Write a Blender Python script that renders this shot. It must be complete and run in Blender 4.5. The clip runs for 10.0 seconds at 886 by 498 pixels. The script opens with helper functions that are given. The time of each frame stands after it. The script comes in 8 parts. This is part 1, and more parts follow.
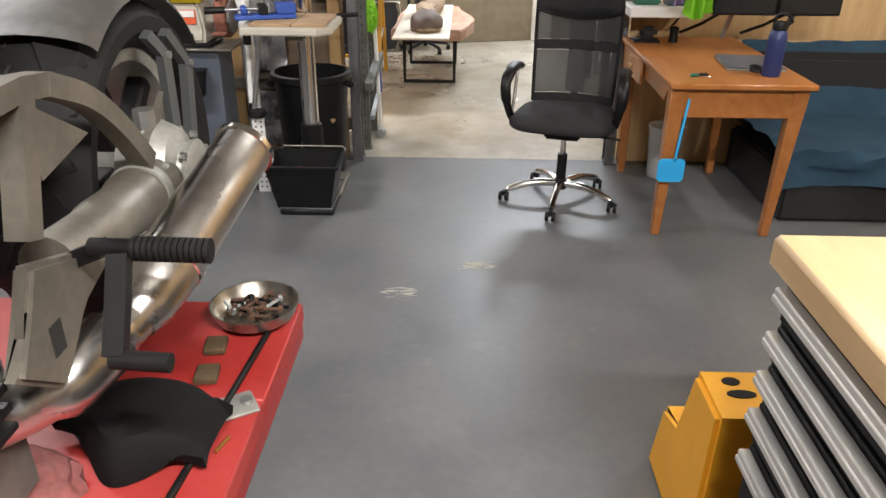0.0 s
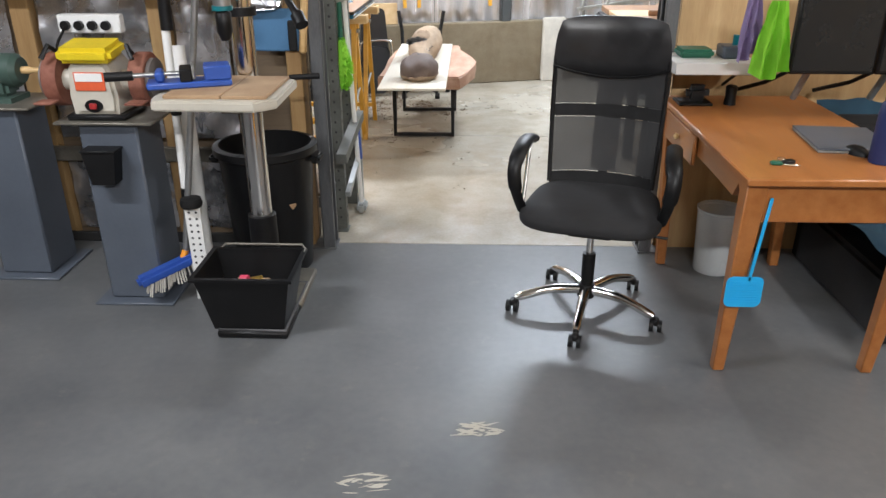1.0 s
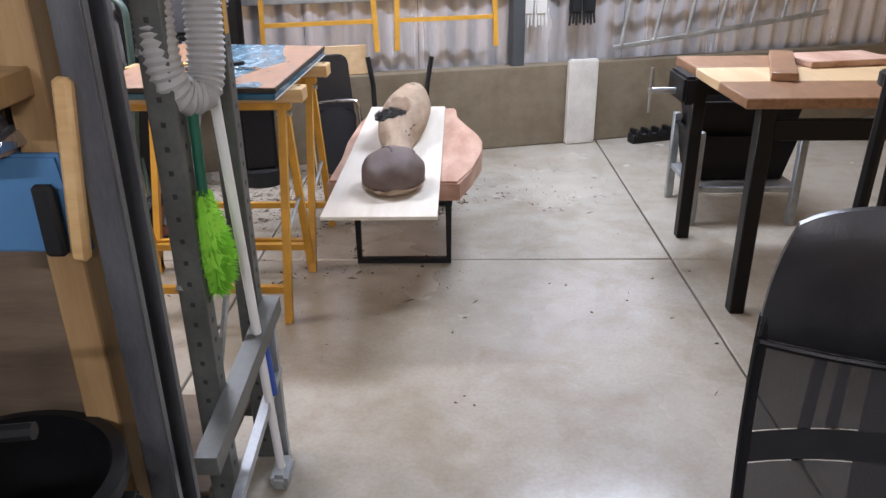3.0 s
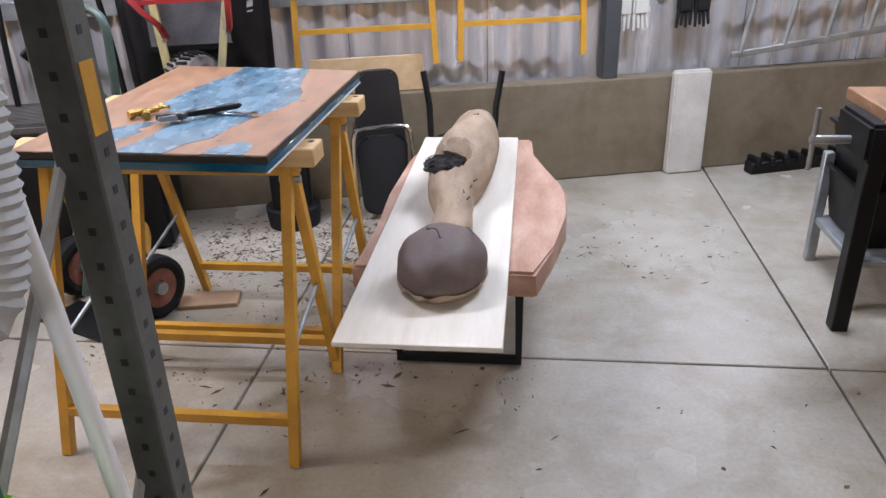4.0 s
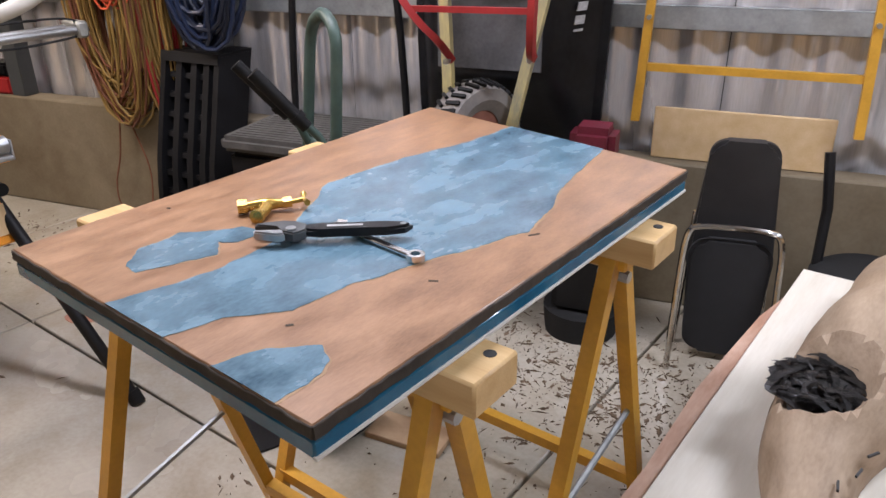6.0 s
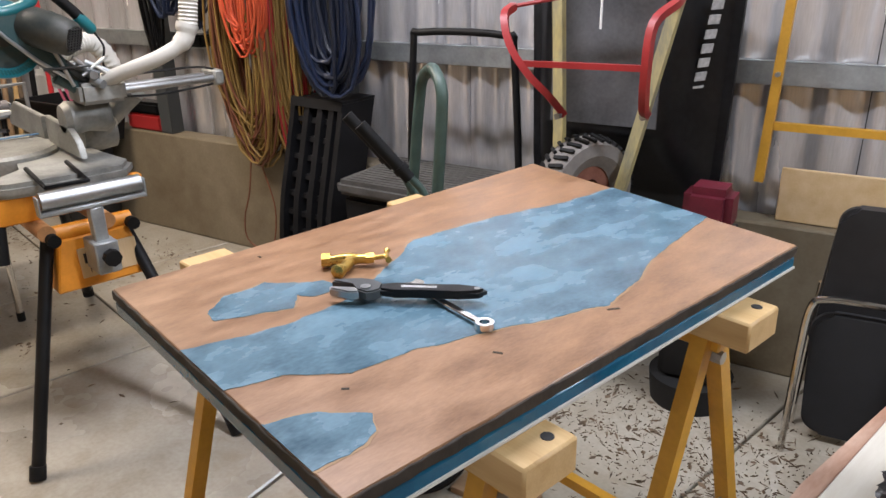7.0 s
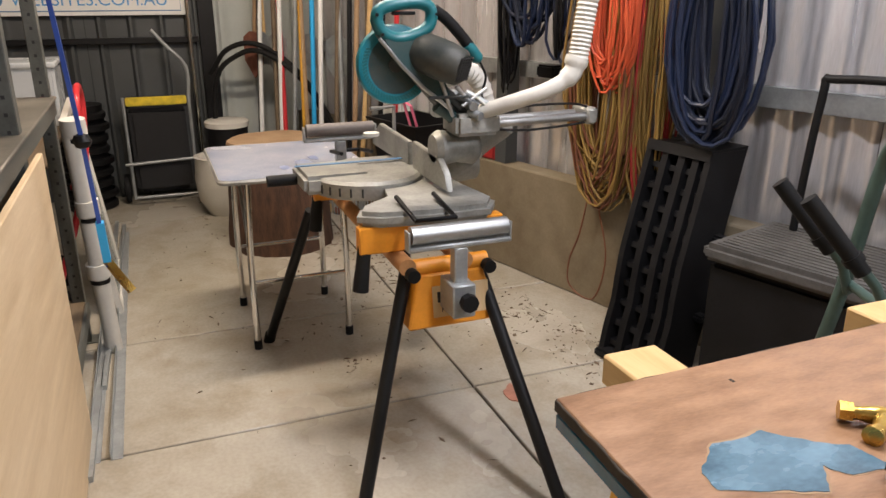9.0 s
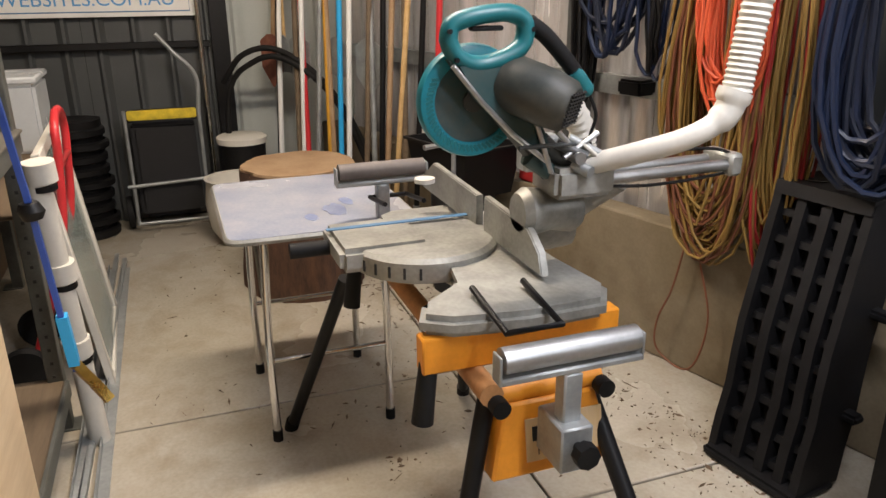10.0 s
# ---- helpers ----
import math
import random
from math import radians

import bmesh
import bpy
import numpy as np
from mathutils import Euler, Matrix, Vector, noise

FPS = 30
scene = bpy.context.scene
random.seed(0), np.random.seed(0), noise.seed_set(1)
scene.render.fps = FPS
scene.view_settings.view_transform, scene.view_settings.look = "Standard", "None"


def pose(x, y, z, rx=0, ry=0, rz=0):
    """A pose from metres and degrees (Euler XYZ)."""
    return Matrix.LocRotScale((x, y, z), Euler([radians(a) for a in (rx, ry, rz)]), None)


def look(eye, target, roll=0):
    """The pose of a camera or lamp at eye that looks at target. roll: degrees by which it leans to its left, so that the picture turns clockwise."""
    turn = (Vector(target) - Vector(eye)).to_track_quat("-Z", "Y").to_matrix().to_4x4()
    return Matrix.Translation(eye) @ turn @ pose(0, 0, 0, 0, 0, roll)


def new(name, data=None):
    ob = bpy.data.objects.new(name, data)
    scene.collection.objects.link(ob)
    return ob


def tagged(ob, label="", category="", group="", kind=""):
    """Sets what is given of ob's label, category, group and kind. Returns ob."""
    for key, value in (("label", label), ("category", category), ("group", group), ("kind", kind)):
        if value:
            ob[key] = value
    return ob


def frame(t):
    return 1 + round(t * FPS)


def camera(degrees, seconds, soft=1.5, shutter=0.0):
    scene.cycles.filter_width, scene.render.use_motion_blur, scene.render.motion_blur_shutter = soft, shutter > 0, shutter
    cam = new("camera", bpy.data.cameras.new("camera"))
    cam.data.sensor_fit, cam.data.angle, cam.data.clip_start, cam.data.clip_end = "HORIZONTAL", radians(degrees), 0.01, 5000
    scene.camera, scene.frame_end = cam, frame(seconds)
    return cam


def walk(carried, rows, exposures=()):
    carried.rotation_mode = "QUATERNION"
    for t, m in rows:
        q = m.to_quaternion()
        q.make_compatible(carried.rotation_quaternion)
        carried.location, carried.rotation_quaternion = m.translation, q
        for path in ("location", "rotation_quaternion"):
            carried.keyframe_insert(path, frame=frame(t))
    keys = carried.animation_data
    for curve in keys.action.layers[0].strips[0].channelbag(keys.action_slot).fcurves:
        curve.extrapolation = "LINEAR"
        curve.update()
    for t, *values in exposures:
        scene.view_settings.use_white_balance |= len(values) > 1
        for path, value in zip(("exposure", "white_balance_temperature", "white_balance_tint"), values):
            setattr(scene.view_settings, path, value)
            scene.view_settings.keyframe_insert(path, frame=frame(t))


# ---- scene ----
cam = camera(61.5, 10.0)
PATH = [
    (0, (-0.145, 1.195, 1.504), (-0.193, 2.995, 0.633), 0.4),
    (0.5, (-0.064, 1.67, 1.495), (-0.136, 3.481, 0.65), 0.0),
    (1, (-0.107, 2.212, 1.492), (-0.174, 4.036, 0.674), -0.1),
    (1.5, (-0.092, 2.768, 1.469), (-0.173, 4.599, 0.67), -0.5),
    (2, (-0.158, 3.333, 1.449), (-0.189, 5.171, 0.662), -0.1),
    (2.5, (-0.181, 3.844, 1.458), (-0.211, 5.683, 0.672), -0.5),
    (4, (-0.206, 5.326, 1.488), (-0.432, 7.126, 0.645), -1.8),
    (4.5, (-0.288, 5.778, 1.467), (-0.789, 7.524, 0.63), -1.7),
    (5, (-0.325, 6.163, 1.446), (-1.133, 7.802, 0.633), -1.5),
    (6.3, (-0.368, 6.633, 1.415), (-1.535, 8.031, 0.588), -0.6),
    (6.5, (-0.361, 6.652, 1.418), (-1.581, 8.012, 0.604), -0.8),
    (7, (-0.328, 6.655, 1.444), (-1.705, 7.911, 0.718), -1.1),
    (7.5, (-0.328, 6.621, 1.499), (-1.846, 7.759, 0.863), -1.0),
    (8, (-0.348, 6.604, 1.497), (-1.964, 7.607, 0.878), -0.3),
    (8.5, (-0.481, 6.579, 1.449), (-2.182, 7.418, 0.815), -0.3),
    (9, (-0.779, 6.561, 1.449), (-2.54, 7.247, 0.794), 0.0),
    (9.5, (-1.133, 6.655, 1.461), (-2.929, 7.237, 0.802), -0.3),
    (10, (-1.498, 6.664, 1.476), (-3.269, 7.302, 0.801), -0.4),
]
EXPOSURES = [(0.0, 0.7, 6700, 10), (0.5, 0.69, 6500, 7), (1.0, 0.68, 6250, 9), (2.0, 0.58, 6150, 14), (2.7, 0.36, 6000, 17), (4.0, 0.06, 5900, 18), (5.0, -0.1, 6150, 20), (6.5, -0.12, 6250, 16), (8.0, -0.17, 6400, 10), (9.0, -0.1, 6650, 14), (9.5, -0.05, 6750, 15), (10.0, -0.08, 6600, 13)]
walk(cam, [(t, look(eye, target, roll)) for t, eye, target, roll in PATH], EXPOSURES)

# ---- light ----
world = bpy.data.worlds.new("world")
scene.world = world
world.use_nodes = True
world.node_tree.nodes["Background"].inputs[0].default_value = (0.5, 0.55, 0.6, 1)
world.node_tree.nodes["Background"].inputs[1].default_value = 0.05

TUBES = [  # x, y, turn, watts, colour: unseen battens, assumed; spots and watts tuned for brightness
    (0.5, 0.7, 0, 150, (1.0, 0.97, 0.95)),
    (-2.3, 3.4, 0, 72, (0.97, 0.97, 1.0)),
    (2.2, 3.9, 90, 40, (1.0, 0.97, 0.95)),
    (0.7, 8.4, 15, 106, (0.84, 0.91, 1.0)),
    (-1.9, 7.7, 15, 84, (0.92, 0.93, 1.0)),
    (-3.95, 6.95, 90, 108, (1.0, 0.86, 0.7)),
]


# ---- tools ----
def mat(name, col, rough=0.5, metal=0.0, var=0.18, scale=6.0, fine=90.0, bump=0.15, col2=None, spec=0.5, alpha=1.0, coat=0.0, stretch=None):
    """A surface with a coarse and a fine variation of colour, gloss and relief."""
    m = bpy.data.materials.new(name)
    m.use_nodes = True
    n, l = m.node_tree.nodes, m.node_tree.links
    b = n["Principled BSDF"]
    tc = n.new("ShaderNodeTexCoord")
    src = tc.outputs["Object"]
    if stretch:
        mp = n.new("ShaderNodeMapping")
        mp.inputs["Scale"].default_value = stretch
        l.new(src, mp.inputs["Vector"])
        src = mp.outputs["Vector"]
    n1, n2 = n.new("ShaderNodeTexNoise"), n.new("ShaderNodeTexNoise")
    for nn, sc in ((n1, scale), (n2, fine)):
        nn.inputs["Scale"].default_value = sc
        nn.inputs["Detail"].default_value = 5
        l.new(src, nn.inputs["Vector"])
    add = n.new("ShaderNodeMath")
    add.operation = "MULTIPLY_ADD"
    l.new(n2.outputs["Fac"], add.inputs[0])
    add.inputs[1].default_value = 0.35
    l.new(n1.outputs["Fac"], add.inputs[2])
    rp = n.new("ShaderNodeValToRGB")
    rp.color_ramp.elements[0].position, rp.color_ramp.elements[1].position = 0.42, 0.95
    c2 = col2 or [min(1, c * (1 + var)) for c in col]
    c1 = col if col2 else [c * (1 - var) for c in col]
    rp.color_ramp.elements[0].color, rp.color_ramp.elements[1].color = (*c1, 1), (*c2, 1)
    l.new(add.outputs[0], rp.inputs[0])
    l.new(rp.outputs[0], b.inputs["Base Color"])
    mr = n.new("ShaderNodeMapRange")
    mr.inputs["To Min"].default_value, mr.inputs["To Max"].default_value = max(0.02, rough - 0.12), min(1, rough + 0.12)
    l.new(n1.outputs["Fac"], mr.inputs["Value"])
    l.new(mr.outputs[0], b.inputs["Roughness"])
    b.inputs["Metallic"].default_value = metal
    b.inputs["Specular IOR Level"].default_value = spec
    b.inputs["Coat Weight"].default_value = coat
    b.inputs["Alpha"].default_value = alpha
    if bump:
        bp = n.new("ShaderNodeBump")
        bp.inputs["Strength"].default_value = bump
        bp.inputs["Distance"].default_value = 0.004
        l.new(add.outputs[0], bp.inputs["Height"])
        l.new(bp.outputs[0], b.inputs["Normal"])
    return m


def glow(name, col, power):
    m = bpy.data.materials.new(name)
    m.use_nodes = True
    b = m.node_tree.nodes["Principled BSDF"]
    b.inputs["Emission Color"].default_value, b.inputs["Emission Strength"].default_value = (*col, 1), power
    return m


def thing(name, m, label, cat, group="", kind=""):
    ob = new(name)
    ob.matrix_basis = m if isinstance(m, Matrix) else pose(*m)
    ob.empty_display_size = 0.1
    return tagged(ob, label, cat, group, kind)


def mesh_of(name, bm, material, smooth=True):
    bmesh.ops.recalc_face_normals(bm, faces=bm.faces)
    me = bpy.data.meshes.new(name)
    bm.to_mesh(me)
    bm.free()
    for mm in (material if isinstance(material, (list, tuple)) else [material]):
        me.materials.append(mm)
    if smooth and len(me.polygons):
        me.polygons.foreach_set("use_smooth", [True] * len(me.polygons))
        me.set_sharp_from_angle(angle=radians(38))
    return me


def part(name, bm, material, parent, label="", kind=""):
    ob = new(name, mesh_of(name, bm, material))
    ob.parent = parent
    return tagged(ob, label, kind=kind)


def solo(name, bm, material, m, label, cat, group="", kind=""):
    ob = new(name, mesh_of(name, bm, material))
    ob.matrix_basis = m if isinstance(m, Matrix) else pose(*m)
    return tagged(ob, label, cat, group, kind)


def B(*boxes, bev=0.004, bm=None):
    """Bevelled boxes, each (x0, x1, y0, y1, z0, z1) and maybe a matrix."""
    bm = bm or bmesh.new()
    for bx in boxes:
        x0, x1, y0, y1, z0, z1 = bx[:6]
        m = Matrix.Translation(((x0 + x1) / 2, (y0 + y1) / 2, (z0 + z1) / 2)) @ Matrix.Diagonal((x1 - x0, y1 - y0, z1 - z0, 1))
        if len(bx) > 6:
            m = bx[6] @ m
        r = bmesh.ops.create_cube(bm, size=1, matrix=m)
        w = min(bev, 0.3 * min(abs(x1 - x0), abs(y1 - y0), abs(z1 - z0)))
        if w > 0.0004:
            es = list({e for v in r["verts"] for e in v.link_edges})
            bmesh.ops.bevel(bm, geom=es, offset=w, segments=2 if bev > 0.008 else 1, affect="EDGES")
    return bm


def C(p, q, r, r2=None, seg=16, bm=None, caps=True):
    """A round bar from p to q."""
    bm = bm or bmesh.new()
    p, q = Vector(p), Vector(q)
    m = Matrix.Translation((p + q) / 2) @ (q - p).to_track_quat("Z", "Y").to_matrix().to_4x4()
    bmesh.ops.create_cone(bm, cap_ends=caps, segments=seg, radius1=r, radius2=r if r2 is None else r2, depth=(q - p).length, matrix=m)
    return bm


def T(pts, r, seg=8, bm=None, closed=False, square=False):
    """A tube along points."""
    bm = bm or bmesh.new()
    P = [Vector(p) for p in pts]
    n = len(P)
    rings, up = [], None
    if square:
        seg = 4
    for i in range(n):
        a = P[i - 1] if i or closed else P[0]
        b = P[(i + 1) % n] if i < n - 1 or closed else P[-1]
        d = (b - a).normalized()
        if up is None:
            up = d.orthogonal().normalized()
            if square and abs(d.z) < 0.9:
                up = Vector((0, 0, 1))
            elif square:
                up = Vector((1, 0, 0))
        up = (up - d * up.dot(d)).normalized()
        side = d.cross(up)
        rr = r[i] if isinstance(r, (list, tuple)) else r
        o = math.pi / 4 if square else 0
        rings.append([bm.verts.new(P[i] + (up * math.cos(o + 2 * math.pi * k / seg) + side * math.sin(o + 2 * math.pi * k / seg)) * rr) for k in range(seg)])
    for i in range(n if closed else n - 1):
        A, D = rings[i], rings[(i + 1) % n]
        for k in range(seg):
            bm.faces.new((A[k], A[(k + 1) % seg], D[(k + 1) % seg], D[k]))
    if not closed:
        bm.faces.new(rings[0][::-1])
        bm.faces.new(rings[-1])
    return bm


def smooth_path(pts, k=6):
    """Catmull-Rom points through pts."""
    P = [Vector(p) for p in pts]
    P = [2 * P[0] - P[1]] + P + [2 * P[-1] - P[-2]]
    out = []
    for i in range(1, len(P) - 2):
        for j in range(k):
            t = j / k
            a, b, c, d = P[i - 1], P[i], P[i + 1], P[i + 2]
            out.append(0.5 * (2 * b + (c - a) * t + (2 * a - 5 * b + 4 * c - d) * t * t + (3 * b - a - 3 * c + d) * t ** 3))
    out.append(P[-2])
    return out


def L(profile, seg=28, bm=None, at=(0, 0, 0), axis="Z", squash=1.0):
    """A turned shape from (radius, height) pairs."""
    bm = bm or bmesh.new()
    rings = []
    for r, h in profile:
        ring = []
        for k in range(seg):
            a = 2 * math.pi * k / seg
            x, y = r * math.cos(a), r * math.sin(a) * squash
            v = {"Z": (x, y, h), "X": (h, x, y), "Y": (x, h, y)}[axis]
            ring.append(bm.verts.new(Vector(at) + Vector(v)))
        rings.append(ring)
    for A, D in zip(rings, rings[1:]):
        for k in range(seg):
            bm.faces.new((A[k], A[(k + 1) % seg], D[(k + 1) % seg], D[k]))
    return bm


def X(outline, z0, z1, bm=None, m=None, bev=0.0):
    """An outline (x, y) pulled up from z0 to z1."""
    bm = bm or bmesh.new()
    lo = [bm.verts.new((x, y, z0)) for x, y in outline]
    hi = [bm.verts.new((x, y, z1)) for x, y in outline]
    n = len(lo)
    fs = [bm.faces.new(lo[::-1]), bm.faces.new(hi)]
    for i in range(n):
        bm.faces.new((lo[i], lo[(i + 1) % n], hi[(i + 1) % n], hi[i]))
    if bev:
        bmesh.ops.bevel(bm, geom=list(fs[1].edges) + list(fs[0].edges), offset=bev, segments=2, affect="EDGES")
    if m is not None:
        bmesh.ops.transform(bm, matrix=m, verts=lo + hi if not bev else bm.verts)
    return bm


def rough_up(bm, amount, size, keep_z=False):
    for v in bm.verts:
        d = noise.noise_vector(v.co / size) * amount
        if keep_z:
            d.z = 0
        v.co += d
    return bm


def word(text, size, material, parent, m, name="lettering"):
    """Lettering as a thin solid, centred, facing the matrix's z."""
    cu = bpy.data.curves.new(name, "FONT")
    cu.body, cu.size, cu.extrude, cu.align_x, cu.align_y = text, size, 0.0008, "CENTER", "CENTER"
    tmp = bpy.data.objects.new(name, cu)
    me = bpy.data.meshes.new_from_object(tmp)
    bpy.data.objects.remove(tmp)
    me.materials.clear()
    me.materials.append(material)
    ob = new(name, me)
    ob.parent = parent
    ob.matrix_basis = m
    return ob


UP = lambda a: pose(0, 0, 0, 0, 0, a)
FAR = pose(0, 9.5, 0, 0, 0, 15.64)  # the far wall: x along it, y into it

# ---- materials ----
M = {}


def floor_paint():
    """Dark grey epoxy, scuffed and dusty, with pale flecks."""
    m = mat("floor_paint", (0.088, 0.093, 0.098), 0.4, col2=(0.145, 0.148, 0.148), scale=2.2, fine=28, bump=0.1, spec=0.5)
    n, l = m.node_tree.nodes, m.node_tree.links
    b = n["Principled BSDF"]
    old = b.inputs["Base Color"].links[0].from_socket
    tc = next(x for x in n if x.bl_idname == "ShaderNodeTexCoord")
    for sc, lo, hi, col, amount in ((9.0, 0.6, 0.78, (0.2, 0.195, 0.175, 1), 0.55), (55.0, 0.72, 0.78, (0.36, 0.35, 0.31, 1), 0.8), (1.3, 0.5, 0.75, (0.07, 0.072, 0.075, 1), 0.6)):
        nz = n.new("ShaderNodeTexNoise")
        nz.inputs["Scale"].default_value, nz.inputs["Detail"].default_value, nz.inputs["Roughness"].default_value = sc, 8, 0.65
        l.new(tc.outputs["Object"], nz.inputs["Vector"])
        rp = n.new("ShaderNodeMapRange")
        rp.inputs["From Min"].default_value, rp.inputs["From Max"].default_value, rp.inputs["To Max"].default_value = lo, hi, amount
        l.new(nz.outputs["Fac"], rp.inputs["Value"])
        mx = n.new("ShaderNodeMix")
        mx.data_type = "RGBA"
        mx.inputs["B"].default_value = col
        l.new(rp.outputs[0], mx.inputs["Factor"])
        l.new(old, mx.inputs["A"])
        old = mx.outputs["Result"]
    l.new(old, b.inputs["Base Color"])
    return m


def concrete(name, lo, hi, rough=0.36):
    """Trowelled concrete: clouds, water stains and dark specks."""
    m = mat(name, lo, rough, col2=hi, scale=0.9, fine=11, bump=0.06)
    n, l = m.node_tree.nodes, m.node_tree.links
    b = n["Principled BSDF"]
    old = b.inputs["Base Color"].links[0].from_socket
    tc = next(x for x in n if x.bl_idname == "ShaderNodeTexCoord")
    nz = n.new("ShaderNodeTexNoise")
    nz.inputs["Scale"].default_value, nz.inputs["Detail"].default_value, nz.inputs["Roughness"].default_value, nz.inputs["Distortion"].default_value = 2.6, 12, 0.68, 0.25
    l.new(tc.outputs["Object"], nz.inputs["Vector"])
    rp = n.new("ShaderNodeValToRGB")
    rp.color_ramp.elements[0].position, rp.color_ramp.elements[1].position = 0.46, 0.74
    l.new(nz.outputs["Fac"], rp.inputs[0])
    mx = n.new("ShaderNodeMix")
    mx.data_type = "RGBA"
    mx.inputs["B"].default_value = (lo[0] * 0.6, lo[1] * 0.5, lo[2] * 0.36, 1)
    sc = n.new("ShaderNodeMath")
    sc.operation = "MULTIPLY"
    sc.inputs[1].default_value = 0.6
    l.new(rp.outputs[0], sc.inputs[0])
    l.new(sc.outputs[0], mx.inputs["Factor"])
    l.new(old, mx.inputs["A"])
    sp = n.new("ShaderNodeTexNoise")
    sp.inputs["Scale"].default_value, sp.inputs["Detail"].default_value = 70, 6
    l.new(tc.outputs["Object"], sp.inputs["Vector"])
    sr = n.new("ShaderNodeValToRGB")
    sr.color_ramp.elements[0].position, sr.color_ramp.elements[1].position = 0.36, 0.6
    sr.color_ramp.elements[0].color, sr.color_ramp.elements[1].color = (0.62, 0.6, 0.57, 1), (1.06, 1.06, 1.06, 1)
    l.new(sp.outputs["Fac"], sr.inputs[0])
    mu = n.new("ShaderNodeMix")
    mu.data_type, mu.blend_type = "RGBA", "MULTIPLY"
    mu.inputs["Factor"].default_value = 0.2
    l.new(mx.outputs["Result"], mu.inputs["A"])
    l.new(sr.outputs[0], mu.inputs["B"])
    l.new(mu.outputs["Result"], b.inputs["Base Color"])
    return m


def wood(name, lo, hi, rough=0.5, scale=2.5, along=(1, 12, 12), bump=0.12):
    return mat(name, lo, rough, col2=hi, scale=scale, fine=scale * 9, bump=bump, stretch=along)


M["paint"] = floor_paint()
M["slab"] = concrete("slab", (0.335, 0.298, 0.232), (0.48, 0.45, 0.385), 0.25)
M["kerb"] = concrete("kerb", (0.14, 0.107, 0.062), (0.24, 0.2, 0.135), 0.8)
M["pale_block"] = mat("pale_block", (0.55, 0.52, 0.46), 0.8)
M["dark"] = mat("dark", (0.02, 0.02, 0.02), 0.7)
M["zinc_sheet"] = mat("zinc_sheet", (0.76, 0.75, 0.76), 0.24, metal=0.6, var=0.26, scale=1.6, fine=40, bump=0.05, stretch=(4, 4, 0.5))
M["char_sheet"] = mat("char_sheet", (0.06, 0.065, 0.066), 0.45, var=0.2, scale=2, bump=0.04)
M["pale_sheet"] = mat("pale_sheet", (0.38, 0.41, 0.39), 0.45, var=0.1, scale=2, bump=0.04)
M["steel"] = mat("steel", (0.42, 0.43, 0.43), 0.36, metal=0.85, var=0.25, scale=7)
M["galv"] = mat("galv", (0.36, 0.38, 0.38), 0.5, metal=0.6, var=0.25, scale=14)
M["chrome"] = mat("chrome", (0.75, 0.74, 0.72), 0.12, metal=1, var=0.06, bump=0.02)
M["black"] = mat("black", (0.006, 0.006, 0.0065), 0.46, var=0.3, scale=9, spec=0.28)
M["black_matt"] = mat("black_matt", (0.014, 0.014, 0.014), 0.75, var=0.35, scale=5, spec=0.25)
M["rubber"] = mat("rubber", (0.008, 0.008, 0.008), 0.7, var=0.4, scale=12, fine=160, spec=0.25)
M["leather"] = mat("leather", (0.016, 0.016, 0.017), 0.36, var=0.2, scale=20, fine=260, bump=0.25)
M["fabric"] = mat("fabric", (0.014, 0.014, 0.015), 0.9, var=0.3, scale=25, fine=400, bump=0.4)
M["band_cloth"] = mat("band_cloth", (0.022, 0.022, 0.023), 0.7, var=0.3, scale=30, fine=400, bump=0.3)
M["mesh_cloth"] = mat("mesh_cloth", (0.02, 0.02, 0.021), 0.6, var=0.3, scale=300, fine=900, bump=0.3, alpha=0.9)
M["yellow"] = mat("yellow", (0.56, 0.29, 0.028), 0.42, var=0.2, scale=9)
M["orange"] = mat("orange", (0.72, 0.27, 0.02), 0.45, var=0.16, scale=9)
M["red"] = mat("red", (0.31, 0.022, 0.022), 0.42, var=0.18, scale=5)
M["lift_red"] = mat("lift_red", (0.3, 0.018, 0.016), 0.5, col2=(0.4, 0.045, 0.04), scale=4, fine=60, bump=0.08)
M["pine"] = wood("pine", (0.5, 0.31, 0.12), (0.66, 0.46, 0.22))
M["desk_wood"] = wood("desk_wood", (0.3, 0.105, 0.026), (0.42, 0.17, 0.05), 0.34, along=(10, 1, 10))
M["lining"] = mat("lining", (0.36, 0.35, 0.33), 0.7, var=0.15, scale=2)
M["ply"] = wood("ply", (0.4, 0.25, 0.11), (0.56, 0.39, 0.2), 0.6, along=(9, 9, 1))
M["old_ply"] = wood("old_ply", (0.1, 0.07, 0.043), (0.18, 0.13, 0.08), 0.75, along=(1, 9, 9))
M["pale_ply"] = wood("pale_ply", (0.55, 0.4, 0.23), (0.72, 0.57, 0.38), 0.5, along=(1, 9, 9), bump=0.05)
M["raw_slab"] = wood("raw_slab", (0.33, 0.165, 0.1), (0.56, 0.38, 0.28), 0.6, scale=4, along=(4, 1, 4), bump=0.15)
M["burl"] = mat("burl", (0.085, 0.06, 0.05), 0.65, col2=(0.16, 0.115, 0.095), scale=5, fine=70, bump=0.25)
# the slight yellow on this white board stands for a warm reflection
M["board"] = wood("board", (0.6, 0.545, 0.44), (0.75, 0.71, 0.62), 0.4, along=(8, 1, 8), bump=0.03)
M["bench_top"] = wood("bench_top", (0.55, 0.37, 0.18), (0.68, 0.5, 0.29), 0.42, along=(8, 1, 8))
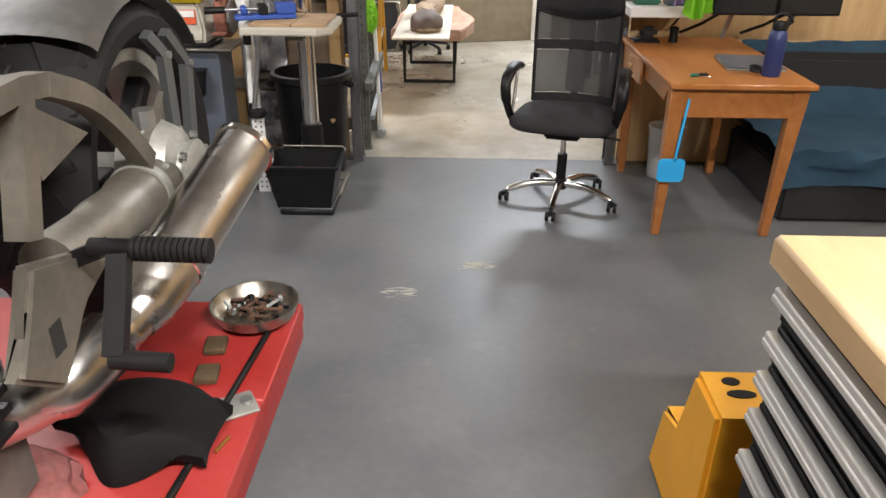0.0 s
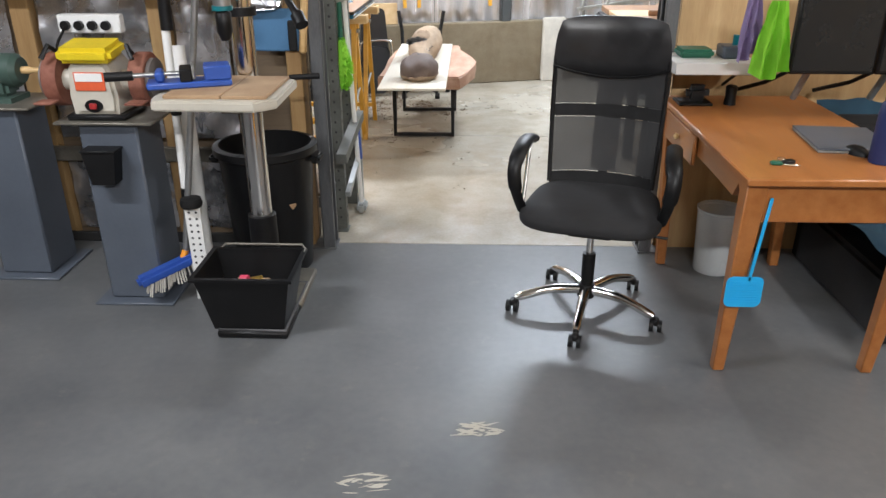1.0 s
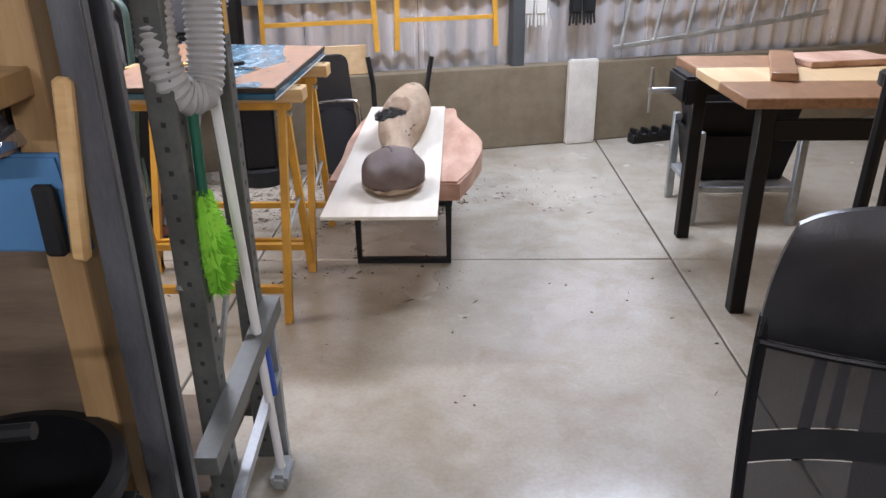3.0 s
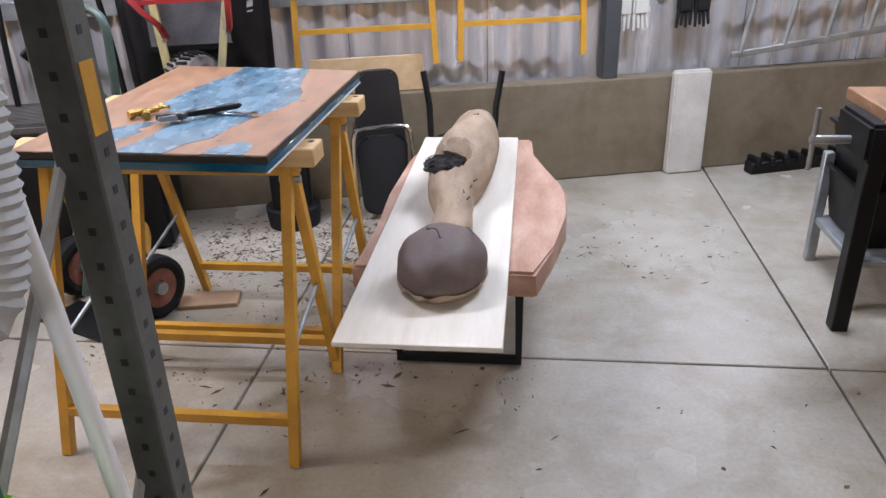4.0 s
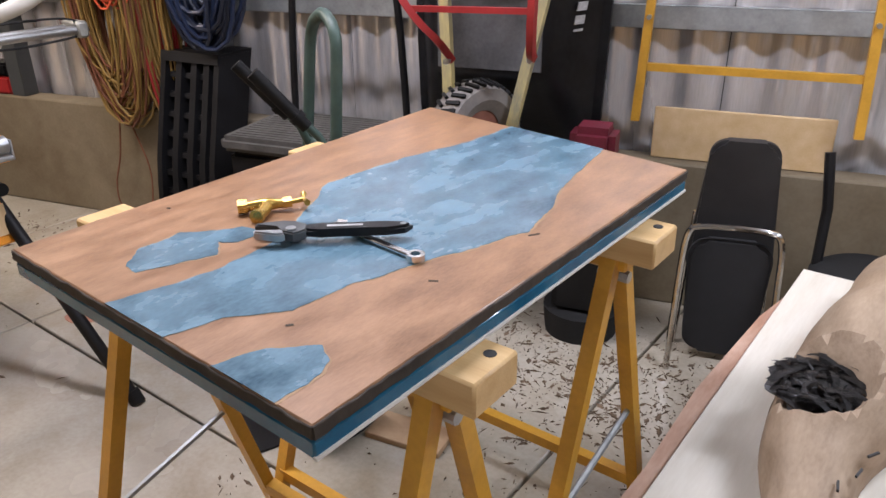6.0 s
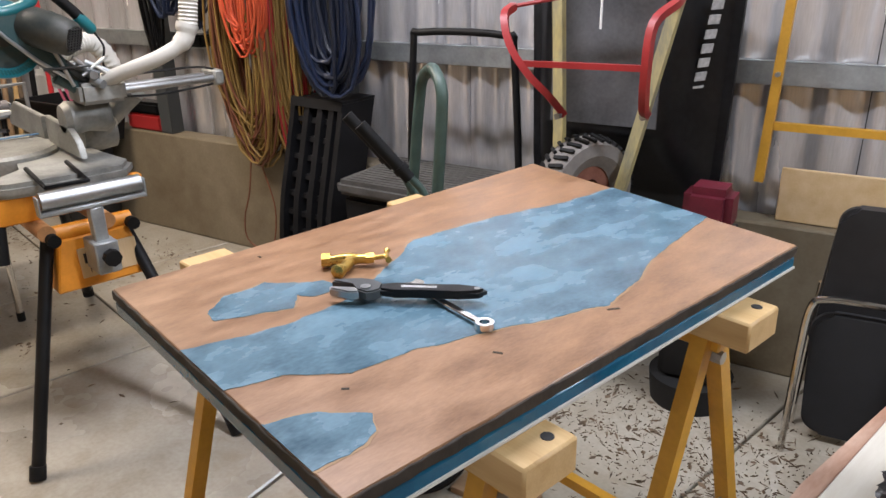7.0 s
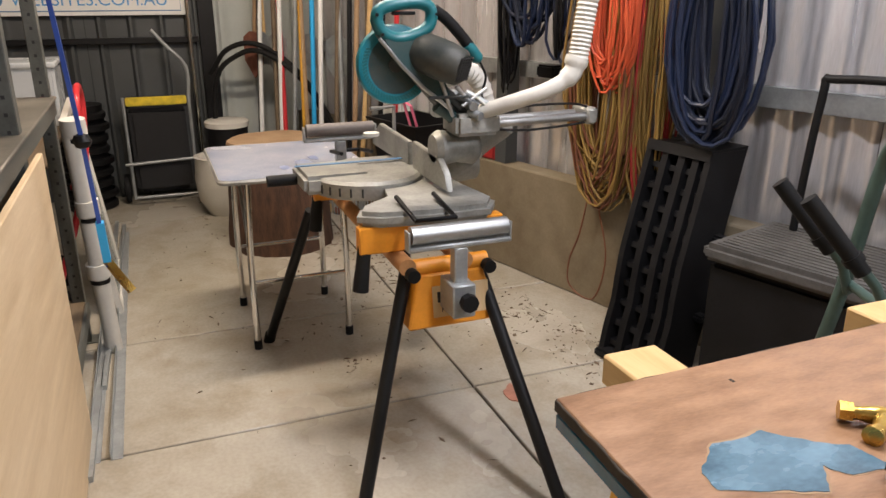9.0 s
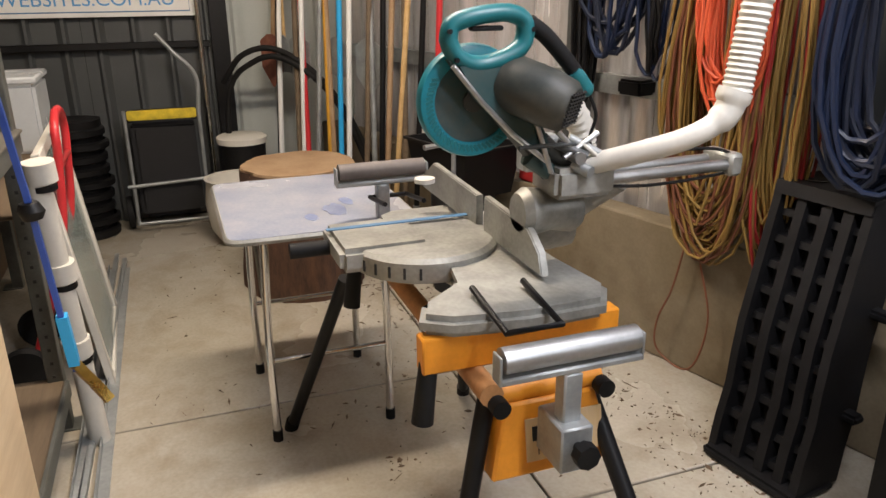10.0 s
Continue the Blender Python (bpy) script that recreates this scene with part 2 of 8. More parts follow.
M["edge_dark"] = mat("edge_dark", (0.02, 0.014, 0.009), 0.8, col2=(0.06, 0.045, 0.03), scale=14, bump=0.5)
M["stool"] = mat("stool", (0.9, 0.43, 0.03), 0.42, var=0.1, scale=6)
# the chest lid's grey is raised to carry the light on its top
M["lit_lid"] = mat("lit_lid", (0.045, 0.043, 0.04), 0.7, col2=(0.1, 0.095, 0.088), scale=10)
M["slab_wood"] = wood("slab_wood", (0.18, 0.09, 0.042), (0.38, 0.215, 0.115), 0.36, scale=9, along=(4, 1.2, 4), bump=0.1)
M["resin"] = mat("resin", (0.03, 0.075, 0.11), 0.26, col2=(0.16, 0.28, 0.36), scale=13, fine=110, bump=0.06, stretch=(1.5, 0.8, 1))
M["resin_edge"] = mat("resin_edge", (0.01, 0.075, 0.14), 0.12, col2=(0.02, 0.14, 0.23), scale=9, bump=0.02)
M["bark"] = mat("bark", (0.035, 0.019, 0.012), 0.95, col2=(0.12, 0.06, 0.035), scale=9, fine=50, bump=1.0, stretch=(3, 3, 0.7))
M["cut_wood"] = wood("cut_wood", (0.28, 0.17, 0.09), (0.42, 0.29, 0.17), 0.8, along=(3, 3, 3))
M["drift"] = wood("drift", (0.22, 0.15, 0.09), (0.44, 0.33, 0.225), 0.7, scale=5, along=(4, 1, 4), bump=0.35)
M["char"] = mat("char", (0.006, 0.0055, 0.005), 0.38, col2=(0.022, 0.019, 0.017), scale=30, fine=120, bump=0.6)
M["stone"] = mat("stone", (0.1, 0.088, 0.082), 0.6, col2=(0.17, 0.15, 0.14), scale=6, fine=70, bump=0.2)
M["foil"] = mat("foil", (0.6, 0.6, 0.62), 0.28, metal=0.9, var=0.3, scale=7, fine=30, bump=1.2)
M["grey_paint"] = mat("grey_paint", (0.085, 0.1, 0.125), 0.4, var=0.14, scale=4)
M["beige"] = mat("beige", (0.5, 0.47, 0.4), 0.4, var=0.1)
M["bright_red"] = mat("bright_red", (0.55, 0.03, 0.035), 0.4)
M["rust"] = mat("rust", (0.16, 0.05, 0.03), 0.8, col2=(0.28, 0.12, 0.08), scale=20)
M["blue"] = mat("blue", (0.025, 0.075, 0.34), 0.42, var=0.15)
M["pale_blue"] = mat("pale_blue", (0.075, 0.19, 0.35), 0.5, var=0.1)
M["sky_blue"] = mat("sky_blue", (0.02, 0.36, 0.72), 0.45, var=0.08)
M["navy"] = mat("navy", (0.014, 0.028, 0.11), 0.45, var=0.12, scale=3)
M["blanket"] = mat("blanket", (0.035, 0.09, 0.15), 0.95, col2=(0.055, 0.13, 0.2), scale=8, fine=240, bump=0.5)
M["lime"] = mat("lime", (0.3, 0.68, 0.05), 0.9, var=0.15, fine=300, bump=0.5)
M["green"] = mat("green", (0.008, 0.1, 0.055), 0.5)
M["dark_green"] = mat("dark_green", (0.05, 0.085, 0.07), 0.45, var=0.25, scale=15)
M["lilac"] = mat("lilac", (0.32, 0.26, 0.45), 0.9, fine=200, bump=0.4)
M["white"] = mat("white", (0.74, 0.74, 0.72), 0.45, var=0.05)
M["off_white"] = mat("off_white", (0.6, 0.58, 0.52), 0.55, var=0.1)
M["clear_plastic"] = mat("clear_plastic", (0.7, 0.74, 0.76), 0.25, var=0.05, alpha=0.55)
M["teal"] = mat("teal", (0.008, 0.14, 0.16), 0.4, var=0.15)
M["teal_dark"] = mat("teal_dark", (0.01, 0.055, 0.06), 0.5, col2=(0.05, 0.075, 0.07), scale=14)
M["teal_blade"] = mat("teal_blade", (0.008, 0.2, 0.26), 0.35, var=0.2, scale=8)
M["worn_disc"] = mat("worn_disc", (0.012, 0.075, 0.09), 0.5, col2=(0.09, 0.1, 0.09), scale=10, metal=0.2)
M["alu"] = mat("alu", (0.3, 0.3, 0.275), 0.5, metal=0.45, var=0.35, scale=11, fine=90, bump=0.2)
M["silver_paint"] = mat("silver_paint", (0.2, 0.185, 0.155), 0.45, metal=0.6, var=0.35, scale=7, fine=60, bump=0.25)
M["dusty_grey"] = mat("dusty_grey", (0.07, 0.068, 0.062), 0.5, col2=(0.17, 0.165, 0.15), scale=9, fine=60, metal=0.2)
M["muffler"] = mat("muffler", (0.55, 0.54, 0.52), 0.27, metal=1.0, var=0.3, scale=5, fine=50, bump=0.12)
M["oily"] = mat("oily", (0.33, 0.31, 0.27), 0.3, metal=0.9, var=0.4, scale=25)
M["pad"] = mat("pad", (0.07, 0.045, 0.02), 0.85, var=0.3, scale=30)
M["brass"] = mat("brass", (0.55, 0.36, 0.09), 0.3, metal=0.9, var=0.2, scale=30)
M["cord_orange"] = mat("cord_orange", (0.66, 0.11, 0.04), 0.5)
M["cord_yellow"] = mat("cord_yellow", (0.22, 0.13, 0.03), 0.55, var=0.3, scale=3)
M["cord_rust"] = mat("cord_rust", (0.16, 0.055, 0.025), 0.55, var=0.3, scale=3)
M["cord_blue"] = mat("cord_blue", (0.007, 0.011, 0.024), 0.45, var=0.3, scale=3)
M["cord_gold"] = mat("cord_gold", (0.27, 0.17, 0.045), 0.5, var=0.3, scale=3)
M["cord_navy"] = mat("cord_navy", (0.01, 0.018, 0.045), 0.4, var=0.3, scale=3)
M["pull"] = mat("pull", (0.75, 0.74, 0.7), 0.4, metal=0.5, var=0.08)
M["duct"] = mat("duct", (0.4, 0.4, 0.38), 0.6, var=0.12)
M["sign_blue"] = mat("sign_blue", (0.08, 0.3, 0.6), 0.5)
M["ink"] = mat("ink", (0.025, 0.025, 0.025), 0.6)
M["leaf"] = mat("leaf", (0.05, 0.034, 0.02), 0.9, col2=(0.19, 0.13, 0.08), scale=14)
# the blue in this colour stands in for a bluish reflection on the tabletop
M["enamel"] = mat("enamel", (0.24, 0.27, 0.37), 0.24, col2=(0.42, 0.43, 0.47), scale=5, metal=0.15)
M["tub_black"] = mat("tub_black", (0.008, 0.008, 0.009), 0.33, col2=(0.03, 0.031, 0.034), scale=5, fine=40, bump=0.05)
M["print_grey"] = mat("print_grey", (0.3, 0.3, 0.3), 0.6, col2=(0.6, 0.6, 0.6), scale=60)
M["scuffed_grey"] = mat("scuffed_grey", (0.05, 0.05, 0.052), 0.5, col2=(0.13, 0.13, 0.135), scale=7)
M["worn_timber"] = mat("worn_timber", (0.2, 0.19, 0.13), 0.65, col2=(0.52, 0.42, 0.16), scale=7, fine=60, stretch=(3, 3, 0.7))
M["dusty_tyre"] = mat("dusty_tyre", (0.13, 0.12, 0.11), 0.9, col2=(0.24, 0.22, 0.2), scale=9)
M["enamel_stain"] = mat("enamel_stain", (0.1, 0.14, 0.28), 0.4, col2=(0.28, 0.31, 0.42), scale=30)
M["motor_dark"] = mat("motor_dark", (0.014, 0.022, 0.021), 0.55, col2=(0.075, 0.07, 0.055), scale=13, fine=80)
M["stud"] = wood("stud", (0.24, 0.135, 0.05), (0.36, 0.235, 0.1), 0.65, along=(9, 9, 1))
M["post_steel"] = mat("post_steel", (0.15, 0.155, 0.16), 0.42, metal=0.65, var=0.35, scale=6, stretch=(3, 3, 0.6))
M["dull_red"] = mat("dull_red", (0.13, 0.012, 0.025), 0.5, var=0.3, scale=14)
M["bag_yellow"] = mat("bag_yellow", (0.62, 0.47, 0.03), 0.7, var=0.3, scale=20)
M["shelf_grey"] = mat("shelf_grey", (0.115, 0.12, 0.108), 0.5, metal=0.3, var=0.3, scale=12)
M["ramp_black"] = mat("ramp_black", (0.0045, 0.0045, 0.005), 0.5, col2=(0.011, 0.011, 0.012), scale=8, spec=0.2)

# ---- setting ----
# the painted workshop floor, the slabs of the shed behind it
bm = B((-4.2, 3.3, -2.2, 5.598, -0.12, 0.0), bev=0)
solo("floor_workshop", bm, M["paint"], (0, 0, 0), "dark grey painted concrete workshop floor with scuffs", "floor", kind="structure")
floor = solo("floor_shed", B((-6.9, 3.3, 5.6, 11.2, -0.2, -0.05), bev=0), M["dark"], (0, 0, 0), "bare concrete slab floor with saw-cut joints", "floor", kind="structure")
XS = [-6.9, -3.99, -3.12, -1.15, 0.83, 3.3]
for xs, y0, y1 in ((XS, 5.6, 7.6), (XS, 7.6, 11.2)):
    for a, b in zip(xs, xs[1:]):
        part("slab", B((a + 0.0045, b - 0.0045, y0 + (0.0045 if y0 > 6 else 0), y1 - 0.0045, -0.1, 0.0), bev=0.004), M["slab"], floor)

# unseen ceiling, added; its tone sets how much light bounces back
bm = B((-6.9, 3.4, -2.3, 11.3, 2.75, 2.85), bev=0)
solo("ceiling", bm, M["lining"], (0, 0, 0), "unseen ceiling added to close the room, pale lining", "ceiling", kind="structure")
# these three walls are out of view and only close the room in
for nm, bx in (("wall_west", (-4.3, -4.2, -2.2, 5.6, 0, 2.75)), ("wall_east", (3.3, 3.4, -2.2, 11.3, 0, 2.75)), ("wall_south", (-4.2, 3.3, -2.3, -2.2, 0, 2.75))):
    solo(nm, B(bx, bev=0), M["old_ply"] if nm != "wall_east" else M["ply"], (0, 0, 0), "unseen plywood wall added to close the room", "wall", kind="structure")

# the partition between workshop and shed, with its wide opening
pw = solo("wall_partition", B((-6.9, -0.86, 5.66, 5.7, 0, 2.75), (-0.86, 0.8, 5.62, 5.7, 2.25, 2.75), bev=0), M["old_ply"], (0, 0, 0), "brown plywood partition with foil insulation and timber studs", "wall", kind="structure")
solo("wall_lining", B((0.8, 3.3, 5.6, 5.7, 0, 2.75), bev=0), M["ply"], (0, 0, 0), "pale plywood lined partition behind the desk", "wall", kind="structure")
for k, x in enumerate((-4.1, -3.4, -2.75, -2.12, -1.5)):
    part("stud", B((x - 0.045, x + 0.045, 5.6, 5.66, 0.0, 2.75)), M["stud"] if k > 2 else M["old_ply"], pw)
part("batten", B((-4.2, -0.9, 5.575, 5.6, 0.42, 0.49)), M["silver_paint"], pw, "grey horizontal rail")
part("shelf_board", B((-4.2, -0.88, 5.45, 5.6, 1.22, 1.27)), M["stud"], pw, "bare pine shelf board")
part("skirting", B((-4.2, -0.88, 5.58, 5.6, 0.0, 0.05)), M["dark"], pw)
for x0, x1, z0, z1 in ((-1.44, -1.2, 0.52, 1.2), (-1.44, -1.1, 0.06, 0.4), (-2.06, -1.56, 0.52, 1.2), (-2.06, -1.56, 0.06, 0.4), (-2.7, -2.2, 0.5, 1.2)):
    bm = bmesh.new()
    bmesh.ops.create_grid(bm, x_segments=26, y_segments=30, size=0.5, matrix=Matrix.Translation(((x0 + x1) / 2, 5.64, (z0 + z1) / 2)) @ Matrix.Rotation(radians(90), 4, "X") @ Matrix.Diagonal((x1 - x0, z1 - z0, 1, 1)))
    for v in bm.verts:
        v.co.y += 0.035 * noise.noise(v.co * 9) * (0.4 + abs(noise.noise(v.co * 31))) - 0.004
    part("foil_blanket", bm, M["foil"], pw, "crumpled silver foil insulation")
part("stud", B((-0.93, -0.86, 5.56, 5.66, 0.0, 2.25)), M["stud"], pw, "bare pine door stud")

def channel(name, x, y, sx, label):
    """A steel C-section door post, open towards the opening."""
    t = thing(name, (x, y, 0), label, "post", kind="structure")
    part("web", B((-0.004 if sx > 0 else 0.0, 0.0 if sx > 0 else 0.004, -0.05, 0.05, 0, 2.25), bev=0.001), M["post_steel"], t)
    for s in (-1, 1):
        part("flange", B((min(0, sx * 0.05), max(0, sx * 0.05), s * 0.05 - 0.003, s * 0.05 + 0.003, 0, 2.25), bev=0.001), M["post_steel"], t)
        part("lip", B((sx * 0.05 - 0.003, sx * 0.05 + 0.003, s * 0.05 - (0.018 if s > 0 else 0), s * 0.05 + (0.018 if s < 0 else 0), 0, 2.25), bev=0.001), M["post_steel"], t)
    part("foot", B((-0.06, 0.06, -0.065, 0.065, 0, 0.008)), M["post_steel"], t)


channel("door_post", -0.81, 5.58, 1, "galvanised steel channel door post beside the opening")
channel("door_post", 0.77, 5.58, -1, "galvanised steel channel door post behind the chair")

# the far wall: a low concrete wall with ribbed sheeting above
kw = solo("wall_kerb", B((-7.2, 3.6, 0.0, 0.12, 0, 0.57), bev=0.008), M["kerb"], FAR, "low stained concrete retaining wall", "wall", kind="structure")
solo("wall_pier", B((0.6, 0.82, -0.06, -0.002, 0, 0.6), bev=0.01), M["pale_block"], FAR, "pale rendered pier against the low concrete wall", "pier", kind="structure")


def sheet(x0, x1, z0, z1, pitch, depth, name, material, parent, round_=True):
    """A ribbed metal sheet in the plane y = 0."""
    bm = bmesh.new()
    n = int((x1 - x0) / pitch * 12)
    cols = []
    for i in range(n + 1):
        x = x0 + (x1 - x0) * i / n
        ph = (x / pitch) % 1.0
        if round_:
            y = depth * 0.5 * math.cos(2 * math.pi * ph)
        else:
            y = -depth * min(1, max(0, 1 - (abs(ph - 0.5) - 0.07) / 0.06))
        cols.append([bm.verts.new((x, y + d, z)) for d, z in ((0, z0), (0, z1), (0.0012, z1), (0.0012, z0))])
    for a, b in zip(cols, cols[1:]):
        for k in range(4):
            bm.faces.new((a[k], b[k], b[(k + 1) % 4], a[(k + 1) % 4]))
    bm.faces.new(cols[0])
    bm.faces.new(cols[-1][::-1])
    return part(name, bm, material, parent)


fw = thing("wall_far", FAR @ pose(0, 0.2, 0), "ribbed zinc-grey metal sheet wall above the concrete", "wall", kind="structure")
k = -7.3
while k < 3.5:
    sheet(k, k + 0.762, 0.5, 2.75, 0.152, 0.034, "sheet", M["zinc_sheet"], fw)
    k += 0.765
part("backing", B((-7.4, 3.8, 0.04, 0.08, 0, 2.75), bev=0), M["dark"], fw)
bm = B((-7.2, 3.6, -0.06, -0.056, 1.02, 1.1), (-7.2, 3.6, -0.06, -0.016, 1.096, 1.1), (-7.2, 3.6, -0.06, -0.016, 1.02, 1.024), bev=0.001)
part("girt", bm, M["galv"], fw, "galvanised steel rail across the sheets")
bm = B((-7.2, 3.6, -0.1, -0.096, 1.92, 2.0), (-7.2, 3.6, -0.1, -0.04, 1.996, 2.0), bev=0.001)
part("girt", bm, M["galv"], fw)
for u in (-4.53, -3.28, 0.24):
    part("column", B((u - 0.045, u + 0.045, -0.19, -0.105, 0.571, 2.75)), M["char_sheet"], fw, "dark steel column")

# the dark end wall
ew = thing("wall_end", pose(-6.66, 7.0, 0, 0, 0, 90), "dark charcoal ribbed metal end wall", "wall", kind="structure")
for a, b in ((-1.6, -0.8), (-0.8, 0.0)):
    sheet(a + 0.002, b - 0.002, 0.0, 2.75, 0.2, 0.03, "sheet", M["char_sheet"], ew, False)
part("rail", B((-1.55, -0.06, -0.075, -0.035, 1.1, 1.14)), M["black"], ew)
part("corner_post", B((-0.05, 0.06, -0.06, 0.0, 0, 2.75)), M["black"], ew)
sheet(0.062, 0.9, 0.0, 2.75, 0.24, 0.02, "sheet", M["pale_sheet"], ew, False)
part("backing", B((-1.6, 1.0, 0.03, 0.07, 0, 2.75), bev=0), M["dark"], ew)
part("downpipe", C((-0.12, -0.1, 0.0), (-0.12, -0.1, 2.7), 0.016), M["chrome"], ew, "bright steel pipe")

# fluorescent battens, assumed above the view
tube_mat = glow("tube_glow", (1, 0.97, 0.92), 4.0)
for x, y, a, watts, col in TUBES:
    t = thing("ceiling_light", pose(x, y, 2.66, 0, 0, a), "white fluorescent batten assumed out of view under the ceiling", "light", group="battens")
    part("body", B((-0.62, 0.62, -0.05, 0.05, 0.03, 0.09)), M["white"], t)
    for s in (-0.025, 0.025):
        part("tube", C((-0.6, s, 0.012), (0.6, s, 0.012), 0.013), tube_mat, t)
    for side in (-1, 1):  # two lamps tilted sideways, to put more light on the walls
        ld = bpy.data.lights.new("batten_light", "AREA")
        ld.shape, ld.size, ld.size_y, ld.energy, ld.color = "RECTANGLE", 1.2, 0.08, watts / 2, col
        lo = new("batten_light", ld)
        lo.matrix_basis = pose(x, y, 2.64, 0, 0, a) @ pose(0, side * 0.05, 0, side * 48, 0, 0)

# ---- the workshop ----
def lift_table():
    t = thing("lift_table", (-0.81, 1.4, 0), "red steel motorcycle lift table, raised", "lift table")
    deck = B((-0.34, 0.34, -1.3, 0.8, 0.69, 0.73), (-0.34, 0.34, 0.8005, 1.125, 0.69, 0.73), bev=0.003)
    part("deck", deck, M["lift_red"], t, "scuffed red deck sheet")
    for s in (-1, 1):
        part("side_rail", B((s * 0.33 - 0.012, s * 0.33 + 0.008, -1.3, 1.12, 0.65, 0.69)), M["red"], t)
        part("base_rail", B((s * 0.27 - 0.03, s * 0.27 + 0.03, -1.2, 1.0, 0.0, 0.07)), M["red"], t)
        for d in (-1, 1):
            part("scissor_arm", T([(s * 0.25 + d * 0.02, -d * 0.75, 0.08), (s * 0.25 + d * 0.02, d * 0.75, 0.67)], 0.03, square=True), M["black"], t)


def motorcycle():
    t = thing("motorcycle", (-0.83, 2.48, 0.725), "stripped silver motorcycle rear end on a red lift", "motorcycle")
    R, cz = 0.31, 0.315
    w = part("rear_wheel", L([(0.19, -0.055), (0.215, -0.06), (0.215, -0.045), (0.2, -0.035), (0.2, 0.035), (0.215, 0.045), (0.215, 0.06), (0.19, 0.055), (0.19, -0.055)], 40, axis="X", at=(0.035, 0, cz)), M["alu"], t, "cast alloy rim")
    part("tyre", L([(0.212, -0.062), (0.24, -0.095), (0.266, -0.098), (0.292, -0.074), (0.306, -0.035), (R, 0), (0.306, 0.035), (0.292, 0.074), (0.266, 0.098), (0.24, 0.095), (0.212, 0.062)], 64, axis="X", at=(0.035, 0, cz)), M["rubber"], w, "worn black tyre")
    bm = bmesh.new()
    for k in range(22):
        a = 2 * math.pi * k / 22
        for s in (-1, 1):  # raised blocks between curved grooves
            m = Matrix.Translation((0.035, 0, cz)) @ Matrix.Rotation(a + 0.07 * s, 4, "X") @ Matrix.Translation((s * 0.047, 0, 0.2985)) @ Matrix.Rotation(s * 0.36, 4, "Y") @ Matrix.Rotation(s * 0.5, 4, "Z")
            B((-0.032, 0.032, -0.03, 0.03, -0.008, 0.003, m), bev=0.003, bm=bm)
    part("tread", bm, M["rubber"], w, kind="stuff")
    for k in range(5):
        a = 2 * math.pi * (k + 0.3) / 5
        part("spoke", B((-0.02, 0.02, -0.018, 0.018, 0.04, 0.195, Matrix.Translation((0.05, 0, cz)) @ Matrix.Rotation(a, 4, "X")), bev=0.006), M["black"], w)
    part("hub", C((-0.03, 0, cz), (0.11, 0, cz), 0.052), M["alu"], w)
    bm = bmesh.new()
    rows = []
    for i in range(17):
        a = radians(-58 + 94 * i / 16)
        rows.append([bm.verts.new((0.035 + 0.105 * math.sin(u), -math.sin(a) * (0.3 + 0.033 * math.cos(u)), cz + math.cos(a) * (0.3 + 0.033 * math.cos(u)))) for u in [radians(-90 + 180 * j / 10) for j in range(11)]])
    for a, b in zip(rows, rows[1:]):
        for j in range(10):
            bm.faces.new((a[j], a[j + 1], b[j + 1], b[j]))
    bmesh.ops.solidify(bm, geom=bm.faces[:], thickness=0.004)
    part("mudguard", bm, M["dusty_grey"], t, "dusty silver mudguard")
    for p in (((0.145, 0.07, 0.545), (0.158, 0.12, 0.48), (0.158, 0.09, 0.31)), ((0.145, -0.01, 0.555), (0.158, 0.02, 0.515), (0.158, 0.02, 0.38))):
        sy = part("mudguard_stay", T(p, 0.013, square=True), M["char_sheet"], t, "flat dark steel stay")
        for q in p[1:]:
            part("stay_bolt", C((q[0] + 0.008, q[1], q[2]), (q[0] + 0.014, q[1], q[2]), 0.007, seg=6), M["steel"], sy)
    part("final_drive", L([(0.0, -0.05), (0.07, -0.045), (0.088, 0.0), (0.07, 0.04), (0.045, 0.05), (0.04, 0.06), (0.0, 0.064)], 28, axis="X", at=(0.15, -0.06, 0.335)), M["alu"], t, "cast alloy bevel drive")
    part("drive_cover", L([(0.0, 0.0), (0.05, 0.0), (0.052, 0.01), (0.03, 0.018), (0.0, 0.018)], 20, axis="X", at=(0.212, -0.06, 0.335)), M["alu"], t)
    for k in range(6):
        a = radians(60 * k + 20)
        part("cover_bolt", C((0.212, -0.06 + 0.06 * math.cos(a), 0.335 + 0.06 * math.sin(a)), (0.222, -0.06 + 0.06 * math.cos(a), 0.335 + 0.06 * math.sin(a)), 0.006, seg=6), M["steel"], t)
    part("filler_cap", C((0.15, -0.08, 0.415), (0.15, -0.08, 0.445), 0.019, seg=8), M["steel"], t)
    part("brake_bracket", X([(-0.13, 0.4), (-0.06, 0.43), (-0.02, 0.46), (-0.05, 0.42), (-0.1, 0.385)], 0.155, 0.165, m=Matrix(((0, 0, 1, 0), (1, 0, 0, 0), (0, 1, 0, 0), (0, 0, 0, 1)))), M["silver_paint"], t)
    part("swingarm", T(smooth_path([(0.16, -0.1, 0.325), (0.17, -0.24, 0.335), (0.175, -0.36, 0.345), (0.17, -0.47, 0.35)]), [0.05] * 6 + [0.044] * 6 + [0.04] * 7, 20), M["silver_paint"], t, "silver drive shaft arm")
    part("arm_clamp", L([(0.043, 0.0), (0.052, 0.0), (0.052, 0.02), (0.043, 0.02)], 20, axis="Y", at=(0.168, -0.19, 0.333)), M["alu"], t)
    part("subframe", T(smooth_path([(0.18, -0.17, 0.385), (0.18, -0.25, 0.47), (0.18, -0.33, 0.53), (0.18, -0.42, 0.568)]), 0.021, square=True), M["silver_paint"], t, "silver frame strut")
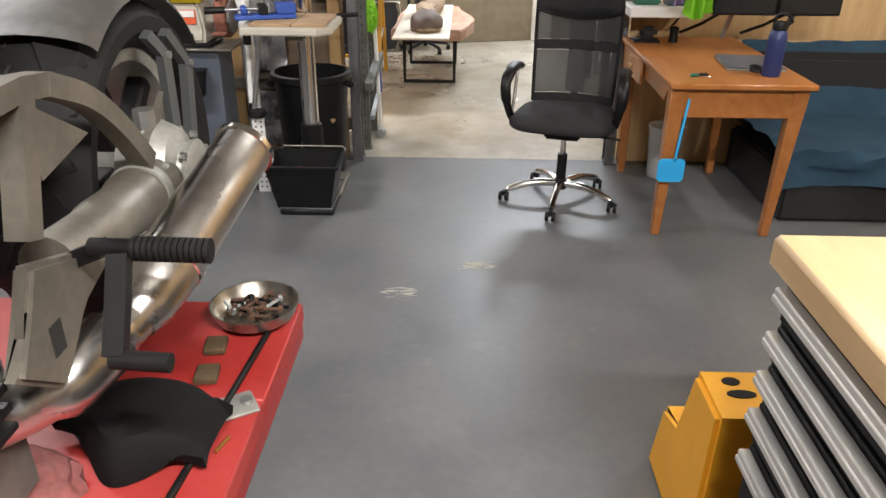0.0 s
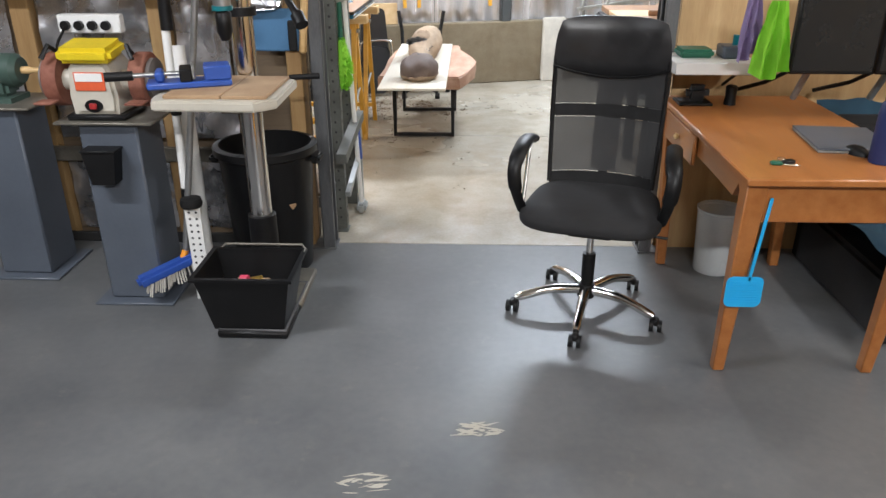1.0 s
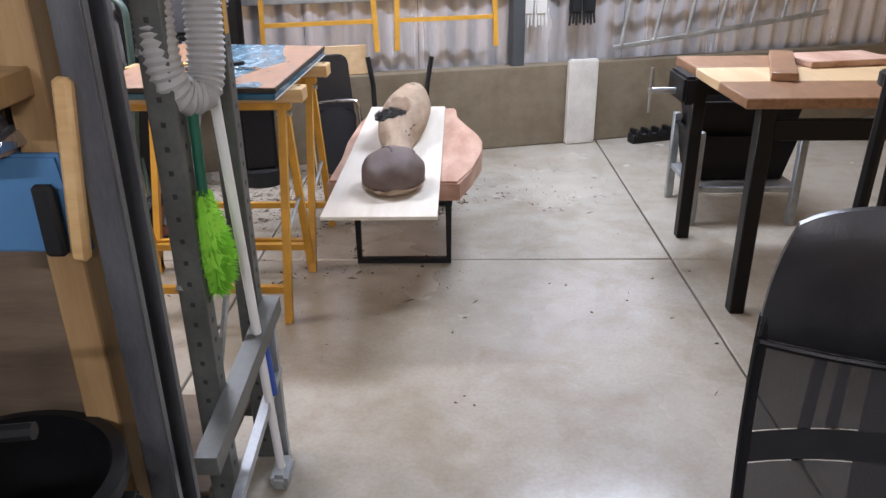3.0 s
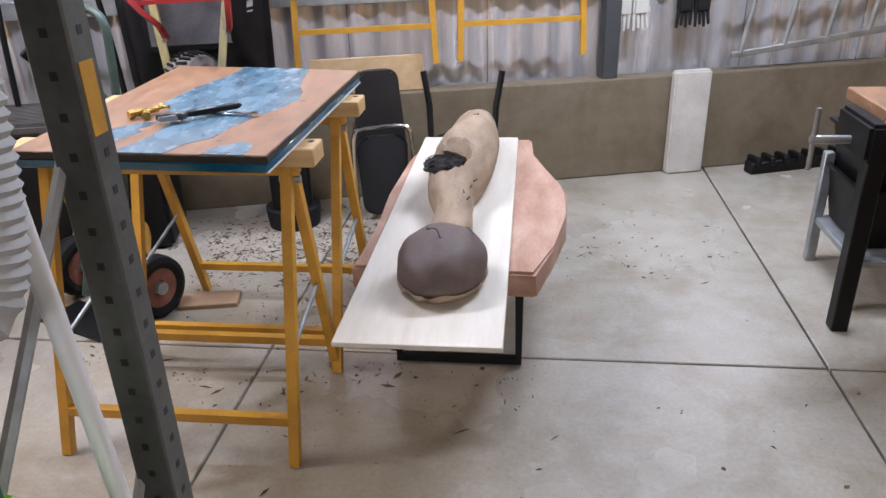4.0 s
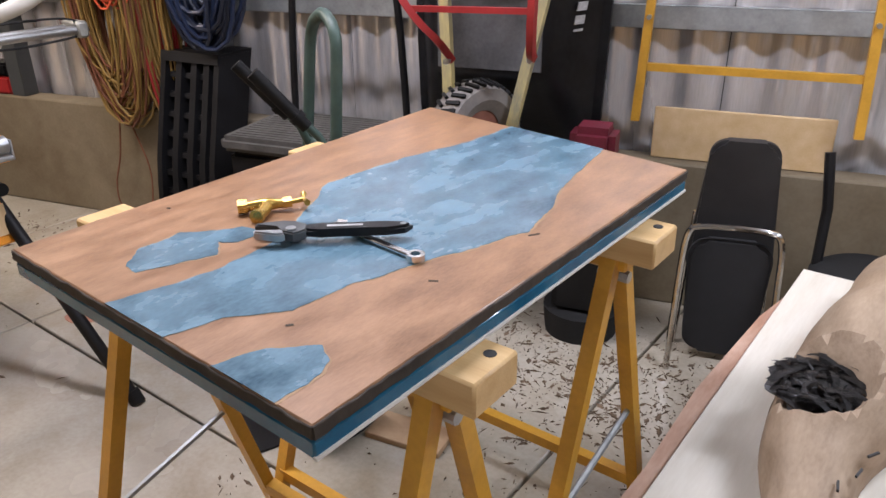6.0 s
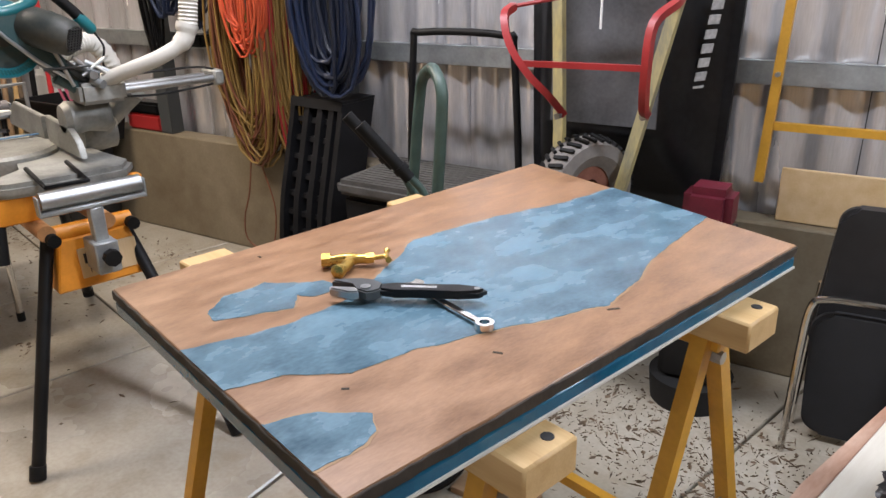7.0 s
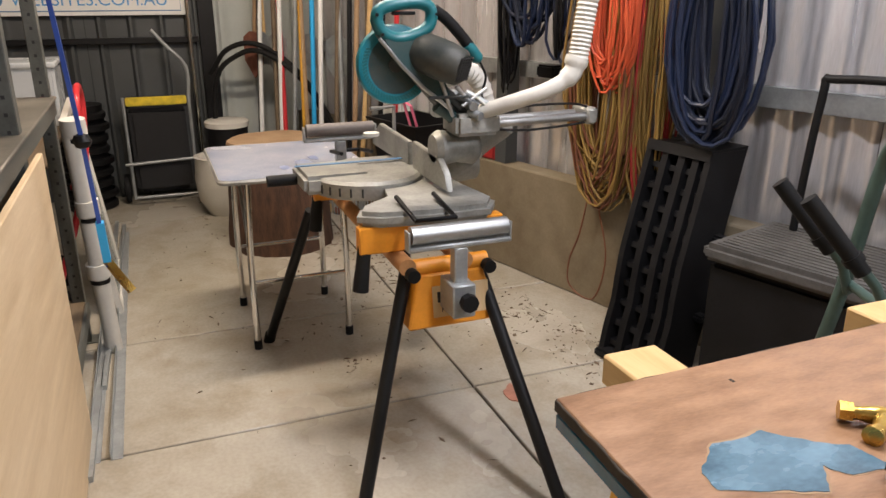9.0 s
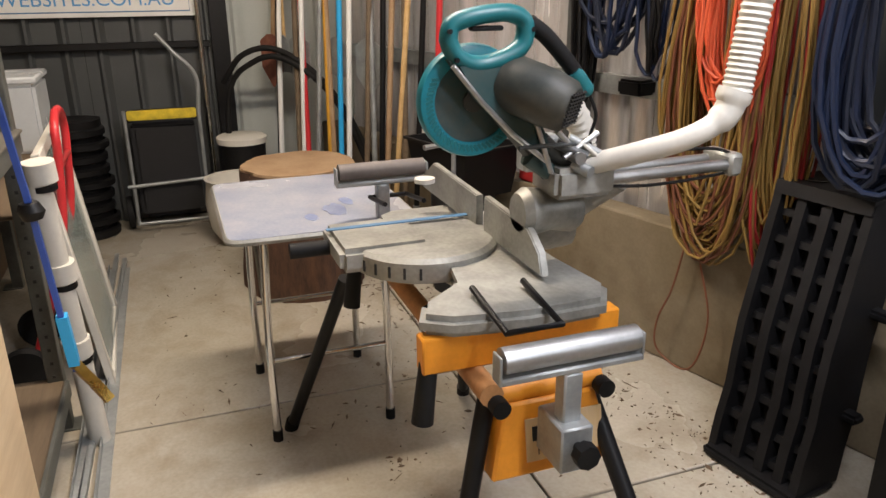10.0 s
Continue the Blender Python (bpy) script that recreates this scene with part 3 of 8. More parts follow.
    part("subframe", T([(0.18, -0.42, 0.568), (0.18, -0.475, 0.575), (0.18, -0.6, 0.57)], 0.02, square=True), M["silver_paint"], t)
    part("subframe", T([(0.18, -0.47, 0.57), (0.18, -0.49, 0.5), (0.18, -0.52, 0.41)], 0.021, square=True), M["silver_paint"], t)
    gp = X([(-0.444, 0.545), (-0.337, 0.483), (-0.463, 0.462), (-0.475, 0.5)], -0.005, 0.005)
    bmesh.ops.transform(gp, matrix=Matrix.Translation((0.18, 0, 0)) @ Matrix(((0, 0, 1, 0), (1, 0, 0, 0), (0, 1, 0, 0), (0, 0, 0, 1))), verts=gp.verts)
    part("gusset", gp, M["silver_paint"], t)
    fp = X([(-0.575, 0.405), (-0.433, 0.36), (-0.414, 0.324), (-0.485, 0.318), (-0.5, 0.3), (-0.544, 0.259), (-0.565, 0.235), (-0.645, 0.299), (-0.605, 0.33), (-0.6, 0.36)], -0.012, 0.012, bev=0.006)
    bmesh.ops.transform(fp, matrix=Matrix.Translation((0.205, 0, 0)) @ Matrix(((0, 0, 1, 0), (1, 0, 0, 0), (0, 1, 0, 0), (0, 0, 0, 1))), verts=fp.verts)
    pl = part("frame_plate", fp, M["silver_paint"], t, "cast silver footrest plate")
    part("plate_window", B((0.2165, 0.2185, -0.575, -0.55, 0.285, 0.325), bev=0), M["dark"], pl)
    part("gearbox", rough_up(B((-0.24, 0.13, -0.95, -0.5, 0.03, 0.34), bev=0.04), 0.015, 0.07), M["dusty_grey"], t)
    for k in range(7):
        part("cooling_fin", B((0.1, 0.185, -0.9, -0.62, 0.22 + k * 0.026, 0.232 + k * 0.026), bev=0.003), M["black"], t)
    bm = L([(0.0, 0.0), (0.036, 0.0), (0.046, 0.03), (0.05, 0.09), (0.05, 0.25), (0.047, 0.352), (0.05, 0.357), (0.045, 0.36), (0.041, 0.27), (0.0, 0.27)], 36)
    a, b = Vector((0.235, -0.425, 0.245)), Vector((0.322, -0.115, 0.388))
    tm = Matrix.Translation(a) @ (b - a).to_track_quat("Z", "Y").to_matrix().to_4x4()
    bmesh.ops.transform(bm, matrix=tm, verts=bm.verts)
    mf = part("muffler", bm, M["muffler"], t, "brushed steel muffler with a polished tip")
    part("tip_ring", L([(0.045, -0.006), (0.051, -0.005), (0.051, 0.005), (0.045, 0.006), (0.045, -0.006)], 32), M["chrome"], mf).matrix_basis = tm @ Matrix.Translation((0, 0, 0.356))
    part("baffle", L([(0.0, 0.3), (0.02, 0.3), (0.02, 0.34), (0.014, 0.34), (0.014, 0.302)], 20), M["dark"], mf).matrix_basis = tm
    part("strap", L([(0.0495, 0.1), (0.0525, 0.102), (0.0525, 0.118), (0.0495, 0.12)], 32), M["chrome"], mf).matrix_basis = tm
    part("exhaust_pipe", T(smooth_path([(0.24, -0.41, 0.252), (0.215, -0.47, 0.235), (0.17, -0.55, 0.21), (0.06, -0.6, 0.18), (-0.1, -0.62, 0.17)]), [0.036] * 5 + [0.046] * 7 + [0.036] * 13, 18), M["muffler"], t, "bulged steel exhaust collector")
    p0, p1 = Vector((0.239, -0.49, 0.388)), Vector((0.386, -0.49, 0.386))
    pg = part("foot_peg", C(p0, p1, 0.012), M["black"], t, "ribbed black rubber peg")
    for k in range(13):
        q = p0.lerp(p1, 0.36 + 0.05 * k)
        part("rubber_ring", C(q, q + (p1 - p0).normalized() * 0.005, 0.0155, seg=14), M["rubber"], pg)
    part("peg_hanger", T([(0.275, -0.495, 0.38), (0.28, -0.53, 0.335), (0.285, -0.57, 0.285)], 0.017, square=True), M["black"], t)
    part("foot_peg", C((0.28, -0.57, 0.282), (0.35, -0.572, 0.28), 0.012, seg=12), M["rubber"], t)
    part("peg_mount", T([(0.2, -0.47, 0.36), (0.255, -0.49, 0.388)], 0.015, square=True), M["black"], t)
    part("bracket_bolt", C((0.145, -0.1, 0.365), (0.16, -0.102, 0.365), 0.012, seg=6), M["chrome"], t)


def bowl_of_bolts():
    t = thing("parts_bowl", (-0.548, 2.455, 0.73), "shallow steel bowl full of dark greasy bolts on the lift", "bowl")
    part("bowl", L([(0.0, 0.0), (0.05, 0.001), (0.072, 0.018), (0.084, 0.042), (0.087, 0.042), (0.076, 0.016), (0.05, 0.005), (0.0, 0.004)], 32), M["oily"], t)
    for k in range(34):
        a, r = random.uniform(0, 6.28), random.uniform(0, 0.052)
        p = Vector((r * math.cos(a), r * math.sin(a), 0.02 + random.uniform(0, 0.02)))
        d = Vector((random.uniform(-1, 1), random.uniform(-1, 1), random.uniform(-0.3, 0.5))).normalized()
        bm = C(p - d * 0.016, p + d * 0.014, 0.0035, seg=8)
        C(p + d * 0.014, p + d * 0.021, 0.0075, seg=6, bm=bm)
        part("bolt", bm, random.choice([M["bark"], M["black"], M["bark"], M["galv"]]), t)


lift_table()
motorcycle()
bowl_of_bolts()
solo("steel_rod", C((-0.507, 2.455, 0.737), (-0.565, 1.7, 0.737), 0.006), M["black"], (0, 0, 0), "long thin black steel rod on the lift", "rod")
def bike_cover():
    """A moulded cover: a saddle-like hood with a turned-down front skirt and a wing."""
    bm = bmesh.new()
    rows = []
    for i in range(25):
        u = i / 24  # along x
        x = -0.13 + 0.26 * u
        top = 0.055 + 0.018 * math.sin(math.pi * u) - 0.02 * max(0, u - 0.75) / 0.25
        back_y, front_y = 0.07 + 0.045 * math.sin(math.pi * u), -0.03 + 0.05 * (1 - u) - 0.06 * math.exp(-((u - 0.5) / 0.22) ** 2)
        low = 0.002 + 0.035 * min(1, abs(u - 0.5) / 0.35) ** 3
        prof = [(back_y + 0.006, low), (back_y, top * 0.7), (back_y - 0.025, top * 0.97), ((back_y + front_y) / 2, top), (front_y + 0.012, top * 0.94), (front_y, top * 0.8), (front_y - 0.012, top * 0.4), (front_y - 0.016, low)]
        rows.append([bm.verts.new((x, y, z)) for y, z in prof])
    for a, b in zip(rows, rows[1:]):
        for j in range(7):
            bm.faces.new((a[j], a[j + 1], b[j + 1], b[j]))
    bm.faces.new(rows[0])
    bmesh.ops.solidify(bm, geom=bm.faces[:], thickness=0.003)
    return bm


solo("side_cover", bike_cover(), M["black_matt"], pose(-0.635, 2.07, 0.73, 0, 0, -4), "black moulded plastic bike cover lying on the lift", "cover")
for x, y in ((-0.597, 2.351), (-0.585, 2.26)):
    solo("rubber_pad", B((-0.02, 0.02, -0.025, 0.025, 0, 0.014), bev=0.003), M["pad"], pose(x, y, 0.73, 0, 0, 8), "small brown rubber pad on the red lift", "pad", group="pads on the lift")
nt = thing("bracket_plate", pose(-0.535, 2.165, 0.73, 0, 0, 30), "bare aluminium bracket plate on the lift", "bracket")
part("plate", B((-0.06, 0.06, -0.03, 0.03, 0, 0.006)), M["alu"], nt)
for x in (-0.04, 0.045):
    part("boss", C((x, 0.0, 0.006), (x, 0.0, 0.012), 0.01), M["steel"], nt)
solo("brass_screw", C((-0.5, 2.1, 0.735), (-0.51, 2.065, 0.735), 0.003, seg=8), M["brass"], (0, 0, 0), "small brass screw on the lift", "screw")
bm = bmesh.new()
bmesh.ops.create_icosphere(bm, subdivisions=4, radius=0.1)
for v in bm.verts:
    v.co = Vector((v.co.x * 1.1, v.co.y, abs(v.co.z) * 0.6)) * (1 + 0.25 * noise.noise(v.co * 28))
solo("shop_rag", bm, mat("rag", (0.2, 0.065, 0.06), 0.95, var=0.5, scale=14, bump=0.5), (-0.78, 1.95, 0.73), "crumpled dusty pink shop rag on the lift", "rag")


def tool_cabinet():
    t = thing("tool_cabinet", (0.86, 1.7, 0), "black drawer cabinet with a pale wooden worktop", "cabinet")
    part("body", B((-0.42, 0.42, -0.68, 0.68, 0.05, 0.9), bev=0.006), M["black"], t)
    part("plinth", B((-0.39, 0.41, -0.66, 0.66, 0.0, 0.05)), M["dark"], t)
    z = 0.895
    for h in (0.09, 0.085, 0.085, 0.1, 0.15, 0.15, 0.15):
        d = part("drawer", B((-0.432, -0.42, -0.66, 0.66, z - h + 0.006, z - 0.004), bev=0.003), M["black"], t)
        bm = B((-0.455, -0.432, -0.655, 0.655, z - 0.034, z - 0.012), (-0.458, -0.45, -0.655, 0.655, z - 0.04, z - 0.026), bev=0.003)
        part("handle", bm, M["pull"], d, "full-width aluminium drawer pull")
        z -= h
    part("worktop", B((-0.455, 0.46, -0.7, 0.704, 0.9, 0.962), bev=0.008), M["bench_top"], t, "pale varnished wooden top")


def step_stool():
    t = thing("step_stool", pose(0.62, 2.75, 0, 0, 0, 0), "orange-yellow plastic two-step stool with black grips", "stool")
    prof = [(0.17, 0.0), (0.135, 0.215), (0.0, 0.225), (-0.02, 0.44), (-0.2, 0.44), (-0.23, 0.0)]
    bm = bmesh.new()
    m = Matrix(((0, 0, 1, 0), (1, 0, 0, 0), (0, 1, 0, 0), (0, 0, 0, 1)))
    X(prof, -0.2, 0.2, bm=bm, m=None, bev=0.012)
    bmesh.ops.transform(bm, matrix=m, verts=bm.verts)
    for v in bm.verts:
        v.co.x *= 1.0 - 0.25 * (v.co.z - 0.1)
    part("body", bm, M["stool"], t)
    for x, y, z, w in ((-0.1, -0.11, 0.439, 0.035), (0.08, -0.11, 0.439, 0.035), (-0.11, -0.06, 0.439, 0.022), (-0.11, 0.07, 0.217, 0.04), (0.1, 0.07, 0.217, 0.04)):
        part("grip", X([(x + w * math.cos(a) * (1.0 if abs(math.cos(a)) > 0.5 else 0.9), y + 0.016 * math.sin(a)) for a in [2 * math.pi * k / 16 for k in range(16)]], z - 0.002, z + 0.003), M["rubber"], t)
    part("grip", B((-0.192, -0.186, 0.055, 0.08, 0.05, 0.19), bev=0.004), M["rubber"], t)


tool_cabinet()
step_stool()


def office_chair():
    t = thing("office_chair", pose(0.378, 4.94, 0, 0, 0, -15), "black mesh high-back office chair on a chrome five-star base", "chair")
    part("hub", L([(0.0, 0.07), (0.035, 0.07), (0.04, 0.1), (0.03, 0.125), (0.0, 0.125)], 20), M["black"], t)
    for k in range(5):
        a = radians(-90 + 72 * k)
        c, s = math.cos(a), math.sin(a)
        part("base_leg", T(smooth_path([(0.02 * c, 0.02 * s, 0.1), (0.15 * c, 0.15 * s, 0.1), (0.29 * c, 0.29 * s, 0.062)]), [0.02] * 6 + [0.018] * 6 + [0.012], 12), M["chrome"], t, "chromed leg")
        cs = part("caster", B((0.3 * c - 0.012, 0.3 * c + 0.012, 0.3 * s - 0.02, 0.3 * s + 0.02, 0.03, 0.058), bev=0.006), M["black"], t)
        for d in (-0.016, 0.016):
            part("caster_wheel", C((0.3 * c + d - 0.008, 0.3 * s, 0.025), (0.3 * c + d + 0.008, 0.3 * s, 0.025), 0.025), M["black"], cs)
    part("gas_lift", C((0, 0, 0.12), (0, 0, 0.26), 0.026), M["black"], t)
    part("piston", C((0, 0, 0.26), (0, 0, 0.36), 0.014), M["chrome"], t)
    part("mechanism", B((-0.09, 0.09, -0.1, 0.12, 0.36, 0.42), bev=0.01), M["black"], t)
    bm = bmesh.new()
    bmesh.ops.create_icosphere(bm, subdivisions=5, radius=1)
    for v in bm.verts:  # a rounded cushion with a waterfall front edge
        e = lambda q, p: math.copysign(abs(q) ** p, q)
        x, y, z = e(v.co.x, 0.45), e(v.co.y, 0.45), e(v.co.z, 0.7)
        v.co = Vector((0.255 * x * (1 - 0.08 * y), 0.24 * y - 0.01, 0.458 + 0.04 * z - 0.035 * max(0, -y - 0.55) ** 1.5))
    part("seat", bm, M["fabric"], t, "black cloth seat")

    def back(u, z):  # the curved plane of the backrest: half-width share, height
        y = 0.24 + 0.1 * (z - 0.48) - 0.05 * u * u + 0.03 * math.sin((z - 0.45) * 5)
        half = 0.207 + 0.012 * math.sin((z - 0.45) * 4)
        return Vector((u * half, y, z + 0.022))

    rail = [back(-1, 0.46 + 0.5 * k / 10) for k in range(11)]
    part("back_frame", T(rail, 0.009, 8), M["black"], t)
    part("back_frame", T([Vector((-p.x, p.y, p.z)) for p in rail], 0.009, 8), M["black"], t)
    for z in (0.45, 0.72):
        bm = bmesh.new()
        vs = [[bm.verts.new(back(-1 + 2 * i / 12, z + j * 0.05)) for j in range(2)] for i in range(13)]
        for a, b in zip(vs, vs[1:]):
            bm.faces.new((a[0], b[0], b[1], a[1]))
        bmesh.ops.solidify(bm, geom=bm.faces[:], thickness=0.006)
        part("back_band", bm, M["band_cloth"], t)
    for z0, z1, u0, u1, nm, lab in ((0.502, 0.718, -0.98, 0.98, "mesh_panel", "see-through black woven mesh"), (0.772, 0.97, -0.98, 0.98, "mesh_panel", "see-through black woven mesh"), (0.502, 0.97, -0.24, 0.24, "lumbar_panel", "second layer of black mesh behind")):
        bm = bmesh.new()
        off = Vector((0, 0.028 if nm == "lumbar_panel" else 0.0, 0))
        g = [[bm.verts.new(back(u0 + (u1 - u0) * i / 20, z0 + (z1 - z0) * j / 16) + off) for j in range(17)] for i in range(21)]
        for a, b in zip(g, g[1:]):
            for j in range(16):
                bm.faces.new((a[j], a[j + 1], b[j + 1], b[j]))
        part(nm, bm, M["mesh_cloth"], t, lab)
    bm = bmesh.new()
    ring = []
    for i in range(17):
        u = -1 + 2 * i / 16
        row = []
        for j in range(9):
            f = j / 8
            sag = 0.045 * (1 - u * u)
            z = (0.93 - sag) * (1 - f) + (1.115 - 0.02 * abs(u) ** 4) * f
            row.append(back(u * (1.03 - 0.1 * f ** 3 * abs(u) ** 3), z))
        ring.append(row)
    def skin(off):
        g = [[bm.verts.new(p + Vector((0, off * (1 - (2 * j / 8 - 1) ** 4) * (1 - abs(2 * i / 16 - 1) ** 6) + math.copysign(0.006, off), 0))) for j, p in enumerate(r)] for i, r in enumerate(ring)]
        for a, b in zip(g, g[1:]):
            for j in range(8):
                bm.faces.new((a[j], a[j + 1], b[j + 1], b[j]))
        return g
    f, b = skin(-0.022), skin(0.022)
    edge = lambda g: [r[0] for r in g] + g[-1][1:] + [r[-1] for r in g[-2::-1]] + g[0][-2:0:-1]
    ef, eb = edge(f), edge(b)
    for i in range(len(ef)):
        bm.faces.new((ef[i], ef[(i + 1) % len(ef)], eb[(i + 1) % len(ef)], eb[i]))
    hr = part("headrest", bm, M["leather"], t, "padded black leatherette headrest")
    part("piping", T([back(u * 1.03, 0.925 - 0.045 * (1 - u * u)) + Vector((0, -0.012, 0)) for u in [-1 + 2 * k / 16 for k in range(17)]], 0.005, 6), M["black"], hr)
    for s in (-1, 1):
        x = s * 0.275
        pts = smooth_path([(x, 0.13, 0.625), (x, 0.02, 0.65), (x, -0.1, 0.645), (x + s * 0.006, -0.165, 0.59), (x, -0.165, 0.5), (s * 0.262, -0.12, 0.41)], 5)
        bm = T(pts, [0.02] * 14 + [0.018] * 6 + [0.014] * 6, 10)
        for v in bm.verts:
            v.co.x = x + (v.co.x - x) * 1.5
        a = part("armrest", bm, M["black"], t, "looped black plastic armrest")
        a.location.z = 0.05
        part("stay", T([(x, 0.09, 0.63), (s * 0.27, 0.0, 0.5), (s * 0.262, -0.1, 0.41), (s * 0.24, -0.1, 0.395)], 0.008, 8), M["chrome"], a)
    part("lever", T([(0.1, -0.02, 0.375), (0.29, -0.03, 0.37)], 0.006, 8), M["black"], t)
    part("back_bracket", T(smooth_path([(0, 0.1, 0.375), (0, 0.26, 0.38), (0, 0.285, 0.5), (0, 0.3, 0.56)]), 0.02, 8), M["black_matt"], t)


office_chair()


def desk():
    x0, x1, y0, y1 = 0.74, 1.37, 4.39, 5.55
    t = thing("desk", ((x0 + x1) / 2, (y0 + y1) / 2, 0), "warm brown varnished timber desk with turned-out legs", "desk")
    hx, hy = (x1 - x0) / 2, (y1 - y0) / 2
    part("top", B((-hx, hx, -hy, hy, 0.735, 0.76), bev=0.005), M["desk_wood"], t)
    for sx in (-1, 1):
        for sy in (-1, 1):
            bm = bmesh.new()
            lo = [(sx * (hx - 0.055) + a, sy * (hy - 0.135) + b, 0) for a, b in ((-0.02, -0.02), (0.02, -0.02), (0.02, 0.02), (-0.02, 0.02))]
            hi = [(sx * (hx - 0.05) + a, sy * (hy - 0.07) + b, 0.735) for a, b in ((-0.034, -0.034), (0.034, -0.034), (0.034, 0.034), (-0.034, 0.034))]
            va, vb = [bm.verts.new(p) for p in lo], [bm.verts.new(p) for p in hi]
            bm.faces.new(va[::-1]), bm.faces.new(vb)
            for i in range(4):
                bm.faces.new((va[i], va[(i + 1) % 4], vb[(i + 1) % 4], vb[i]))
            bmesh.ops.bevel(bm, geom=bm.edges[:], offset=0.004, segments=1, affect="EDGES")
            part("leg", bm, M["desk_wood"], t)
    for s in (-1, 1):
        part("apron", B((-hx + 0.08, hx - 0.08, s * (hy - 0.06) - 0.011, s * (hy - 0.06) + 0.011, 0.6, 0.735)), M["desk_wood"], t)
        bm = X([(-0.5, 0.0), (-0.5, 0.1), (-0.44, 0.035), (-0.4, 0.09), (-0.2, 0.02) if 0 else (-0.2, 0.085), (0.5, 0.085), (0.5, 0.0)], -0.01, 0.01)
        bmesh.ops.transform(bm, matrix=Matrix.Translation((s * (hx - 0.035), 0, 0.735)) @ Matrix(((0, 0, 1, 0), (1, 0, 0, 0), (0, -1, 0, 0), (0, 0, 0, 1))), verts=bm.verts)
        part("side_rail", bm, M["desk_wood"], t)
    d = part("drawer", B((-hx + 0.004, -hx + 0.02, 0.02, 0.44, 0.61, 0.728)), M["desk_wood"], t)
    part("knob", L([(0.0, 0.0), (0.008, 0.0), (0.014, -0.014), (0.0, -0.022)], 14, axis="X", at=(-hx + 0.004, 0.23, 0.67)), M["pine"], d)


desk()
t = thing("fly_swat", (0.8, 4.425, 0.33), "bright blue plastic fly swat hung on the desk leg", "fly swat")
part("handle", B((0.0, 0.011, -0.004, 0.002, 0.07, 0.36, pose(0, 0, 0, 0, 5, 0))), M["sky_blue"], t)
o = []
for cx, cz, a0 in ((1, 1, 0), (-1, 1, 90), (-1, -1, 180), (1, -1, 270)):
    o += [(cx * 0.04 + 0.02 * math.cos(radians(a0 + 18 * k)), 0.03 + cz * 0.035 + 0.02 * math.sin(radians(a0 + 18 * k))) for k in range(6)]
bm = X(o, 0.0, 0.004, bev=0.0015)
bmesh.ops.transform(bm, matrix=Matrix.Rotation(radians(90), 4, "X"), verts=bm.verts)
for k in range(9):
    B((-0.05, 0.05, -0.0055, -0.004, -0.006 + 0.009 * k, -0.003 + 0.009 * k), bev=0, bm=bm)
part("paddle", bm, M["sky_blue"], t)

t = thing("water_bottle", (1.225, 4.575, 0.76), "navy blue metal water bottle with a black lid", "bottle")
part("body", L([(0.0, 0), (0.038, 0), (0.04, 0.006), (0.04, 0.16), (0.036, 0.19), (0.028, 0.2), (0.0, 0.2)], 28), M["navy"], t)
part("lid", L([(0.0, 0.2), (0.03, 0.2), (0.032, 0.225), (0.028, 0.235), (0.0, 0.235)], 24), M["black"], t)
part("loop", T(smooth_path([(-0.025, 0, 0.232), (-0.02, 0, 0.262), (0.02, 0, 0.266), (0.05, 0, 0.235), (0.03, 0, 0.222)]), 0.006, 8), M["black"], t)
t = thing("laptop", pose(1.2, 4.82, 0.76, 0, 0, -6), "closed silver-grey laptop on the desk", "laptop")
part("base", B((-0.12, 0.14, -0.16, 0.15, 0.0, 0.009), bev=0.003), M["alu"], t)
part("lid", B((-0.12, 0.14, -0.16, 0.15, 0.0105, 0.016), bev=0.002), M["grey_paint"], t)
bm = bmesh.new()
bmesh.ops.create_icosphere(bm, subdivisions=3, radius=1, matrix=Matrix.Diagonal((0.03, 0.05, 0.03, 1)))
for v in bm.verts:
    v.co.z = max(0, v.co.z)
solo("computer_mouse", bm, M["black"], pose(1.19, 4.67, 0.76, 0, 0, 20), "black computer mouse beside the laptop", "mouse")
t = thing("keys", (0.9, 4.54, 0.76), "car keys with a green tag on a ring", "keys")
part("tag", B((-0.04, -0.005, -0.012, 0.012, 0.0, 0.012), bev=0.004), M["green"], t)
part("fob", B((0.005, 0.045, -0.006, 0.02, 0.0, 0.012, UP(20)), bev=0.004), M["black"], t)
part("key", B((0.0, 0.05, -0.012, -0.006, 0.004, 0.006, UP(-15))), M["chrome"], t)
part("ring", T([(0.012 * math.cos(a), 0.02 + 0.012 * math.sin(a), 0.014) for a in [k * 0.524 for k in range(12)]], 0.0012, 5, closed=True), M["chrome"], t)
t = thing("desk_tray", (0.86, 5.4, 0.76), "black cap and holder at the back of the desk", "tray")
part("tray", B((-0.09, 0.05, -0.06, 0.06, 0, 0.012)), M["black"], t)
part("cup", rough_up(B((-0.05, 0.04, -0.03, 0.04, 0.012, 0.075), bev=0.02), 0.008, 0.05), M["black"], t)
t = thing("pen_pot", (0.99, 5.38, 0.76), "small black pot on the desk", "pot")
part("pot", L([(0, 0), (0.025, 0), (0.022, 0.03), (0.024, 0.075), (0.018, 0.08), (0, 0.08)], 18), M["black"], t)

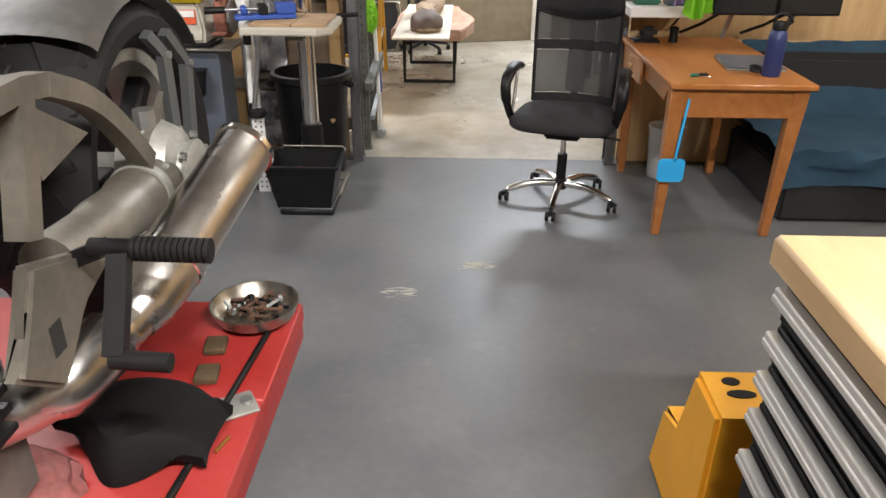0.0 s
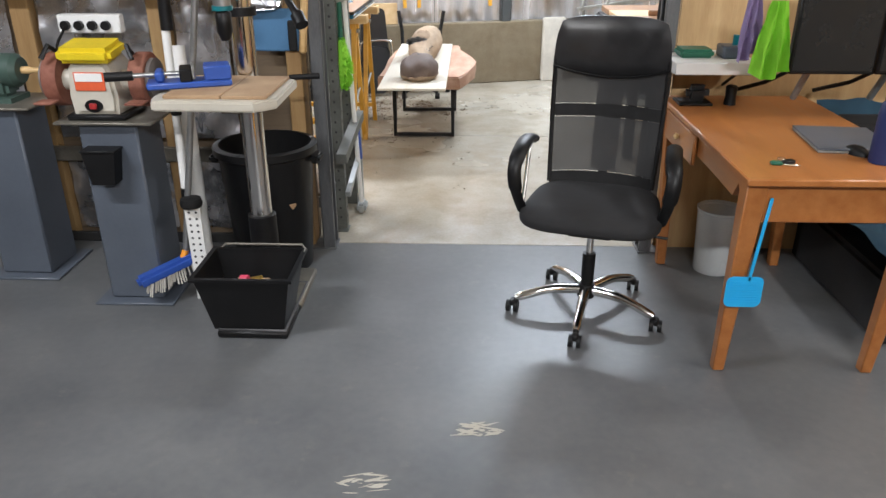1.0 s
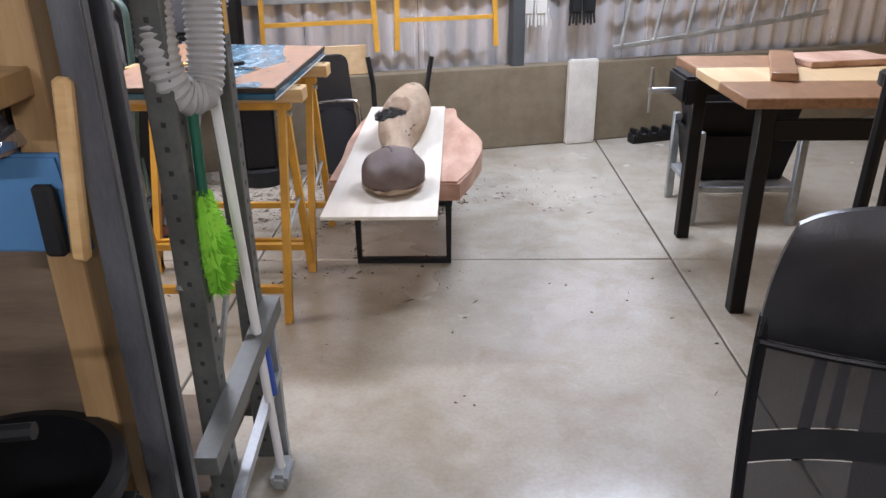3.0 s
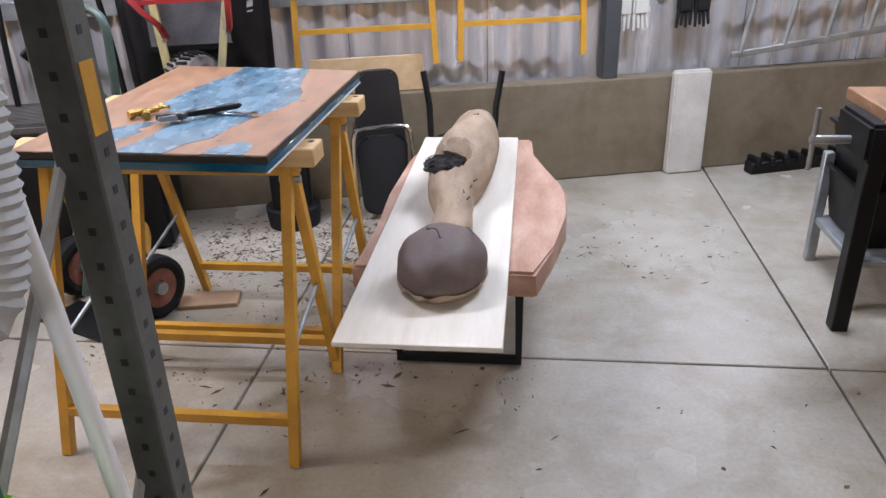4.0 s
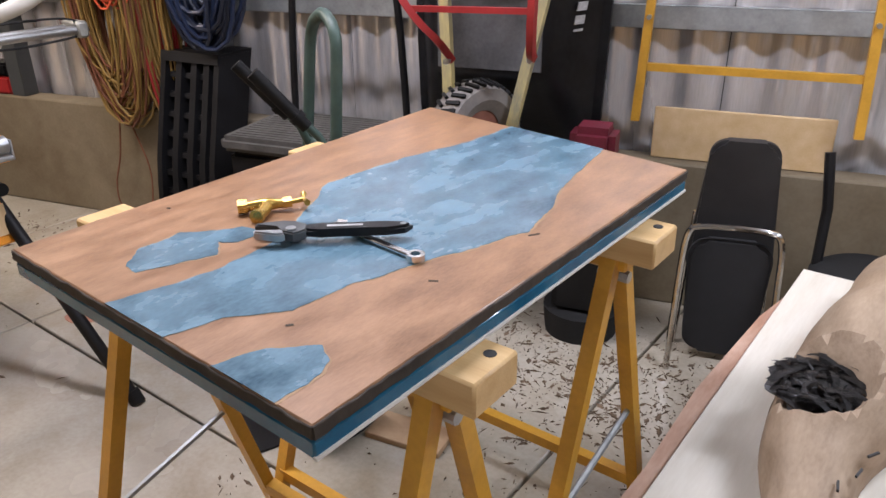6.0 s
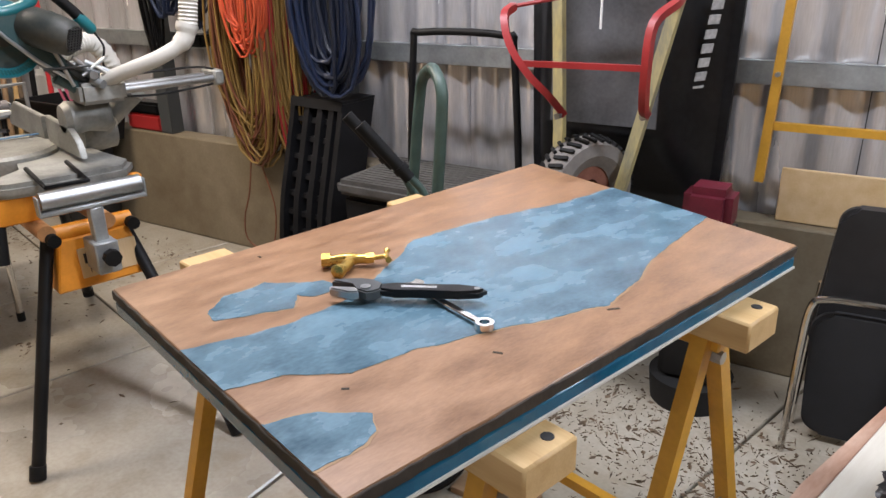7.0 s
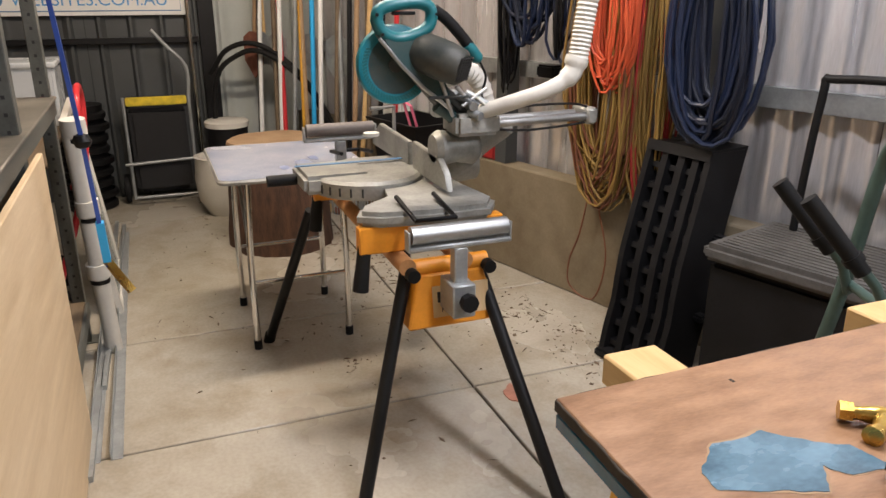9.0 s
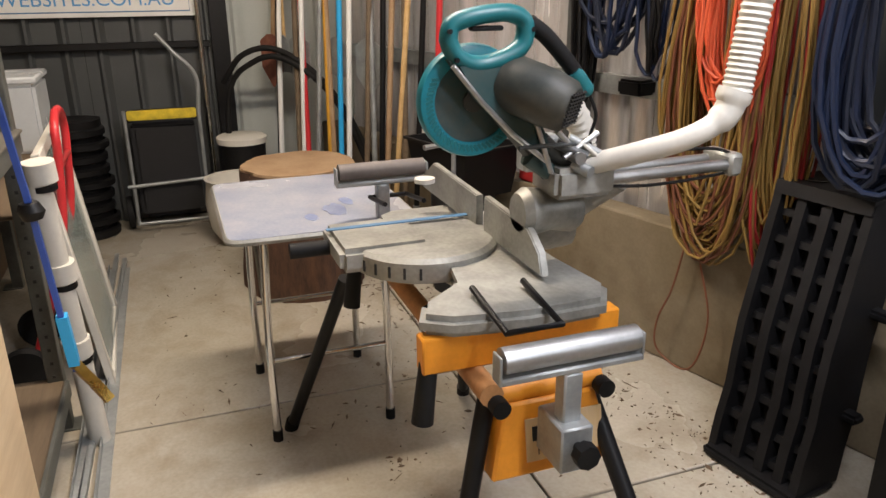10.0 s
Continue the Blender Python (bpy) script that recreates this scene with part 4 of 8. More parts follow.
# white shelf behind the desk and what lies on it
t = thing("wall_shelf", (0.72, 5.3, 0.9), "thick white wall shelf over the desk", "shelf")
part("board", B((0.0, 0.34, -0.02, 0.3, 0.0, 0.05)), M["white"], t)
part("bracket", T([(0.3, 0.29, -0.1), (0.3, 0.1, -0.004)], 0.007, 8), M["black"], t)
solo("green_case", B((0.76, 0.9, 5.38, 5.5, 0.95, 0.985), bev=0.012), M["green"], (0, 0, 0), "dark green zip case on the shelf", "case")
t = thing("storage_tray", (0.98, 5.42, 0.95), "small dark tray of bottles on the shelf", "tray")
part("box", B((-0.05, 0.05, -0.05, 0.05, 0, 0.05), bev=0.006), M["grey_paint"], t)
part("bottle", C((0.01, 0, 0.05), (0.01, 0, 0.09), 0.012), M["teal_blade"], t)


def cloth(name, x, y, z, w, h, material, label, seed):
    """A hanging cloth in folds."""
    bm = bmesh.new()
    g = []
    for i in range(17):
        row = []
        for j in range(21):
            u, v = i / 16 - 0.5, j / 20
            fold = 0.022 * math.sin(u * 15 + seed + 2 * v) * (0.3 + v) + 0.012 * noise.noise(Vector((u * 6, v * 5, seed)))
            row.append(bm.verts.new((u * w * (0.45 + 0.75 * v - 0.25 * v * v), fold, -h * v * (1 - 0.25 * abs(u + 0.1 * seed % 0.4)))))
        g.append(row)
    for a, b in zip(g, g[1:]):
        for j in range(20):
            bm.faces.new((a[j], a[j + 1], b[j + 1], b[j]))
    bmesh.ops.solidify(bm, geom=bm.faces[:], thickness=0.004)
    return solo(name, bm, material, (x, y, z), label, "cloth")


cloth("microfibre_cloth", 1.005, 5.06, 1.21, 0.14, 0.29, M["lime"], "bright lime green cloth hung over the monitor", 1)
cloth("microfibre_cloth", 0.93, 5.1, 1.22, 0.09, 0.24, M["lilac"], "pale lilac cloth hung beside the monitor", 3)


def monitor(x0, x1):
    t = thing("monitor", ((x0 + x1) / 2, 5.05, 0.95), "black flat monitor seen from behind its dark screen", "monitor", group="monitors over the desk")
    h = (x1 - x0) / 2
    part("case", B((-h, h, 0.0, 0.035, 0, 0.36), bev=0.006), M["black"], t)
    part("screen", B((-h + 0.01, h - 0.01, -0.003, 0.0, 0.012, 0.35), bev=0.001), mat("screen_glass", (0.012, 0.014, 0.016), 0.25, var=0.1, bump=0), t)
    part("stand_arm", T([(0, 0.03, 0.1), (0.02, 0.2, 0.02), (0.02, 0.33, -0.16)], 0.014, 8), M["galv"], t, "grey monitor arm")


monitor(1.075, 1.385)
monitor(1.392, 1.7)
for x in (1.08, 1.42):
    solo("monitor_bracket", T([(x, 5.58, 0.78), (x + 0.04, 5.36, 0.86), (x + 0.16, 5.25, 0.97)], 0.009, 8), M["black"], (0, 0, 0), "thin black bracket arm on the wall", "bracket", group="brackets behind the monitors")
t = thing("waste_bucket", (1.02, 5.36, 0), "translucent white plastic bucket with paper under the desk", "bucket")
part("bucket", L([(0, 0), (0.085, 0), (0.1, 0.3), (0.104, 0.3), (0.104, 0.29), (0.096, 0.285), (0.083, 0.008), (0, 0.008)], 28), M["clear_plastic"], t)
part("paper", rough_up(L([(0, 0.01), (0.07, 0.01), (0.08, 0.14), (0.0, 0.15)], 16), 0.02, 0.05), M["white"], t)

t = thing("day_bed", (2.1, 5.05, 0), "low black couch under a slate blue blanket", "couch")
part("base", B((-0.66, 1.0, -0.36, 0.48, 0.0, 0.26), bev=0.02), M["fabric"], t)


def blanket(fn, nu, nv):
    bm = bmesh.new()
    g = [[bm.verts.new(fn(i / nu, j / nv)) for j in range(nv + 1)] for i in range(nu + 1)]
    for a, b in zip(g, g[1:]):
        for j in range(nv):
            bm.faces.new((a[j], a[j + 1], b[j + 1], b[j]))
    bmesh.ops.solidify(bm, geom=bm.faces[:], thickness=0.008)
    return bm


def bfn(u, v):
    x = -0.7 + 1.75 * u
    w = noise.noise(Vector((x * 4, v * 7, 0))) * 0.03 + noise.noise(Vector((x * 11, v * 17, 3))) * 0.012
    if v < 0.2:
        y, z = -0.385 + 0.02 * math.sin(x * 9), 0.2 + 0.16 * (v / 0.2) + 0.05 * noise.noise(Vector((x * 3, 0, 9)))
    elif v < 0.6:
        y, z = -0.37 + 0.68 * (v - 0.2) / 0.4, 0.38
    else:
        y, z = 0.32 + 0.12 * (v - 0.6) / 0.4, 0.4 + 0.36 * (v - 0.6) / 0.4
    return (x + w * 0.3, y + w * 0.6, z + w)


part("blanket", blanket(bfn, 60, 60), M["blanket"], t, "rumpled slate blue fleece blanket")
part("back_cushion", B((-0.64, 1.0, 0.36, 0.5, 0.26, 0.7), bev=0.04), M["fabric"], t)


# grinder stands, drill press and what stands by the partition
def pedestal(x, y, label, cup):
    t = thing("grinder_stand", (x, y, 0), label, "stand", group="grinder stands")
    part("base_plate", B((-0.165, 0.165, -0.165, 0.165, 0, 0.012)), M["grey_paint"], t)
    part("column", B((-0.115, 0.115, -0.115, 0.115, 0.012, 0.765), bev=0.008), M["grey_paint"], t)
    part("top_plate", B((-0.19, 0.19, -0.15, 0.15, 0.765, 0.777)), M["silver_paint"], t)
    if cup:
        bm = X([(-0.065, 0.06), (0.065, 0.06), (0.045, -0.07), (-0.045, -0.07)], 0.0, 0.07)
        bmesh.ops.transform(bm, matrix=Matrix.Translation((-0.02, -0.116, 0.61)) @ Matrix.Rotation(radians(90), 4, "X"), verts=bm.verts)
        cu = part("water_cup", bm, M["black"], t, "black plastic water pot")
        part("cup_rim", B((-0.09, 0.05, -0.192, -0.114, 0.668, 0.678)), M["black"], cu)


def grinder(x, y, z, aeg):
    t = thing("bench_grinder", pose(x, y, z) @ Matrix.Scale(1.15 if aeg else 1.05, 4), "beige bench grinder with rusty guards and a yellow shield" if aeg else "olive bench polisher with a worn buff on a grey stand", "grinder")
    if not aeg:
        part("base", X([(-0.08, -0.07), (0.08, -0.07), (0.08, 0.07), (-0.08, 0.07)], 0, 0.02), M["dark_green"], t)
        part("pedestal", B((-0.06, 0.06, -0.05, 0.05, 0.02, 0.09), bev=0.015), M["dark_green"], t)
        part("motor", L([(0, -0.11), (0.05, -0.11), (0.065, -0.09), (0.066, 0.09), (0.05, 0.11), (0, 0.11)], 28, axis="X", at=(0, 0, 0.12)), M["dark_green"], t)
        part("spindle", L([(0.014, 0.11), (0.016, 0.14), (0.011, 0.15), (0.008, 0.21), (0, 0.215)], 14, axis="X", at=(0, 0, 0.12)), M["pine"], t)
        part("spindle", C((-0.24, 0, 0.12), (-0.11, 0, 0.12), 0.012), M["steel"], t)
        part("buff", L([(0, -0.26), (0.08, -0.26), (0.088, -0.245), (0.08, -0.23), (0, -0.23)], 28, axis="X", at=(0, 0, 0.12)), M["off_white"], t)
        part("plate", B((-0.03, 0.03, -0.054, -0.05, 0.04, 0.07)), M["alu"], t)
        return
    part("foot", B((-0.1, 0.1, -0.09, 0.09, 0, 0.02), bev=0.006), M["black"], t)
    bm = X([(-0.075, 0.0), (0.075, 0.0), (0.08, 0.06), (0.068, 0.15), (0.05, 0.175), (-0.05, 0.175), (-0.068, 0.15), (-0.08, 0.06)], -0.085, 0.085, bev=0.012)
    bmesh.ops.transform(bm, matrix=Matrix.Translation((0, 0, 0.02)) @ Matrix.Rotation(radians(90), 4, "X"), verts=bm.verts)
    part("motor_housing", bm, M["beige"], t, "beige painted motor housing")
    part("switch_plate", L([(0, 0), (0.03, 0), (0.03, 0.004), (0, 0.004)], 20, axis="Y", at=(0.0, -0.09, 0.05), squash=0.7), M["black"], t)
    part("switch", B((-0.012, 0.012, -0.099, -0.09, 0.04, 0.06)), M["red"], t, "red rocker switch")
    p = part("badge", B((-0.05, 0.05, -0.09, -0.086, 0.1, 0.16)), M["cord_orange"], t)
    part("badge_mark", B((-0.045, 0.045, -0.0925, -0.09, 0.13, 0.157)), M["white"], p)
    part("eye_shield", B((-0.09, 0.09, -0.08, 0.06, 0.2, 0.25, pose(0, 0, 0, 8, 0, 0)), bev=0.022), mat("shield_yellow", (0.72, 0.55, 0.02), 0.35), t, "yellow plastic eye shield")
    for s in (-1, 1):
        part("neck", C((s * 0.075, 0, 0.12), (s * 0.13, 0, 0.12), 0.035), M["beige"], t)
        g = part("wheel_guard", L([(0, s * 0.12), (0.085, s * 0.12), (0.09, s * 0.13), (0.09, s * 0.165), (0.085, s * 0.17), (0, s * 0.17)], 28, axis="X", at=(0, 0.01, 0.12)), M["rust"], t, "rusty red wheel guard")
        part("grinding_wheel", L([(0, s * 0.171), (0.07, s * 0.171), (0.07, s * 0.185), (0.02, s * 0.186), (0, s * 0.19)], 24, axis="X", at=(0, 0.01, 0.12)), M["stone"], g)
        part("tool_rest", B((s * 0.15 - 0.03, s * 0.15 + 0.03, -0.13, -0.07, 0.06, 0.068)), M["rust"], t)
        part("arm", T([(s * 0.12, 0.0, 0.2), (s * 0.13, -0.06, 0.24), (s * 0.15, -0.08, 0.2)], 0.008, 8), M["black"], t)


pedestal(-1.5, 5.08, "blue-grey painted steel grinder stand with a water pot", True)
pedestal(-2.1, 5.3, "blue-grey painted steel stand for a polisher", False)
grinder(-1.53, 5.06, 0.777, True)
grinder(-2.1, 5.3, 0.777, False)


def drill_press():
    t = thing("drill_press", (-0.95, 5.02, 0), "old floor drill press with a steel column and a blue vise", "drill press")
    part("base", B((-0.16, 0.16, -0.12, 0.22, 0, 0.035), bev=0.008), M["silver_paint"], t)
    part("column_foot", L([(0.0, 0.035), (0.075, 0.035), (0.058, 0.07), (0.056, 0.38), (0.05, 0.385), (0, 0.385)], 24), M["black"], t, "black column sleeve")
    part("column", C((0, 0, 0.38), (0, 0, 1.75), 0.043, seg=28), M["chrome"], t, "bright steel column")
    bm = X([(-0.2, -0.43), (0.14, -0.44), (0.205, -0.38), (0.2, -0.06), (0.14, -0.03), (-0.16, -0.03), (-0.22, -0.08), (-0.22, -0.37)], 0.905, 0.94, bev=0.006)
    tb = part("table", bm, M["beige"], t, "worn steel drill table")
    part("wear_board", B((-0.17, 0.02, -0.4, -0.06, 0.94, 0.953), bev=0.002), M["cut_wood"], tb, "scarred board on the table")
    part("wear_board", B((0.024, 0.175, -0.4, -0.06, 0.94, 0.952), bev=0.002), M["cut_wood"], tb)
    part("table_arm", B((-0.05, 0.05, -0.24, 0.06, 0.85, 0.905), bev=0.012), M["silver_paint"], tb)
    part("clamp_collar", L([(0.045, 0.84), (0.065, 0.84), (0.065, 0.91), (0.045, 0.91)], 24), M["silver_paint"], t)
    part("crank", T([(0.06, 0.0, 0.87), (0.12, 0.0, 0.89), (0.16, 0.02, 0.93), (0.27, 0.03, 0.935)], 0.011, 8), M["black"], t)
    part("head", B((-0.1, 0.1, -0.3, 0.1, 1.36, 1.75), bev=0.03), M["dark_green"], t)
    part("quill", C((0, -0.2, 1.2), (0, -0.2, 1.37), 0.03), M["steel"], t)
    part("chuck", L([(0.0, 1.1), (0.015, 1.1), (0.027, 1.13), (0.027, 1.19), (0.02, 1.2), (0.0, 1.2)], 20, at=(0, -0.2, 0)), M["black"], t)
    part("collar", C((0, -0.2, 1.2), (0, -0.2, 1.215), 0.035), M["teal"], t)
    part("feed_handle", T([(0.1, -0.15, 1.42), (0.2, -0.24, 1.3), (0.28, -0.32, 1.2)], 0.012, 8), M["black"], t)
    part("feed_knob", C((0.28, -0.32, 1.2), (0.3, -0.345, 1.17), 0.022), M["black"], t)
    part("lower_clamp", L([(0.044, 1.16), (0.058, 1.16), (0.058, 1.19), (0.044, 1.19)], 20), M["black"], t)
    part("strut", T([(-0.1, 0.12, 0.02), (-0.03, 0.05, 0.5), (0.0, 0.03, 0.86)], 0.012, 8), M["steel"], t)


drill_press()
t = thing("drill_vise", pose(-1.06, 4.78, 0.953, 0, 0, 20), "blue cast drill vise on the drill table", "vise")
part("bed", B((-0.16, 0.12, -0.05, 0.05, 0, 0.022), bev=0.005), M["blue"], t)
part("fixed_jaw", B((0.03, 0.12, -0.05, 0.05, 0.022, 0.07), bev=0.005), M["blue"], t)
part("moving_jaw", B((-0.05, -0.01, -0.05, 0.05, 0.022, 0.065), bev=0.004), M["black"], t)
part("end_block", B((-0.13, -0.1, -0.04, 0.04, 0.022, 0.06), bev=0.008), M["blue"], t)
part("screw", C((-0.26, 0, 0.045), (-0.03, 0, 0.045), 0.008), M["steel"], t)
part("handle", C((-0.29, 0, 0.045), (-0.2, 0, 0.045), 0.016), M["black"], t)
part("jaw_plate", B((-0.01, 0.0, -0.05, 0.05, 0.03, 0.075)), M["steel"], t)

t = thing("rubbish_bin", (-1.005, 5.36, 0), "black plastic rubbish bin half full of offcuts", "bin")
part("bin", L([(0, 0.0), (0.165, 0.0), (0.17, 0.01), (0.205, 0.54), (0.225, 0.55), (0.225, 0.58), (0.2, 0.585), (0.198, 0.55), (0.163, 0.02), (0, 0.02)], 40), M["black"], t)
for a in (0, 180):
    part("handle", B((0.2, 0.245, -0.05, 0.05, 0.5, 0.535, UP(a)), bev=0.01), M["black"], t)
part("offcuts", rough_up(L([(0, 0.36), (0.08, 0.38), (0.185, 0.35), (0.18, 0.3), (0, 0.3)], 24), 0.02, 0.05), M["cut_wood"], t)

t = thing("recycling_crate", (-0.945, 4.78, 0), "black plastic crate on a low grey stand", "crate")
part("stand", B((-0.125, 0.15, -0.115, 0.32, 0, 0.03), bev=0.008), M["black"], t, "worn black base tray")
part("stand_rim", T([(-0.115, -0.105, 0.034), (0.14, -0.105, 0.034), (0.14, 0.31, 0.034), (-0.115, 0.31, 0.034)], 0.006, 6, closed=True), M["scuffed_grey"], t)


def crate(w0, d0, w1, d1, h, z):
    bm = bmesh.new()
    def ring(w, d, zz):
        return [bm.verts.new((a * w, b * d, zz)) for a, b in ((-1, -1), (1, -1), (1, 1), (-1, 1))]
    rs = [ring(w0, d0, z), ring(w1, d1, z + h), ring(w1 + 0.012, d1 + 0.012, z + h), ring(w1 + 0.012, d1 + 0.012, z + h - 0.012), ring(w1 + 0.004, d1 + 0.004, z + h - 0.014)]
    inner = [ring(w1 - 0.006, d1 - 0.006, z + h), ring(w0 - 0.006, d0 - 0.006, z + 0.008)]
    seq = [rs[0], rs[1]]
    for a, b in ((rs[0], rs[1]), (rs[2], rs[3]), (inner[0], inner[1])):
        for i in range(4):
            bm.faces.new((a[i], a[(i + 1) % 4], b[(i + 1) % 4], b[i]))
    for i in range(4):
        bm.faces.new((rs[2][i], rs[2][(i + 1) % 4], inner[0][(i + 1) % 4], inner[0][i]))
        bm.faces.new((rs[3][i], rs[3][(i + 1) % 4], rs[1][(i + 1) % 4], rs[1][i]))
    bm.faces.new(rs[0]), bm.faces.new(inner[1])
    return bm


part("crate", crate(0.135, 0.1, 0.18, 0.14, 0.235, 0.035), M["black"], t)
part("rim_handle", T([(-0.16, 0.15, 0.262), (-0.14, 0.155, 0.282), (0.17, 0.155, 0.282), (0.185, 0.14, 0.27), (0.182, 0.02, 0.25)], 0.005, 8), M["silver_paint"], t)
t = thing("scrap_tap", (-0.96, 4.75, 0.11), "pink plastic tap end and brass fitting in the crate", "tap")
part("cap", C((-0.02, 0, 0.1), (0.01, 0, 0.1), 0.022), mat("pink", (0.6, 0.06, 0.12), 0.4), t)
part("fitting", C((0.02, 0.0, 0.1), (0.06, 0.02, 0.1), 0.014), M["brass"], t)
part("block", B((-0.05, 0.08, -0.04, 0.06, -0.07, 0.085)), M["cut_wood"], t)

t = thing("crutch_stand", (-1.225, 4.99, 0), "perforated steel upright with a black rubber pad", "upright")
bm = B((-0.032, 0.032, -0.003, 0.003, 0, 0.42), bev=0.001)
part("upright", bm, M["white"], t)
for k in range(14):
    for s in (-0.014, 0.014):
        part("hole", C((s, -0.0036, 0.03 + 0.028 * k), (s, 0.0036, 0.03 + 0.028 * k), 0.0055, seg=8), M["ink"], t)
part("pad", L([(0, 0.42), (0.04, 0.42), (0.045, 0.435), (0.04, 0.455), (0, 0.46)], 20), M["rubber"], t)
t = thing("white_pipe", (-1.36, 5.3, 0), "white plastic pipe leaning on the wall", "pipe")
part("pipe", C((0.05, -0.02, 0.005), (-0.02, 0.16, 0.98), 0.037, seg=20), M["white"], t)
t = thing("telescopic_pole", (-1.3, 5.2, 0), "white and grey telescopic pole with black grips", "pole")
part("tube", C((0.035, -0.15, 0.47), (0.06, -0.13, 1.75), 0.016), M["white"], t)
part("grip", C((0.043, -0.145, 0.78), (0.045, -0.145, 0.84), 0.02), M["black"], t)
part("grip", C((0.053, -0.138, 1.1), (0.056, -0.135, 1.25), 0.023), M["black"], t)
part("shaft", C((0.0, -0.12, 0.2), (0.033, -0.15, 0.5), 0.011), M["steel"], t)
part("grip", C((0.035, -0.15, 0.44), (0.036, -0.15, 0.48), 0.019), M["black"], t)
t = thing("scrub_brush", pose(-1.33, 4.97, 0.055, 0, 0, 36), "blue deck brush head with white bristles", "brush")
part("head", B((-0.13, 0.13, -0.03, 0.03, 0.08, 0.125, pose(0, 0, 0, 0, -14, 0)), bev=0.014), M["blue"], t)
bm = bmesh.new()
for k in range(60):
    x, y = random.uniform(-0.11, 0.1), random.uniform(-0.025, 0.025)
    C((x, y, 0.085 + 0.25 * x), (x * 1.15, y * 1.4, 0.03 + 0.25 * x), 0.003, seg=4, bm=bm)
part("bristles", bm, M["off_white"], t)
part("ferrule", C((0.02, 0, 0.09), (0.06, 0.01, 0.16), 0.014), M["orange"], t)
part("handle", C((0.06, 0.01, 0.16), (0.24, -0.06, 1.3), 0.013), M["steel"], t)
t = thing("power_board", (-1.78, 5.56, 1.02), "white multi-socket power board on the wall", "power board")
part("box", B((-0.14, 0.14, -0.03, 0.02, 0, 0.08), bev=0.006), M["white"], t)
for k in range(4):
    part("plug", C((-0.1 + 0.06 * k, -0.05, 0.035), (-0.1 + 0.06 * k, -0.03, 0.035), 0.02), M["black"], t)
part("cord", T(smooth_path([(-0.1, -0.05, 0.03), (-0.12, -0.1, -0.1), (0.05, -0.06, -0.4), (0.1, -0.05, -0.6)]), 0.006, 6), M["black"], t)
t = thing("dustpan", (-0.955, 5.545, 0.945), "translucent blue dustpan hung on the stud", "dustpan")
bm = X([(-0.115, 0.0), (0.115, 0.0), (0.095, 0.18), (-0.095, 0.18)], -0.03, 0.0, bev=0.006)
bmesh.ops.transform(bm, matrix=Matrix.Rotation(radians(90), 4, "X"), verts=bm.verts)
part("pan", bm, M["pale_blue"], t)
part("handle", B((-0.015, 0.015, -0.02, 0.0, 0.18, 0.3), bev=0.006), M["black"], t)
t = thing("hand_brush", (-0.845, 5.53, 0.92), "wooden bench brush with dark bristles hung on the stud", "brush")
part("handle", B((-0.016, 0.016, -0.02, 0.005, 0.02, 0.34, pose(0, 0, 0, 0, 6, 0)), bev=0.008), M["pine"], t)
part("bristles", B((-0.055, -0.018, -0.02, 0.0, 0.03, 0.16), bev=0.006), M["black_matt"], t)
solo("shelf_clutter", rough_up(B((-1.18, -0.92, 5.47, 5.6, 1.12, 1.19), bev=0.02), 0.02, 0.06), M["foil"], (0, 0, 0), "crumpled grey plastic packet under the shelf", "packet")
for x, c, h in ((-1.04, "teal_blade", 0.14), (-0.98, "blue", 0.12), (-1.12, "white", 0.1)):
    solo("spray_can", L([(0, 0), (0.028, 0), (0.028, h), (0.018, h + 0.015), (0.018, h + 0.03), (0, h + 0.03)], 18), M[c], (x, 5.52, 1.27), "small spray can on the pine shelf", "can", group="cans on the shelf")
# scuffs on the floor paint
def scuff(x, y, n, w, h, seed):
    rnd = random.Random(seed)
    bm = bmesh.new()
    for k in range(n):
        a, b = rnd.uniform(-w, w), rnd.uniform(-h, h)
        l, q, ang = rnd.uniform(0.01, 0.05), rnd.uniform(0.002, 0.008), rnd.uniform(-0.5, 0.5)
        pts = []
        for i in range(9):
            t_ = 2 * math.pi * i / 9
            r = rnd.uniform(0.6, 1.1)
            px, py = l * r * math.cos(t_), q * r * math.sin(t_)
            pts.append(bm.verts.new((x + a + px * math.cos(ang) - py * math.sin(ang), y + b + px * math.sin(ang) + py * math.cos(ang), 0.0008 + 0.00005 * k)))
        bm.faces.new(pts)
    return bm


for x, y, n, w, h, sd in ((-0.06, 4.14, 26, 0.05, 0.03, 1), (-0.4, 3.88, 16, 0.06, 0.04, 2)):
    solo("floor_scuff", scuff(x, y, n, w, h, sd), mat("scuff", (0.4, 0.38, 0.32), 0.7, var=0.2), (0, 0, 0), "pale scuff worn through the grey floor paint", "scuff", kind="stuff")

